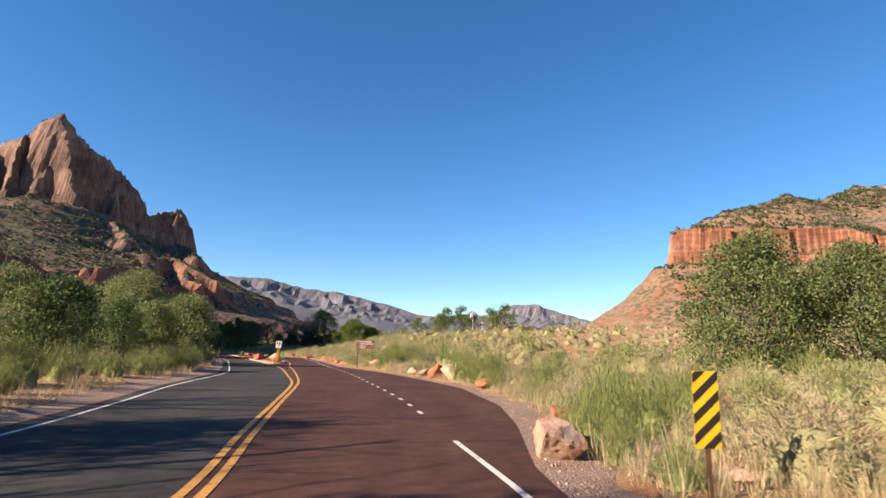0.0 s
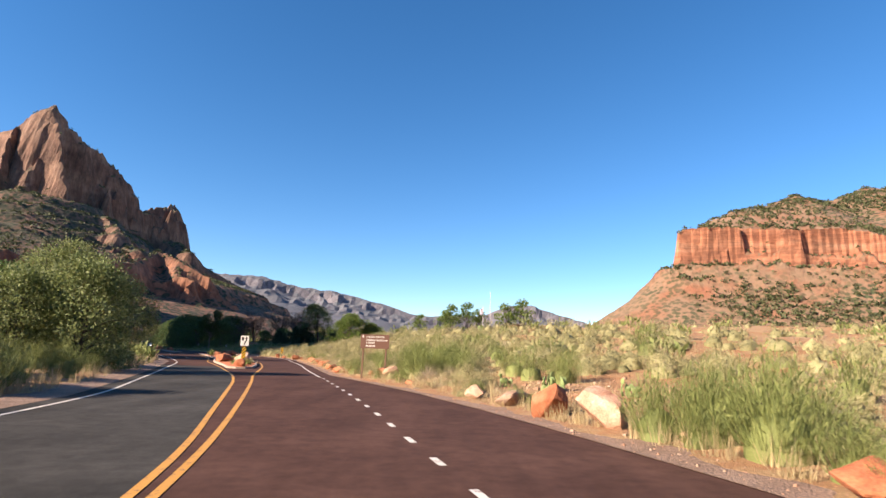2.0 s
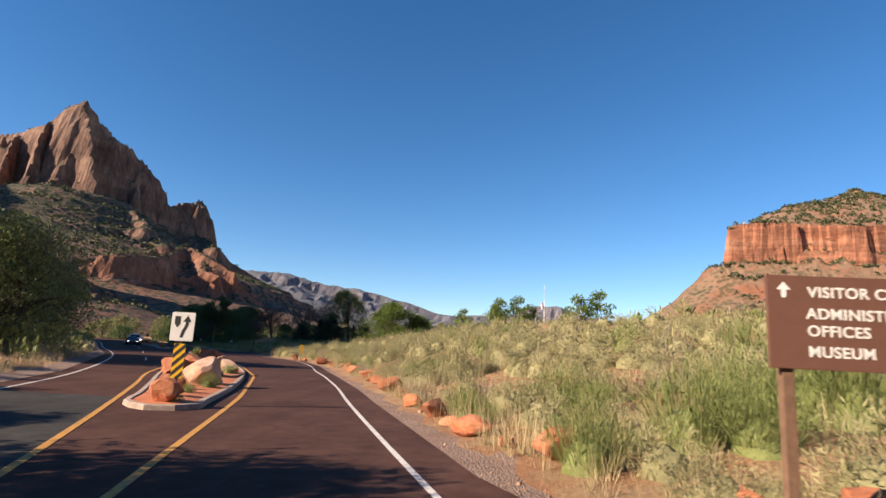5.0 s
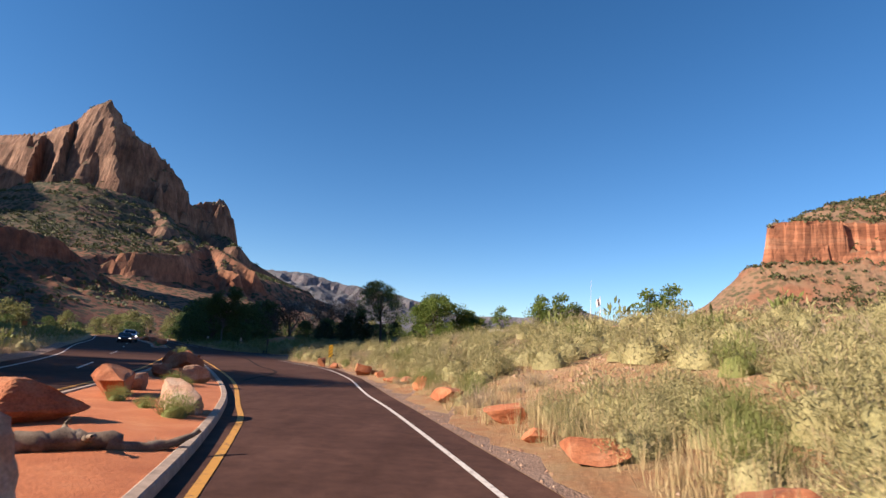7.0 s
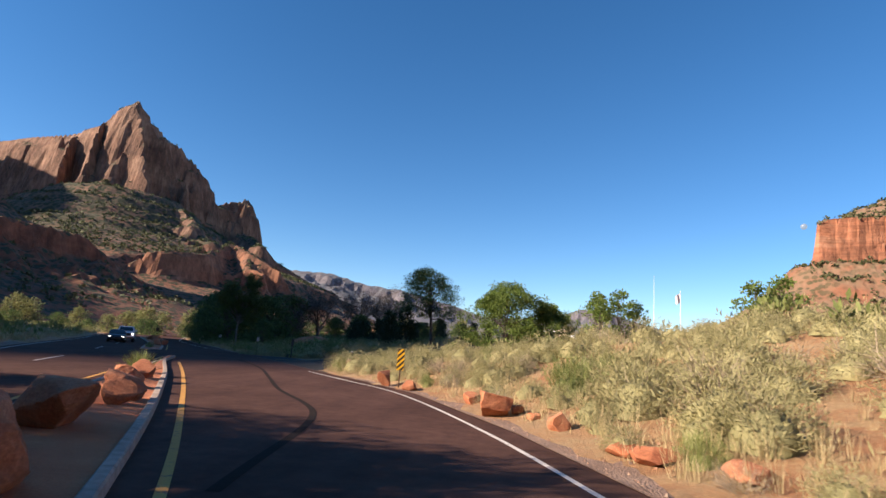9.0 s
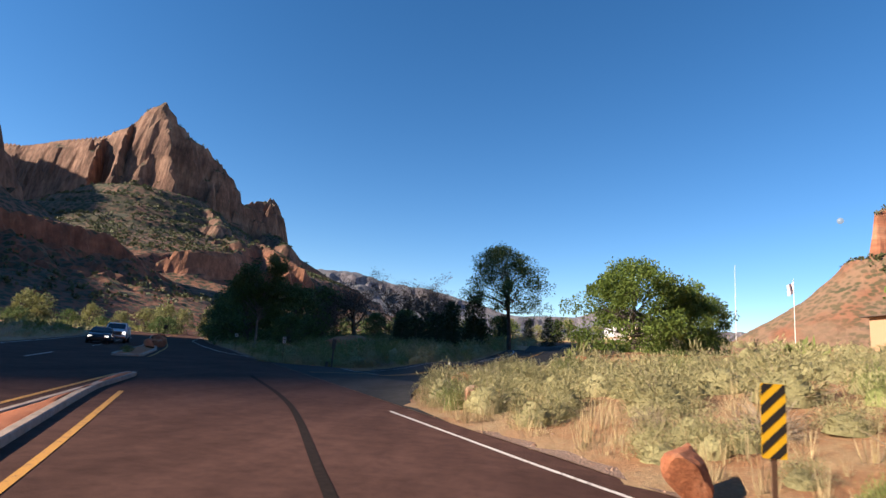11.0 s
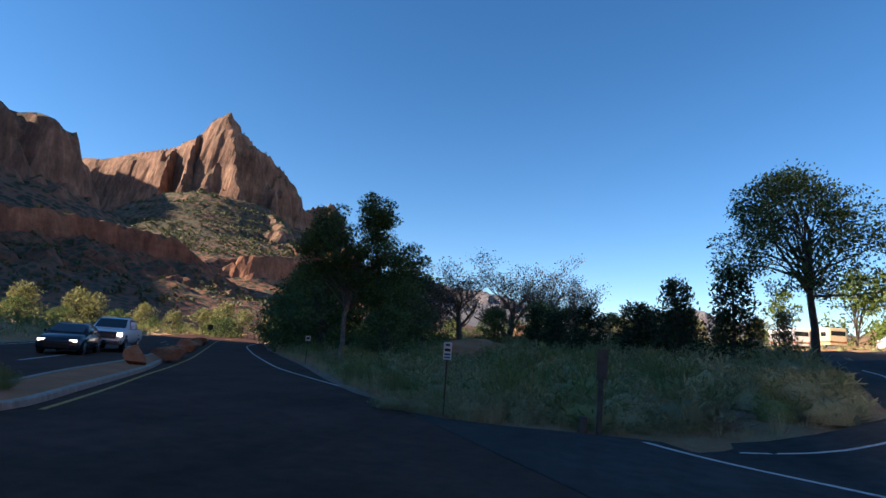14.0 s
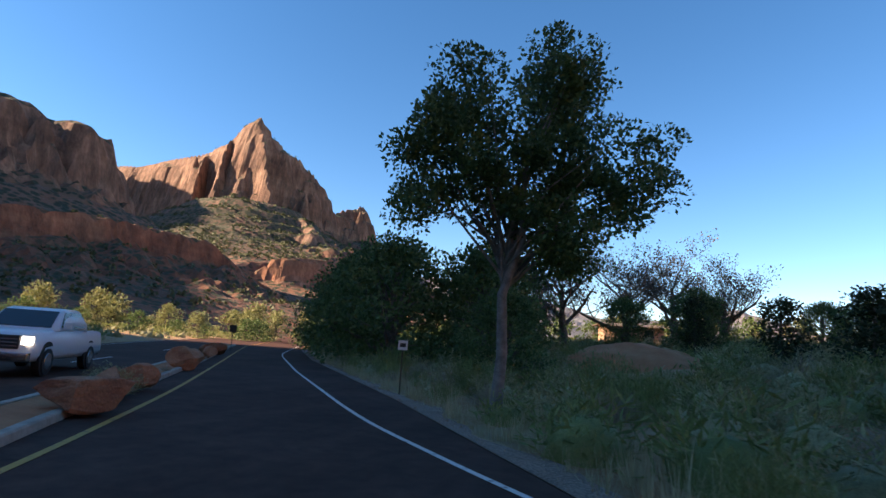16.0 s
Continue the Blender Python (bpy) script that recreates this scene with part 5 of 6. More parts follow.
# ---- gravel shoulders ----
def gravel():
    k = Nodes(material("roadside_gravel", 0.95))
    st = k.voronoi(22)
    base = k.ramp(k.noise(1.1, 5), (0.3, (0.25, 0.15, 0.105)), (0.7, (0.36, 0.24, 0.18)))
    k.bump(k.math("SUBTRACT", 1.0, st), 0.9, 0.03)
    return k.color(k.mix(1.0, base, k.ramp(st, (0.0, 1.3), (0.35, 0.95), (0.7, 0.55)), "MULTIPLY"))


M["gravel"] = gravel()


def shoulder(name, line, w0, w1, sign, y0, y1):
    ys = np.arange(y0, y1, 0.5)
    base = line_x(line, ys)
    wob = 0.25 * np.sin(ys * 0.9) + 0.18 * np.sin(ys * 2.3)
    cols = np.linspace(0, 1, 6)
    X = base[:, None] + sign * (w0 + (w1 + wob - w0)[:, None] * cols)
    Y = np.repeat(ys[:, None], 6, 1)
    Z = land(X, Y) + 0.014 - 0.03 * (cols > 0.95)
    return tagged(grid_object(name, X, Y, Z, M["gravel"]), "loose reddish gravel shoulder along the asphalt", "shoulder", kind="structure")


shoulder("shoulder", RIGHT_ALL, -0.02, 1.25, 1, -20, 110)
shoulder("shoulder", RIGHT_ALL, -0.02, 0.7, 1, 133, 200)
shoulder("shoulder", ROAD_LEFT, -0.02, 1.5, -1, -20, 120)
rng = np.random.default_rng(91)
peb = Soup()
for i in range(2600):
    y = rng.uniform(2, 112) if i < 2100 else rng.uniform(132, 165)
    x = float(line_x(RIGHT_ALL, y)) + abs(rng.normal()) * 0.9 + 0.02
    r = 0.012 + 0.03 * rng.uniform() ** 3
    z = float(land(x, y)) + 0.012
    c = np.array([x, y, z])
    o = np.array([[1, 0, 0], [0, 1, 0], [-1, 0, 0], [0, -1, 0]]) * r * rng.uniform(0.7, 1.3, (4, 1))
    top = c + np.array([0, 0, r * 0.9])
    peb.quads(np.stack([c + o, np.stack([top + 0.4 * q for q in o])])[:1])
    for a in range(4):
        b = (a + 1) % 4
        peb.quads(np.array([[c + o[a], c + o[b], top + 0.45 * o[b], top + 0.45 * o[a]]]))
    peb.quads(np.array([[top + 0.45 * q for q in o]]))
for i in range(2200):
    a, b, c = BARE[int(rng.integers(0, len(BARE)))]
    x, y = a + rng.normal() * c * 0.85, b + rng.normal() * c * 0.85
    if not free(x, y, 0.3):
        continue
    r = 0.02 + 0.09 * rng.uniform() ** 4
    c = np.array([x, y, float(land(x, y))])
    o = np.array([[1, 0, 0], [0, 1, 0], [-1, 0, 0], [0, -1, 0]]) * r * rng.uniform(0.6, 1.4, (4, 1))
    top = c + np.array([0, 0, r * 0.7])
    for k in range(4):
        q = (k + 1) % 4
        peb.quads(np.array([[c + o[k], c + o[q], top + 0.6 * o[q], top + 0.6 * o[k]]]))
    peb.quads(np.array([[top + 0.6 * q for q in o]]))
tagged(new("pebbles", peb.mesh("pebbles", M["boulder_pale"])), "scattered small stones on the gravel shoulder", "stones", kind="stuff")

# ---- road paint ----
MX = resample([(0.69, 9.93), (-0.96, 18.22), (-3.82, 29.71), (-5.34, 35.59), (-7.27, 42.37), (-9.5, 49.9)], 0.05)
d = np.r_[0, np.cumsum(np.hypot(*np.diff(MX, axis=0).T))]
for k in range(int((d[-1] - 1.2) / 2.18)):
    e = d[-1] - 0.35 - 2.18 * k
    a, b = MX[np.searchsorted(d, e - 0.68)], MX[np.searchsorted(d, e)]
    ribbon("lane_dash", [tuple(a), tuple((a + b) / 2), tuple(b)], 0.13, M["white_paint"], "short white painted lane dash")
for a, b in (((-42.7, 102.8), (-45.6, 108.0)), ((-33.0, 86.2), (-35.8, 91.2)), ((-52.8, 119.8), (-55.8, 124.6)), ((-62.6, 135.6), (-65.6, 140.3)), ((-72.5, 150.6), (-75.6, 155.3)), ((-82.3, 165.6), (-85.6, 170.3))):
    m = ((a[0] + b[0]) / 2, (a[1] + b[1]) / 2)
    ribbon("lane_dash", [a, m, b], 0.11, M["white_paint"], "white painted lane dash")
DOUBLE = [(-41.0, 125.4), (-38.9, 127.0), (-36.7, 128.8), (-35.2, 129.6), (-33.8, 130.5), (-32.6, 132.2), (-31.2, 135.6), (-29.2, 141.6), (-26.2, 154), (-23.0, 170)]
for off in (-0.12, 0.12):
    p = np.array(DOUBLE)
    t = np.gradient(p, axis=0)
    t /= np.hypot(t[:, 0], t[:, 1])[:, None]
    q = p + np.stack([-t[:, 1], t[:, 0]], 1) * off
    ribbon("centre_line", [tuple(v) for v in q], 0.1, M["yellow_paint"], "double yellow line of the side road", 0.018, True)
ribbon("edge_line", [(-39.6, 132.0), (-37.5, 132.0), (-35.8, 132.9), (-34.5, 135.4), (-33.0, 139.6), (-31.5, 144.2), (-30.8, 146.2), (-30.9, 148)], 0.1, M["white_paint"], "white edge line of the side road", 0.018, True)
ribbon("stop_line", [(-41.4, 131.9), (-39.8, 130.1), (-38.1, 128.3)], 0.2, M["white_paint"], "white stop line at the junction", 0.018, True)
M["tar"] = plain_mat("tar_seal", (0.022, 0.016, 0.014), 0.9, vary=0.3)
M["tar"].node_tree.nodes["Principled BSDF"].inputs["Specular IOR Level"].default_value = 0.06
ribbon("tar_seam", [(-25.5, 86), (-26.9, 93.5), (-30.0, 99.0), (-32.2, 103.5), (-36.2, 111.5), (-41.5, 119.8)], 0.17, M["tar"], "dark tar seam in the asphalt", 0.007)


# ---- rocks ----
def boulder(x, y, w, h, mat, label, seed, depth=0.85, z=None, turn=None):
    """A weathered block: a ball cut by planes and roughened."""
    r = np.random.default_rng(seed)
    bm = bmesh.new()
    bmesh.ops.create_icosphere(bm, subdivisions=4 if w > 0.85 else 3, radius=1.0)
    cuts = [(Vector(unit(r.normal(size=3) * np.array([1, 1, 0.9]))), r.uniform(0.38, 0.72)) for _ in range(11)]
    off = Vector(r.uniform(-50, 50, 3))
    for v in bm.verts:
        p = v.co.copy()
        for nrm, dist in cuts:
            over = p.dot(nrm) - dist
            if over > 0:
                p -= nrm * over * 0.95
        p *= 1 + 0.09 * noise.noise(p * 1.7 + off) + 0.045 * noise.noise(p * 4.3 + off) + 0.02 * noise.noise(p * 11 + off)
        v.co = p
    lo, hi = [min(v.co[i] for v in bm.verts) for i in range(3)], [max(v.co[i] for v in bm.verts) for i in range(3)]
    for v in bm.verts:
        v.co = Vector(((v.co.x - (lo[0] + hi[0]) / 2) / (hi[0] - lo[0]) * w, (v.co.y - (lo[1] + hi[1]) / 2) / (hi[1] - lo[1]) * w * depth, (v.co.z - lo[2]) / (hi[2] - lo[2]) * h * 1.18 - h * 0.18))
    ob = part("boulder", bm, mat)
    ob.matrix_basis = pose(x, y, (float(land(x, y)) if z is None else z), 0, 0, r.uniform(0, 360) if turn is None else turn)
    return tagged(ob, label, "boulder")


PALE, RED = M["boulder_pale"], M["boulder_red"]
RL, PL = "rough red sandstone boulder at the road's edge", "pale pinkish sandstone boulder on the gravel"
VERGE = [
    (2.62, 6.8, 0.95, 0.64, PALE), (3.68, 11.6, 0.75, 0.4, RED), (2.88, 24.55, 1.25, 0.5, RED), (2.40, 28.93, 0.85, 0.4, PALE), (1.08, 31.0, 1.25, 0.95, PALE), (0.2, 33.2, 1.05, 0.92, RED),
    (-0.38, 36.05, 1.2, 0.5, PALE), (-1.5, 38.3, 0.8, 0.52, PALE), (-2.83, 45.05, 1.4, 0.28, PALE), (-4.24, 45.6, 0.5, 0.16, RED), (-5.55, 49.5, 0.9, 0.66, PALE), (-6.3, 51.2, 0.8, 0.52, RED),
    (-7.0, 52.2, 0.5, 0.28, RED), (-8.6, 55.2, 0.75, 0.5, RED), (-9.9, 57.9, 0.9, 0.42, RED), (-10.9, 60.8, 0.8, 0.5, RED), (-11.6, 63.0, 0.6, 0.42, RED), (-12.1, 66.4, 0.8, 0.26, RED),
    (-12.95, 68.5, 1.0, 0.62, RED), (-13.95, 72.2, 1.1, 0.42, RED), (-15.1, 76.5, 1.2, 0.45, RED), (-16.75, 81.2, 1.05, 0.45, RED), (-17.1, 81.9, 0.6, 0.3, RED), (-18.1, 85.4, 0.66, 0.56, RED),
    (-18.9, 88.4, 0.85, 0.32, RED), (-19.7, 90.0, 0.8, 0.26, RED), (-20.1, 90.8, 0.75, 0.22, RED), (-21.1, 93.3, 0.6, 0.48, RED), (-22.5, 95.9, 0.85, 0.7, RED), (-21.9, 96.1, 0.36, 0.26, RED),
    (-23.3, 98.8, 0.8, 0.4, RED), (-26.1, 103.2, 0.55, 0.42, RED), (-27.5, 104.9, 0.7, 0.7, RED), (-31.1, 112.4, 0.75, 0.68, PALE), (-31.9, 117.0, 0.95, 0.62, RED), (-29.5, 124.0, 0.8, 0.4, RED),
    (-27.2, 133.0, 0.9, 0.5, PALE), (-26.0, 135.2, 0.9, 0.5, RED), (-23.5, 131.0, 0.9, 0.6, RED), (-10.4, 59.3, 0.5, 0.25, RED), (-9.3, 56.4, 0.4, 0.22, RED), (-14.6, 74.3, 0.6, 0.25, RED),
    (-21.5, 95.0, 0.4, 0.2, RED), (4.7, 5.0, 0.7, 0.14, PALE),
]
for i, (x, y, w_, h_, m_) in enumerate(VERGE):
    boulder(x, y, w_ * 1.12, h_, m_, PL if m_ is PALE else RL, 200 + i)
ON_ISLAND = [
    (-19.75, 66.3, 1.5, 1.0, PALE), (-23.5, 72.0, 1.6, 0.72, RED), (-24.8, 76.3, 1.15, 0.75, RED), (-25.1, 77.7, 0.8, 0.5, PALE), (-22.0, 74.4, 1.2, 0.66, PALE),
    (-27.4, 84.5, 1.6, 0.95, RED), (-28.2, 85.6, 1.2, 0.9, RED), (-27.4, 83.2, 0.9, 0.5, RED), (-25.3, 81.3, 1.0, 0.62, PALE), (-26.4, 82.6, 0.8, 0.4, RED), (-29.1, 88.0, 1.4, 0.78, RED), (-30.8, 91.9, 1.1, 0.66, RED),
    (-30.2, 90.9, 0.7, 0.5, RED), (-32.4, 94.4, 0.9, 0.6, RED), (-34.0, 97.3, 1.0, 0.6, RED), (-17.75, 59.95, 0.8, 0.6, RED), (-18.3, 61.3, 0.75, 0.5, RED), (-19.3, 63.7, 0.6, 0.45, RED),
    (-59.0, 137.1, 1.0, 0.72, RED), (-61.2, 141.5, 1.5, 0.52, RED), (-63.8, 145.2, 1.0, 0.55, RED), (-62.2, 142.9, 0.8, 0.6, RED), (-68.4, 152.0, 1.5, 0.8, RED), (-71.0, 155.5, 1.0, 0.6, RED), (-74.0, 160.2, 1.2, 0.6, RED), (-77.2, 164.2, 1.6, 0.7, RED), (-79.6, 167.3, 1.6, 0.7, RED),
]
for i, (x, y, w_, h_, m_) in enumerate(ON_ISLAND):
    boulder(x, y, w_, h_, m_, "red sandstone boulder on the kerbed island" if m_ is RED else "pale sandstone boulder on the kerbed island", 300 + i, z=0.13)


def island_tuft(x, y, size, kind="green_shrub"):
    ob = new(kind, KINDS[kind][int(abs(x * 7)) % 3])
    ob.matrix_basis = Matrix.LocRotScale((x, y, 0.11), Euler((0, 0, x)), (size, size, size * 0.75))
    kids(ob, kind, int(abs(x * 7)) % 3)
    return tagged(ob, "small shrub in the island's red dirt", "bush", group="shrubs on the islands")


for x, y, s, k in ((-19.9, 64.7, 0.65, "green_shrub"), (-18.8, 64.9, 0.85, "green_shrub"), (-21.7, 73.6, 0.8, "green_shrub"), (-24.0, 75.3, 0.6, "green_shrub"), (-22.9, 74.6, 0.45, "green_shrub"), (-25.3, 80.1, 0.75, "green_shrub"), (-24.8, 79.9, 0.5, "green_shrub"), (-62.9, 143.6, 1.2, "sagebrush"), (-64.4, 145.2, 0.6, "sagebrush"), (-54.0, 128.2, 0.75, "green_shrub"), (-18.4, 62.6, 0.5, "green_shrub"), (-17.5, 60.0, 0.45, "green_shrub"), (-20.3, 70.6, 0.4, "dry_shrub"), (-67.0, 149.6, 0.5, "dry_shrub")):
    island_tuft(x, y, s, k)

# yucca at the island's end
s = Soup()
r = np.random.default_rng(4)
n = 170
az, el = r.uniform(0, 6.28, n), r.uniform(0.15, 1.45, n)
dd = np.stack([np.cos(az) * np.cos(el), np.sin(az) * np.cos(el), np.sin(el)], 1)
blades(s, r, dd * 0.05, dd * r.uniform(0.7, 1.0, (n, 1)), 0.035)
yucca = new("yucca", s.mesh("yucca", M["green_brush"]))
place(yucca, -35.6, 99.6, 0, 0.95, 0.13)
tagged(yucca, "spiky green yucca at the end of the island", "plant")

# driftwood log
s = Soup()
r = np.random.default_rng(6)


def limb(p, q, r0, r1, bend):
    p, q = np.array(p, float), np.array(q, float)
    f = np.linspace(0, 1, 12)[:, None]
    pts = p + (q - p) * f + bend * np.sin(f * np.pi) + r.normal(size=(12, 3)) * 0.018
    s.tube(pts, np.linspace(r0, r1, 12) * r.uniform(0.8, 1.2, 12), 9)


limb((-21.6, 69.5, 0.24), (-20.6, 70.2, 0.24), 0.16, 0.13, np.array([0, 0, 0.03]))
limb((-20.7, 70.1, 0.22), (-19.9, 71.0, 0.36), 0.11, 0.04, np.array([0.05, 0, -0.14]))
limb((-21.2, 69.8, 0.3), (-21.15, 69.95, 0.55), 0.05, 0.015, np.array([0, 0, 0]))
limb((-20.9, 70.0, 0.26), (-20.6, 69.6, 0.4), 0.06, 0.02, np.array([0, 0, 0.02]))
tagged(new("driftwood_log", s.mesh("driftwood_log", M["dead_wood"], True)), "twisted weathered grey log lying on red dirt", "log")

# prickly pears
def pear(x, y, size, seed):
    r = np.random.default_rng(seed)
    root = empty("prickly_pear", Matrix(), "clump of flat green prickly pear pads", "cactus", "prickly pears by the road")
    ends = [(Vector((r.uniform(-0.3, 0.3), r.uniform(-0.15, 0.15), 0.0)), 0) for _ in range(7)]
    made = 0
    while ends and made < 22:
        p, lv = ends.pop(0)
        h = r.uniform(0.16, 0.24)
        q = Euler((r.uniform(-0.4, 0.4), r.uniform(-0.5, 0.5), r.uniform(0, 3.1))).to_matrix().to_4x4()
        bm = bmesh.new()
        bmesh.ops.create_uvsphere(bm, u_segments=10, v_segments=7, radius=1.0)
        m = Matrix.Translation(p) @ q @ Matrix.Translation((0, 0, h * 0.5)) @ Matrix.Diagonal((h * 0.40, h * 0.09, h * 0.54, 1))
        bmesh.ops.transform(bm, matrix=m, verts=bm.verts[:])
        part("pad", bm, M["cactus"], root, "", True)
        made += 1
        if lv < 2:
            for _ in range(2):
                ends.append((p + (q @ Vector((r.uniform(-0.3, 0.3) * h, 0, h * 0.95))), lv + 1))
    return place(root, x, y, r.uniform(0, 360), size)


pear(1.2, 37.7, 1.5, 1)
pear(2.2, 85.9, 1.7, 2)
pear(-0.05, 41.26, 1.0, 3)
pear(2.9, 53.0, 1.2, 4)
pear(3.26, 35.48, 1.0, 5)

# red earth mound in the shade
mx, my = np.meshgrid(np.linspace(-6, 6, 40), np.linspace(-4, 4, 30), indexing="ij")
bell = np.clip(1 - (mx / 6) ** 2 - (my / 4) ** 2, 0, 1) ** 1.3
mz = 1.15 * bell + 0.10 * np.sin(mx * 2.1) * np.sin(my * 2.7) * bell - 0.12 * (bell == 0)
c_, s_ = math.cos(0.35), math.sin(0.35)
wx_, wy_ = -51.6 + mx * c_ - my * s_, 167.0 + mx * s_ + my * c_
tagged(grid_object("earth_mound", wx_, wy_, land(wx_, wy_) + mz, M["red_dirt"]), "low mound of bare red earth", "mound", kind="structure")


# ---- signs and posts ----
M["sign_yellow"] = plain_mat("sign_yellow", (0.75, 0.42, 0.02), 0.45, vary=0.06)
M["sign_black"] = plain_mat("sign_black", (0.02, 0.018, 0.016), 0.5, vary=0.1)
M["sign_white"] = plain_mat("sign_white", (0.72, 0.71, 0.68), 0.45, vary=0.05)
M["sign_brown"] = plain_mat("sign_brown", (0.135, 0.062, 0.042), 0.6, vary=0.08)
M["rust"] = plain_mat("rusty_steel", (0.12, 0.065, 0.04), 0.7, 0.3, vary=0.25, scale=14)
M["post_wood"] = plain_mat("brown_post", (0.16, 0.09, 0.055), 0.8, vary=0.25, scale=10)
M["sheet_metal"] = plain_mat("sheet_metal", (0.4, 0.4, 0.4), 0.4, 0.8)


def clip(poly, lo, hi):
    """A convex outline cut to a box, in x and z."""
    for axis, lim, keep_low in ((0, lo[0], False), (0, hi[0], True), (1, lo[1], False), (1, hi[1], True)):
        out = []
        for a, b in zip(poly, poly[1:] + poly[:1]):
            ina, inb = ((a[axis] <= lim) == keep_low or a[axis] == lim), ((b[axis] <= lim) == keep_low or b[axis] == lim)
            if ina:
                out.append(a)
            if ina != inb:
                t = (lim - a[axis]) / (b[axis] - a[axis])
                out.append((a[0] + t * (b[0] - a[0]), a[1] + t * (b[1] - a[1])))
        poly = out
        if not poly:
            return []
    return poly


def rounded(w, h, r, cx=0.0, cz=0.0):
    out = []
    for k, (sx, sz) in enumerate(((1, 1), (-1, 1), (-1, -1), (1, -1))):
        for a in np.linspace(0, 90, 4):
            g = radians(a + 90 * k)
            out.append((cx + sx * (w / 2 - r) + r * math.cos(g), cz + sz * (h / 2 - r) + r * math.sin(g)))
    return out


def hazard_panel(root, zc, mirror, w=0.305, h=0.9, y=0.0):
    bm = bmesh.new()
    prism(bm, rounded(w, h, 0.025, 0, zc), 0.004, Matrix.Translation((0, y, 0)))
    panel = part("marker_panel", bm, M["sign_yellow"], root, "yellow and black striped panel")
    k = -1 if mirror else 1
    for i in range(-1, 6):
        z0 = zc - h / 2 + i * 0.236 - 0.05
        quad = [(-w / 2 * k, z0 - 0.15), (w / 2 * k, z0 + 0.15), (w / 2 * k, z0 + 0.265), (-w / 2 * k, z0 - 0.035)]
        q = clip(quad, (-w / 2 + 0.003, zc - h / 2 + 0.003), (w / 2 - 0.003, zc + h / 2 - 0.003))
        if len(q) > 2:
            bm = bmesh.new()
            prism(bm, q, 0.002, Matrix.Translation((0, y - 0.0045, 0)))
            part("stripe", bm, M["sign_black"], panel)
    return panel


def object_marker(x, y, turn, zc, z0, mirror, label):
    root = empty("object_marker", pose(x, y, z0, 0, 0, turn), label, "road sign", "striped object markers")
    bm = bmesh.new()
    box(bm, (-0.03, 0.004, 0.0), (0.03, 0.012, zc - z0 + 0.42), 0.002)
    box(bm, (-0.03, 0.004, 0.0), (-0.024, 0.03, zc - z0 + 0.4))
    box(bm, (0.024, 0.004, 0.0), (0.03, 0.03, zc - z0 + 0.4))
    part("post", bm, M["rust"], root, "rusty steel channel post")
    hazard_panel(root, zc - z0, mirror)
    return root


object_marker(3.8, 3.95, -4, 1.1, 0.05, False, "yellow and black striped object marker on a rusty post")
object_marker(-26.7, 104.0, 6, 1.2, 0.0, False, "yellow and black striped object marker among sagebrush")

# keep-right sign at the island's nose
root = empty("island_arrow_sign", pose(-17.7, 60.35, 0.1, 0, 0, 6), "white arrow sign plate above a striped marker panel", "road sign")
bm = bmesh.new()
rod(bm, (0, 0.03, 0), (0, 0.03, 2.3), 0.03)
part("post", bm, M["rust"], root, "steel post")
bm = bmesh.new()
prism(bm, rounded(0.61, 0.76, 0.04, 0, 1.95), 0.004)
face = part("sign_face", bm, M["sign_white"], root, "white sign plate with a black arrow")
bm = bmesh.new()
prism(bm, rounded(0.57, 0.72, 0.03, 0, 1.95), 0.002, Matrix.Translation((0, -0.0025, 0)))
part("border", bm, M["sign_white"], face)
bm = bmesh.new()
for q in ([(-0.05, 1.66), (0.03, 1.66), (0.08, 1.84), (0.15, 1.98), (0.15, 2.1), (0.07, 2.1), (0.07, 2.0), (0.0, 1.86)], [(0.0, 2.08), (0.22, 2.08), (0.11, 2.25)]):
    prism(bm, q, 0.003, Matrix.Translation((0, -0.006, 0)))
part("arrow", bm, M["sign_black"], face)
bm = bmesh.new()
prism(bm, [(-0.22, 2.22), (-0.22, 2.02), (-0.14, 1.92), (-0.07, 2.02), (-0.07, 2.22)], 0.003, Matrix.Translation((0, -0.006, 0)))
part("island_symbol", bm, M["sign_black"], face)
hazard_panel(root, 1.05, False, y=-0.004)

# brown direction sign
root = empty("direction_sign", pose(-7.4, 50.6, 0.0, 0, 0, -4), "brown wooden direction sign with white routed letters", "sign")
for dx, z0 in ((0.02, 0.0), (1.38, 0.1)):
    bm = bmesh.new()
    box(bm, (dx - 0.05, -0.05, z0), (dx + 0.05, 0.05, 1.9), 0.008)
    part("post", bm, M["post_wood"], root, "square brown wooden post")
bm = bmesh.new()
box(bm, (-0.14, -0.085, 1.78), (1.56, -0.045, 2.6), 0.008)
board = part("sign_board", bm, M["sign_brown"], root, "brown board with white lettering")


def lettering(text, x, z, size, parent):
    cu = bpy.data.curves.new("lettering", "FONT")
    cu.body, cu.size, cu.extrude, cu.space_character, cu.offset = text, size, 0.002, 1.08, 0.0025
    tmp = bpy.data.objects.new("lettering", cu)
    me = bpy.data.meshes.new_from_object(tmp)
    bpy.data.objects.remove(tmp)
    me.materials.append(M["sign_white"])
    ob = new("lettering", me)
    ob.parent = parent
    ob.matrix_basis = pose(x, -0.088, z, 90, 0, 0)
    ob["label"] = "white letters"
    return ob


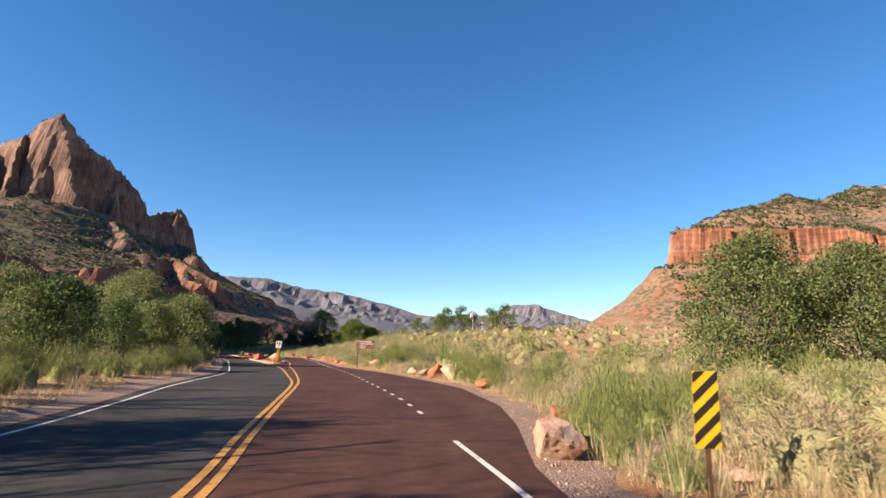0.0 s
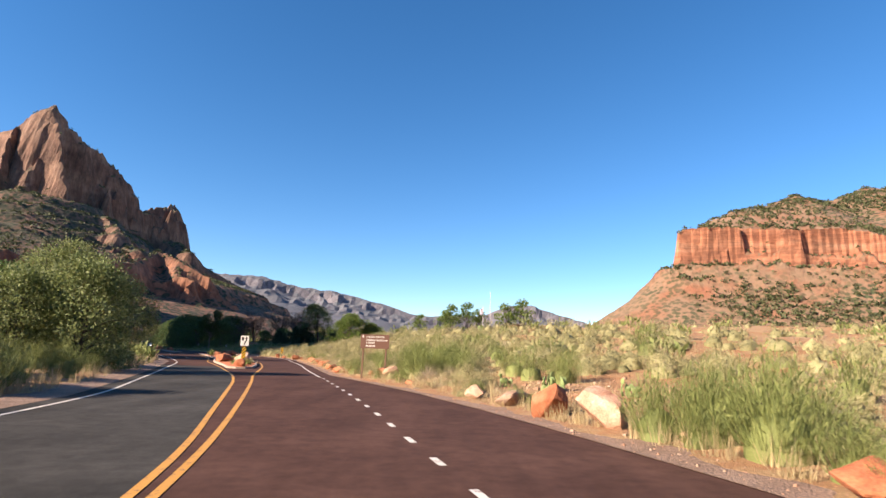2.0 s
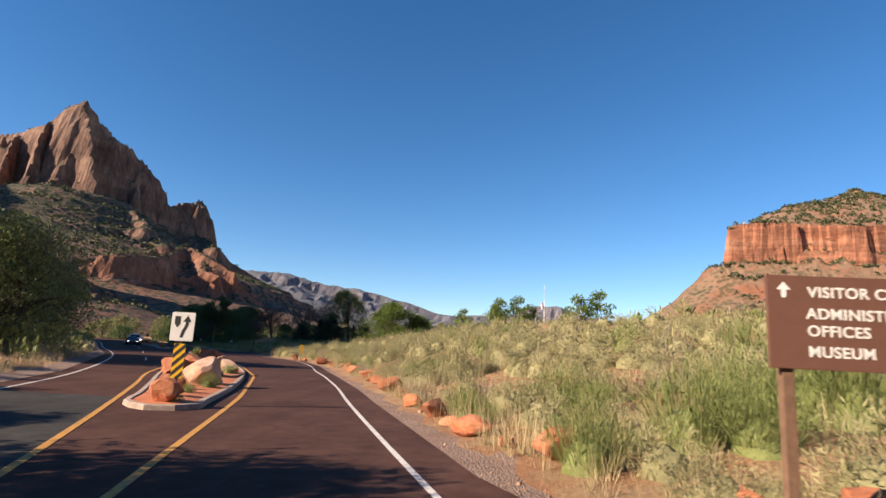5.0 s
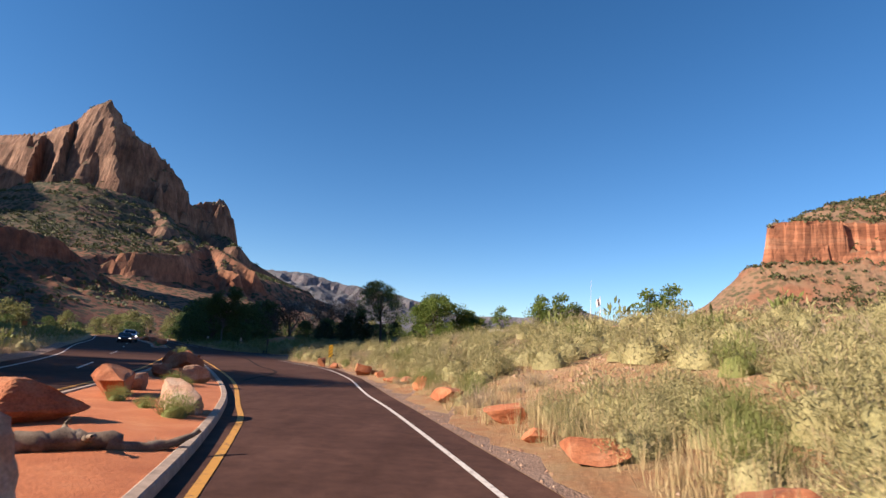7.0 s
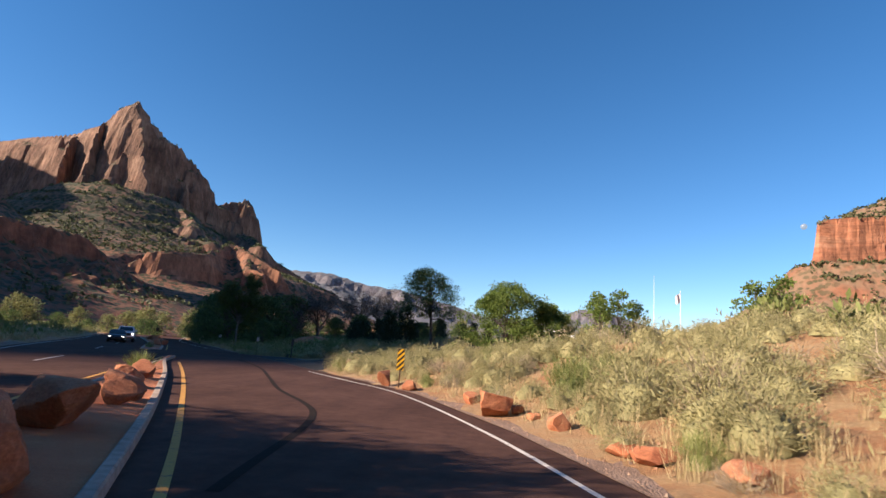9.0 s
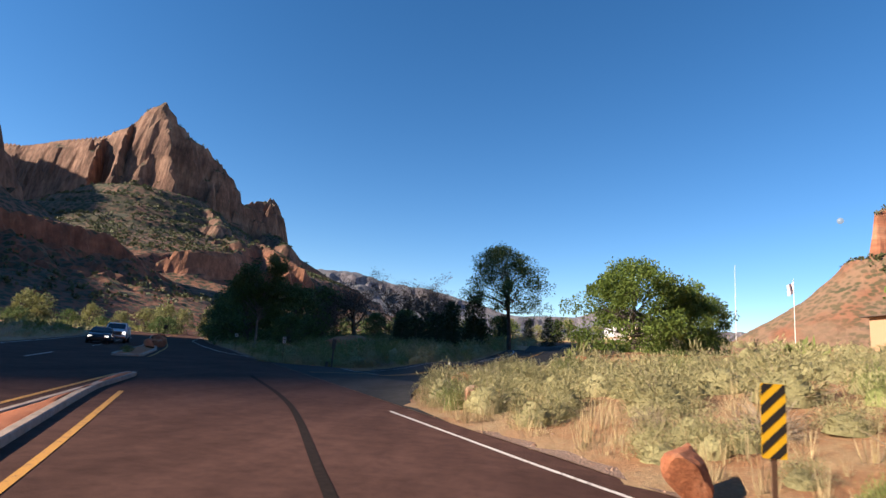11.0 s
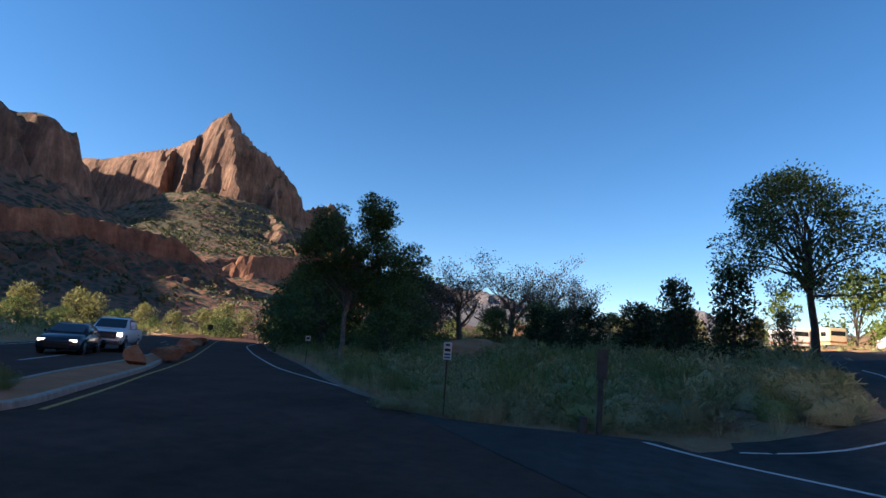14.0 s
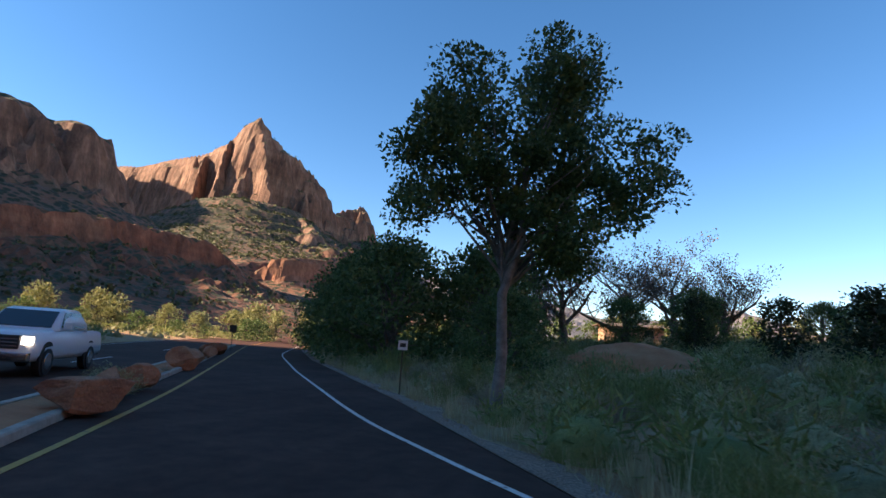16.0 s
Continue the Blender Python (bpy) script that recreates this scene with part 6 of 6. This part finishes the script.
for text, x, z in (("VISITOR CENTER", 0.20, 2.41), ("ADMINISTRATIVE", 0.18, 2.22), ("OFFICES", 0.18, 2.07), ("MUSEUM", 0.18, 1.89)):
    lettering(text, x, z, 0.132, board)
for nm, q in (("up_arrow", [(-0.02, 2.4), (0.02, 2.4), (0.02, 2.47), (0.06, 2.47), (0.0, 2.54), (-0.06, 2.47), (-0.02, 2.47)]), ("right_arrow", [(1.33, 2.24), (1.40, 2.24), (1.40, 2.20), (1.47, 2.26), (1.40, 2.32), (1.40, 2.28), (1.33, 2.28)])):
    bm = bmesh.new()
    prism(bm, q, 0.003, Matrix.Translation((0, -0.087, 0)))
    part(nm, bm, M["sign_white"], board)


def small_sign(x, y, z0, turn, h, w, hh, label, bars, post=None, plate=None, kind="small_sign"):
    """A little plate on a post; its writing cannot be read and stands as bars."""
    root = empty(kind, pose(x, y, z0, 0, 0, turn), label, "sign")
    bm = bmesh.new()
    rod(bm, (0, 0.02, 0), (0, 0.02, h), 0.022, sides=8)
    part("post", bm, post or M["rust"], root)
    bm = bmesh.new()
    prism(bm, rounded(w, hh, 0.015, 0, h - hh / 2), 0.004, Matrix.Translation((0, -0.004, 0)))
    pl = part("sign_face", bm, plate or M["sign_white"], root)
    for q in bars:
        bm = bmesh.new()
        prism(bm, [(q[0], h - hh + q[1]), (q[2], h - hh + q[1]), (q[2], h - hh + q[3]), (q[0], h - hh + q[3])], 0.002, Matrix.Translation((0, -0.0075, 0)))
        part("bar", bm, M["sign_black"], pl)
    return root


small_sign(-45.9, 132.75, 0.02, 14, 1.72, 0.2, 0.42, "small white sign on a thin dark post", [(-0.05, 0.33, 0.05, 0.38), (-0.07, 0.2, 0.07, 0.27), (-0.07, 0.11, 0.07, 0.15), (-0.07, 0.04, 0.07, 0.07)])
small_sign(-58.95, 150.55, 0.0, 20, 1.68, 0.3, 0.3, "small square white sign with a dark symbol on a post", [(-0.09, 0.09, 0.09, 0.21)])
small_sign(-80.1, 169.8, 0.1, 25, 2.0, 0.5, 0.55, "dark sign plate on a post at the island's end", [], M["sign_black"], M["sign_black"])
small_sign(-56.4, 110.7, 0.25, 25, 1.75, 0.4, 0.4, "small orange-brown sign on a leaning post", [], M["post_wood"], plain_mat("sign_orange", (0.42, 0.16, 0.05), 0.6))
small_sign(-24.1, 60.0, 0.0, 0, 1.5, 0.09, 0.16, "thin brown marker post beside the road", [], M["post_wood"], M["sign_brown"], "marker_post")
# thin post at the junction's corner
root = empty("marker_post", pose(-32.75, 118.5, float(land(-32.75, 118.5)) - 0.05, 0, 3, 0), "rusty steel marker post with a white top", "post")
bm = bmesh.new()
box(bm, (-0.03, -0.01, -0.3), (0.03, 0.01, 1.02), 0.003)
part("post", bm, M["rust"], root)
bm = bmesh.new()
box(bm, (-0.034, -0.016, 0.92), (0.034, -0.011, 1.02), 0.001)
part("reflector", bm, M["sign_white"], root, "white reflector")
# wooden post and stump in the shade
root = empty("wooden_post", pose(-42.3, 132.4, float(land(-42.3, 132.4)) - 0.1, 0, 1, 15), "thick dark weathered wooden post", "post")
bm = bmesh.new()
box(bm, (-0.05, -0.05, 0), (0.05, 0.05, 1.75), 0.012)
part("post", bm, M["bark"], root)
bm = bmesh.new()
box(bm, (-0.12, -0.075, 1.25), (0.12, -0.062, 1.9), 0.01)
part("board", bm, M["bark"], root)
bm = bmesh.new()
rod(bm, (0, 0, -0.05), (0.02, 0, 0.32), 0.11, 0.09, 12)
st = part("tree_stump", bm, M["bark"])
st.matrix_basis = pose(-42.65, 132.4, float(land(-42.65, 132.4)))
tagged(st, "short cut wooden stump in dry grass", "stump")

# mast and flagpole behind the hill
bm = bmesh.new()
rod(bm, (0, 0, 0), (0, 0, 18.5), 0.09, 0.04, 8)
o = part("radio_mast", bm, M["sign_white"])
place(o, 16.5, 231)
tagged(o, "thin white radio mast behind the hill", "mast")
root = empty("flagpole", pose(10.5, 189, float(land(10.5, 189))), "white flagpole with a hanging flag", "flagpole")
bm = bmesh.new()
rod(bm, (0, 0, 0), (0, 0, 10.6), 0.08, 0.04, 8)
part("pole", bm, M["sign_white"], root)
bm = bmesh.new()
bmesh.ops.create_uvsphere(bm, u_segments=8, v_segments=6, radius=0.09, matrix=Matrix.Translation((0, 0, 10.65)))
part("finial", bm, M["sign_white"], root)
fx, fz = np.meshgrid(np.linspace(-1.5, -0.04, 10), np.linspace(8.6, 10.3, 10), indexing="ij")
fl = grid_object("flag", fx * (0.55 + 0.045 * (fz - 8.6)), 0.14 * np.sin(fx * 5 + fz), fz + 0.35 * fx, plain_mat("flag_cloth", (0.55, 0.5, 0.55), 0.8, vary=0.5, scale=3))
fl.parent = root
fl["label"] = "pale cloth flag"


# ---- buildings and vehicles ----
M["tan_wall"] = plain_mat("tan_plaster", (0.44, 0.27, 0.17), 0.9)
M["roof_dark"] = plain_mat("dark_roof", (0.10, 0.075, 0.06), 0.85)
M["roof_pale"] = plain_mat("pale_fascia", (0.5, 0.42, 0.34), 0.8)
M["glass"] = plain_mat("dark_window_glass", (0.015, 0.02, 0.025), 0.08, vary=0.05)
M["car_white"] = plain_mat("white_car_paint", (0.62, 0.63, 0.65), 0.25, vary=0.04)
M["car_dark"] = plain_mat("dark_car_paint", (0.02, 0.024, 0.032), 0.2, vary=0.1)
M["cream"] = plain_mat("cream_coach_paint", (0.66, 0.55, 0.38), 0.4, vary=0.06)
M["tan_stripe"] = plain_mat("tan_stripe", (0.32, 0.15, 0.06), 0.5)
M["tyre"] = plain_mat("tyre_rubber", (0.018, 0.018, 0.018), 0.9)
M["chrome"] = plain_mat("bright_metal", (0.6, 0.6, 0.62), 0.2, 1.0, vary=0.05)
lamp = bpy.data.materials.new("lit_headlamp")
lamp.use_nodes = True
lamp.node_tree.nodes["Principled BSDF"].inputs["Emission Color"].default_value = (1, 0.96, 0.88, 1)
lamp.node_tree.nodes["Principled BSDF"].inputs["Emission Strength"].default_value = 1.3
M["tail"] = plain_mat("red_tail_lamp", (0.35, 0.02, 0.02), 0.3)


def house(x, y, z, turn, w, d, h, label, n):
    root = empty("house", pose(x, y, z, 0, 0, turn), label, "building")
    bm = bmesh.new()
    box(bm, (-w / 2, -d / 2, -2), (w / 2, d / 2, h), 0.02)
    part("wall", bm, M["tan_wall"], root)
    bm = bmesh.new()
    box(bm, (-w / 2 - 0.8, -d / 2 - 0.9, h), (w / 2 + 0.8, d / 2 + 0.9, h + 0.16), 0.02)
    roof = part("roof", bm, M["roof_dark"], root, "dark flat roof")
    bm = bmesh.new()
    box(bm, (-w / 2 - 0.83, -d / 2 - 0.96, h - 0.16), (w / 2 + 0.83, -d / 2 - 0.9, h + 0.2), 0.01)
    part("fascia", bm, M["roof_pale"], roof, "pale fascia board")
    for i in range(n):
        cx = -w / 2 + w * (i + 0.5) / n
        bm = bmesh.new()
        box(bm, (cx - 0.7, -d / 2 - 0.04, h - 1.7), (cx + 0.7, -d / 2 + 0.02, h - 0.45), 0.01)
        win = part("window", bm, M["roof_pale"], root)
        bm = bmesh.new()
        box(bm, (cx - 0.62, -d / 2 - 0.055, h - 1.62), (cx + 0.62, -d / 2 - 0.045, h - 0.53))
        part("pane", bm, M["glass"], win)
    return root


house(22.5, 177, 7.0, 4, 12, 8, 3.0, "low tan flat-roofed building behind the hill", 4)
house(-51.0, 220, 3.3, 10, 8, 6, 3.0, "small tan building among the trees", 2)


def wheel(root, x, y, r, w=0.22):
    bm = bmesh.new()
    bmesh.ops.create_cone(bm, cap_ends=True, segments=24, radius1=r, radius2=r, depth=w, matrix=Matrix.Translation((x, y, r)) @ Matrix.Rotation(math.pi / 2, 4, "X"))
    bmesh.ops.bevel(bm, geom=[e for e in bm.edges if len(e.link_faces) == 2 and any(len(f.verts) > 4 for f in e.link_faces)], offset=0.04, segments=2, affect="EDGES")
    ty = part("tyre", bm, M["tyre"], root)
    bm = bmesh.new()
    side = 1 if y > 0 else -1
    bmesh.ops.create_cone(bm, cap_ends=True, segments=20, radius1=r * 0.64, radius2=r * 0.58, depth=0.03, matrix=Matrix.Translation((x, y + side * w * 0.49, r)) @ Matrix.Rotation(-side * math.pi / 2, 4, "X"))
    for k in range(5):
        a = k * 2 * math.pi / 5
        box(bm, (x - 0.03, y + side * w * 0.5 - 0.01, r), (x + 0.03, y + side * w * 0.5 + 0.012, r + r * 0.55), 0.0, Matrix.Translation((x, 0, r)) @ Matrix.Rotation(a, 4, "Y") @ Matrix.Translation((-x, 0, -r)))
    part("rim", bm, M["chrome"], ty, "metal rim")


def loft(bm, stations):
    """A skin over cross-sections (x, half width at sill, half width at top, bottom, top)."""
    rings = []
    for x, wb, wt, zb, zt in stations:
        zs = zb + (zt - zb) * 0.45
        wm = max(wb, wt) * 1.02
        prof = [(-wb * 0.92, zb), (-wm, zb + (zt - zb) * 0.2), (-wm, zs), (-wt, zt - (zt - zb) * 0.08), (-wt * 0.9, zt), (wt * 0.9, zt), (wt, zt - (zt - zb) * 0.08), (wm, zs), (wm, zb + (zt - zb) * 0.2), (wb * 0.92, zb)]
        rings.append([bm.verts.new((x, a, z)) for a, z in prof])
    for a, b in zip(rings[:-1], rings[1:]):
        for i in range(len(a)):
            j = (i + 1) % len(a)
            bm.faces.new((a[i], a[j], b[j], b[i]))
    bm.faces.new(rings[0])
    bm.faces.new(list(reversed(rings[-1])))
    bmesh.ops.recalc_face_normals(bm, faces=bm.faces[:])


def slab(name, root, pts, mat, label=""):
    """A thin pane through four corners, with thickness."""
    bm = bmesh.new()
    p = [Vector(q) for q in pts]
    n = (p[1] - p[0]).cross(p[2] - p[0]).normalized() * 0.012
    a, b = [bm.verts.new(q + n) for q in p], [bm.verts.new(q - n) for q in p]
    bm.faces.new(a)
    bm.faces.new(list(reversed(b)))
    for i in range(len(p)):
        j = (i + 1) % len(p)
        bm.faces.new((a[j], a[i], b[i], b[j]))
    bmesh.ops.recalc_face_normals(bm, faces=bm.faces[:])
    return part(name, bm, mat, root, label)


def pickup(x, y, z, turn, paint, label, lit=True):
    """A crew-cab pickup truck, front along its own +x."""
    root = empty("pickup_truck", pose(x, y, z, 0, 0, turn), label, "truck")
    bm = bmesh.new()
    loft(bm, [(2.86, 0.80, 0.72, 0.48, 0.98), (2.75, 0.93, 0.86, 0.42, 1.14), (2.1, 0.98, 0.93, 0.42, 1.22), (1.25, 0.99, 0.95, 0.42, 1.27), (-2.85, 0.99, 0.95, 0.45, 1.26), (-2.95, 0.95, 0.92, 0.5, 1.2)])
    part("body", bm, paint, root, "", True)
    bm = bmesh.new()
    loft(bm, [(1.35, 0.92, 0.9, 1.2, 1.28), (0.55, 0.93, 0.76, 1.2, 1.84), (0.2, 0.93, 0.76, 1.2, 1.9), (-0.95, 0.93, 0.76, 1.2, 1.9), (-1.2, 0.93, 0.74, 1.2, 1.8), (-1.32, 0.93, 0.9, 1.2, 1.3)])
    cab = part("cab", bm, paint, root, "", True)
    slab("windshield", cab, [(1.30, -0.78, 1.33), (1.30, 0.78, 1.33), (0.62, 0.70, 1.80), (0.62, -0.70, 1.80)], M["glass"])
    for s_ in (-1, 1):
        slab("side_window", cab, [(1.0, s_ * 0.945, 1.34), (0.05, s_ * 0.955, 1.34), (0.05, s_ * 0.80, 1.80), (0.45, s_ * 0.80, 1.79)], M["glass"])
        slab("side_window", cab, [(-0.05, s_ * 0.955, 1.34), (-1.05, s_ * 0.945, 1.34), (-0.95, s_ * 0.80, 1.79), (-0.05, s_ * 0.80, 1.80)], M["glass"])
        bm = bmesh.new()
        box(bm, (0.85, s_ * 1.0 - 0.0, 1.3), (1.0, s_ * 1.22, 1.5), 0.03)
        part("mirror", bm, paint, cab)
        bm = bmesh.new()
        box(bm, (2.76, s_ * 0.86 - 0.17, 0.86), (2.87, s_ * 0.86 + 0.10, 1.08), 0.03)
        part("headlight", bm, lamp if lit else M["glass"], root, "lit headlight")
        for wx in (1.85, -1.75):
            bm = bmesh.new()
            bmesh.ops.create_cone(bm, cap_ends=True, segments=24, radius1=0.49, radius2=0.49, depth=0.06, matrix=Matrix.Translation((wx, s_ * 0.97, 0.46)) @ Matrix.Rotation(math.pi / 2, 4, "X"))
            part("wheel_arch", bm, M["tyre"], root)
            wheel(root, wx, s_ * 0.9, 0.4, 0.27)
    bm = bmesh.new()
    box(bm, (2.78, -0.66, 0.74), (2.89, 0.66, 1.1), 0.03)
    gr = part("grille", bm, M["sign_black"], root, "dark grille")
    for zz in (0.82, 0.91, 1.0):
        bm = bmesh.new()
        box(bm, (2.88, -0.62, zz - 0.015), (2.9, 0.62, zz + 0.015), 0.004)
        part("grille_bar", bm, M["chrome"], gr)
    bm = bmesh.new()
    box(bm, (2.78, -0.95, 0.42), (2.98, 0.95, 0.66), 0.05)
    part("bumper", bm, M["chrome"], root, "bright front bumper")
    bm = bmesh.new()
    box(bm, (-2.85, -0.82, 0.85), (-1.4, 0.82, 1.27), 0.02)
    box(bm, (-2.96, -0.95, 0.45), (-2.86, 0.95, 0.65), 0.03)
    part("bed", bm, M["sign_black"], root, "dark cargo bed")
    return root


def sedan(x, y, z, turn, paint, label):
    root = empty("sedan", pose(x, y, z, 0, 0, turn), label, "car")
    bm = bmesh.new()
    loft(bm, [(2.32, 0.66, 0.62, 0.3, 0.66), (2.2, 0.82, 0.76, 0.22, 0.78), (1.4, 0.9, 0.84, 0.2, 0.92), (0.9, 0.91, 0.86, 0.2, 0.96), (-1.6, 0.91, 0.86, 0.22, 1.0), (-2.2, 0.86, 0.8, 0.26, 0.98), (-2.35, 0.75, 0.7, 0.4, 0.9)])
    part("body", bm, paint, root, "", True)
    bm = bmesh.new()
    loft(bm, [(1.1, 0.84, 0.82, 0.9, 0.97), (0.25, 0.84, 0.64, 0.9, 1.4), (-0.4, 0.84, 0.64, 0.9, 1.45), (-1.0, 0.84, 0.62, 0.9, 1.38), (-1.85, 0.82, 0.78, 0.9, 1.02)])
    cab = part("cabin", bm, paint, root, "", True)
    slab("windshield", cab, [(1.03, -0.7, 1.02), (1.03, 0.7, 1.02), (0.32, 0.58, 1.38), (0.32, -0.58, 1.38)], M["glass"])
    for s_ in (-1, 1):
        slab("side_window", cab, [(0.75, s_ * 0.855, 1.03), (-0.35, s_ * 0.86, 1.03), (-0.35, s_ * 0.68, 1.37), (0.2, s_ * 0.68, 1.34)], M["glass"])
        slab("side_window", cab, [(-0.42, s_ * 0.86, 1.03), (-1.35, s_ * 0.85, 1.05), (-1.05, s_ * 0.68, 1.32), (-0.42, s_ * 0.68, 1.37)], M["glass"])
        bm = bmesh.new()
        box(bm, (0.62, s_ * 0.88, 0.95), (0.76, s_ * 1.06, 1.08), 0.03)
        part("mirror", bm, paint, cab)
        bm = bmesh.new()
        box(bm, (2.12, s_ * 0.62 - 0.16, 0.58), (2.32, s_ * 0.62 + 0.14, 0.70), 0.03)
        part("headlight", bm, lamp, root, "lit headlight")
        for wx in (1.4, -1.42):
            wheel(root, wx, s_ * 0.82, 0.33, 0.22)
    bm = bmesh.new()
    box(bm, (2.2, -0.5, 0.3), (2.34, 0.5, 0.52), 0.03)
    part("grille", bm, M["sign_black"], root, "dark grille")
    return root


pickup(-69.5, 146.8, 0, -57, M["car_white"], "white crew-cab pickup truck with lit headlights on the road")
sedan(-66.9, 141.6, 0, -56, M["car_dark"], "dark sedan with lit headlights on the road")
pickup(-8.2, 196, float(land(-8.2, 196)), 80, M["car_white"], "white pickup truck standing by the side road", False)


def coach(x, y, z, turn, length, h, paint, label, kind):
    """A motorhome or bus seen from its end, its rear along -x."""
    root = empty(kind, pose(x, y, z, 0, 0, turn), label, "bus" if kind == "bus" else "motorhome")
    bm = bmesh.new()
    box(bm, (-length / 2, -1.2, 0.45), (length / 2, 1.2, h), 0.15)
    body = part("body", bm, paint, root)
    bm = bmesh.new()
    box(bm, (-length / 2 - 0.012, -1.0, h * 0.62), (-length / 2 + 0.02, 1.0, h * 0.84), 0.005)
    part("rear_window", bm, M["glass"], body)
    bm = bmesh.new()
    box(bm, (-length / 2 - 0.02, -1.21, 0.8), (length / 2 + 0.01, 1.21, 1.05), 0.01)
    part("stripe", bm, M["tan_stripe"], body, "tan stripe")
    for s_ in (-1, 1):
        for i in range(3):
            cx = -length / 2 + length * (i + 0.7) / 3.4
            bm = bmesh.new()
            box(bm, (cx - 0.6, s_ * 1.2 - 0.015, h * 0.58), (cx + 0.6, s_ * 1.2 + 0.015, h * 0.8), 0.004)
            part("side_window", bm, M["glass"], body)
        bm = bmesh.new()
        box(bm, (-length / 2 - 0.03, s_ * 1.0 - 0.08, 0.85), (-length / 2 + 0.02, s_ * 1.0 + 0.08, 1.1), 0.01)
        part("tail_light", bm, M["tail"], body)
        for wx in (-length * 0.28, length * 0.32):
            wheel(root, wx, s_ * 1.02, 0.45, 0.28)
    bm = bmesh.new()
    box(bm, (-0.6, -0.5, h), (0.6, 0.5, h + 0.22), 0.05)
    part("roof_unit", bm, M["sign_white"], root)
    return root


coach(-7.6, 217.5, float(land(-7.6, 217.5)) + 0.1, 100, 7.5, 3.0, M["cream"], "cream motorhome with a tan stripe parked by the road", "motorhome")
coach(-11.0, 222, float(land(-11.0, 222)) + 0.1, 96, 9.0, 3.1, M["car_white"], "white shuttle bus parked behind a motorhome", "bus")
# the morning moon, low over the mesa
moon_m = bpy.data.materials.new("moon_glow")
moon_m.use_nodes = True
mn = moon_m.node_tree.nodes["Principled BSDF"]
# daylight on the moon is put in as a sky-blue glow of its own
mn.inputs["Base Color"].default_value = (0.05, 0.05, 0.05, 1)
mn.inputs["Emission Color"].default_value = (0.42, 0.62, 0.86, 1)
mn.inputs["Emission Strength"].default_value = 0.31
bm = bmesh.new()
bmesh.ops.create_uvsphere(bm, u_segments=20, v_segments=12, radius=21)
mo = part("moon", bm, moon_m)
mo.matrix_basis = pose(2333 * 0.86, 80 + 4657 * 0.86, 1190 * 0.86)
tagged(mo, "pale morning moon in the blue sky", "moon")
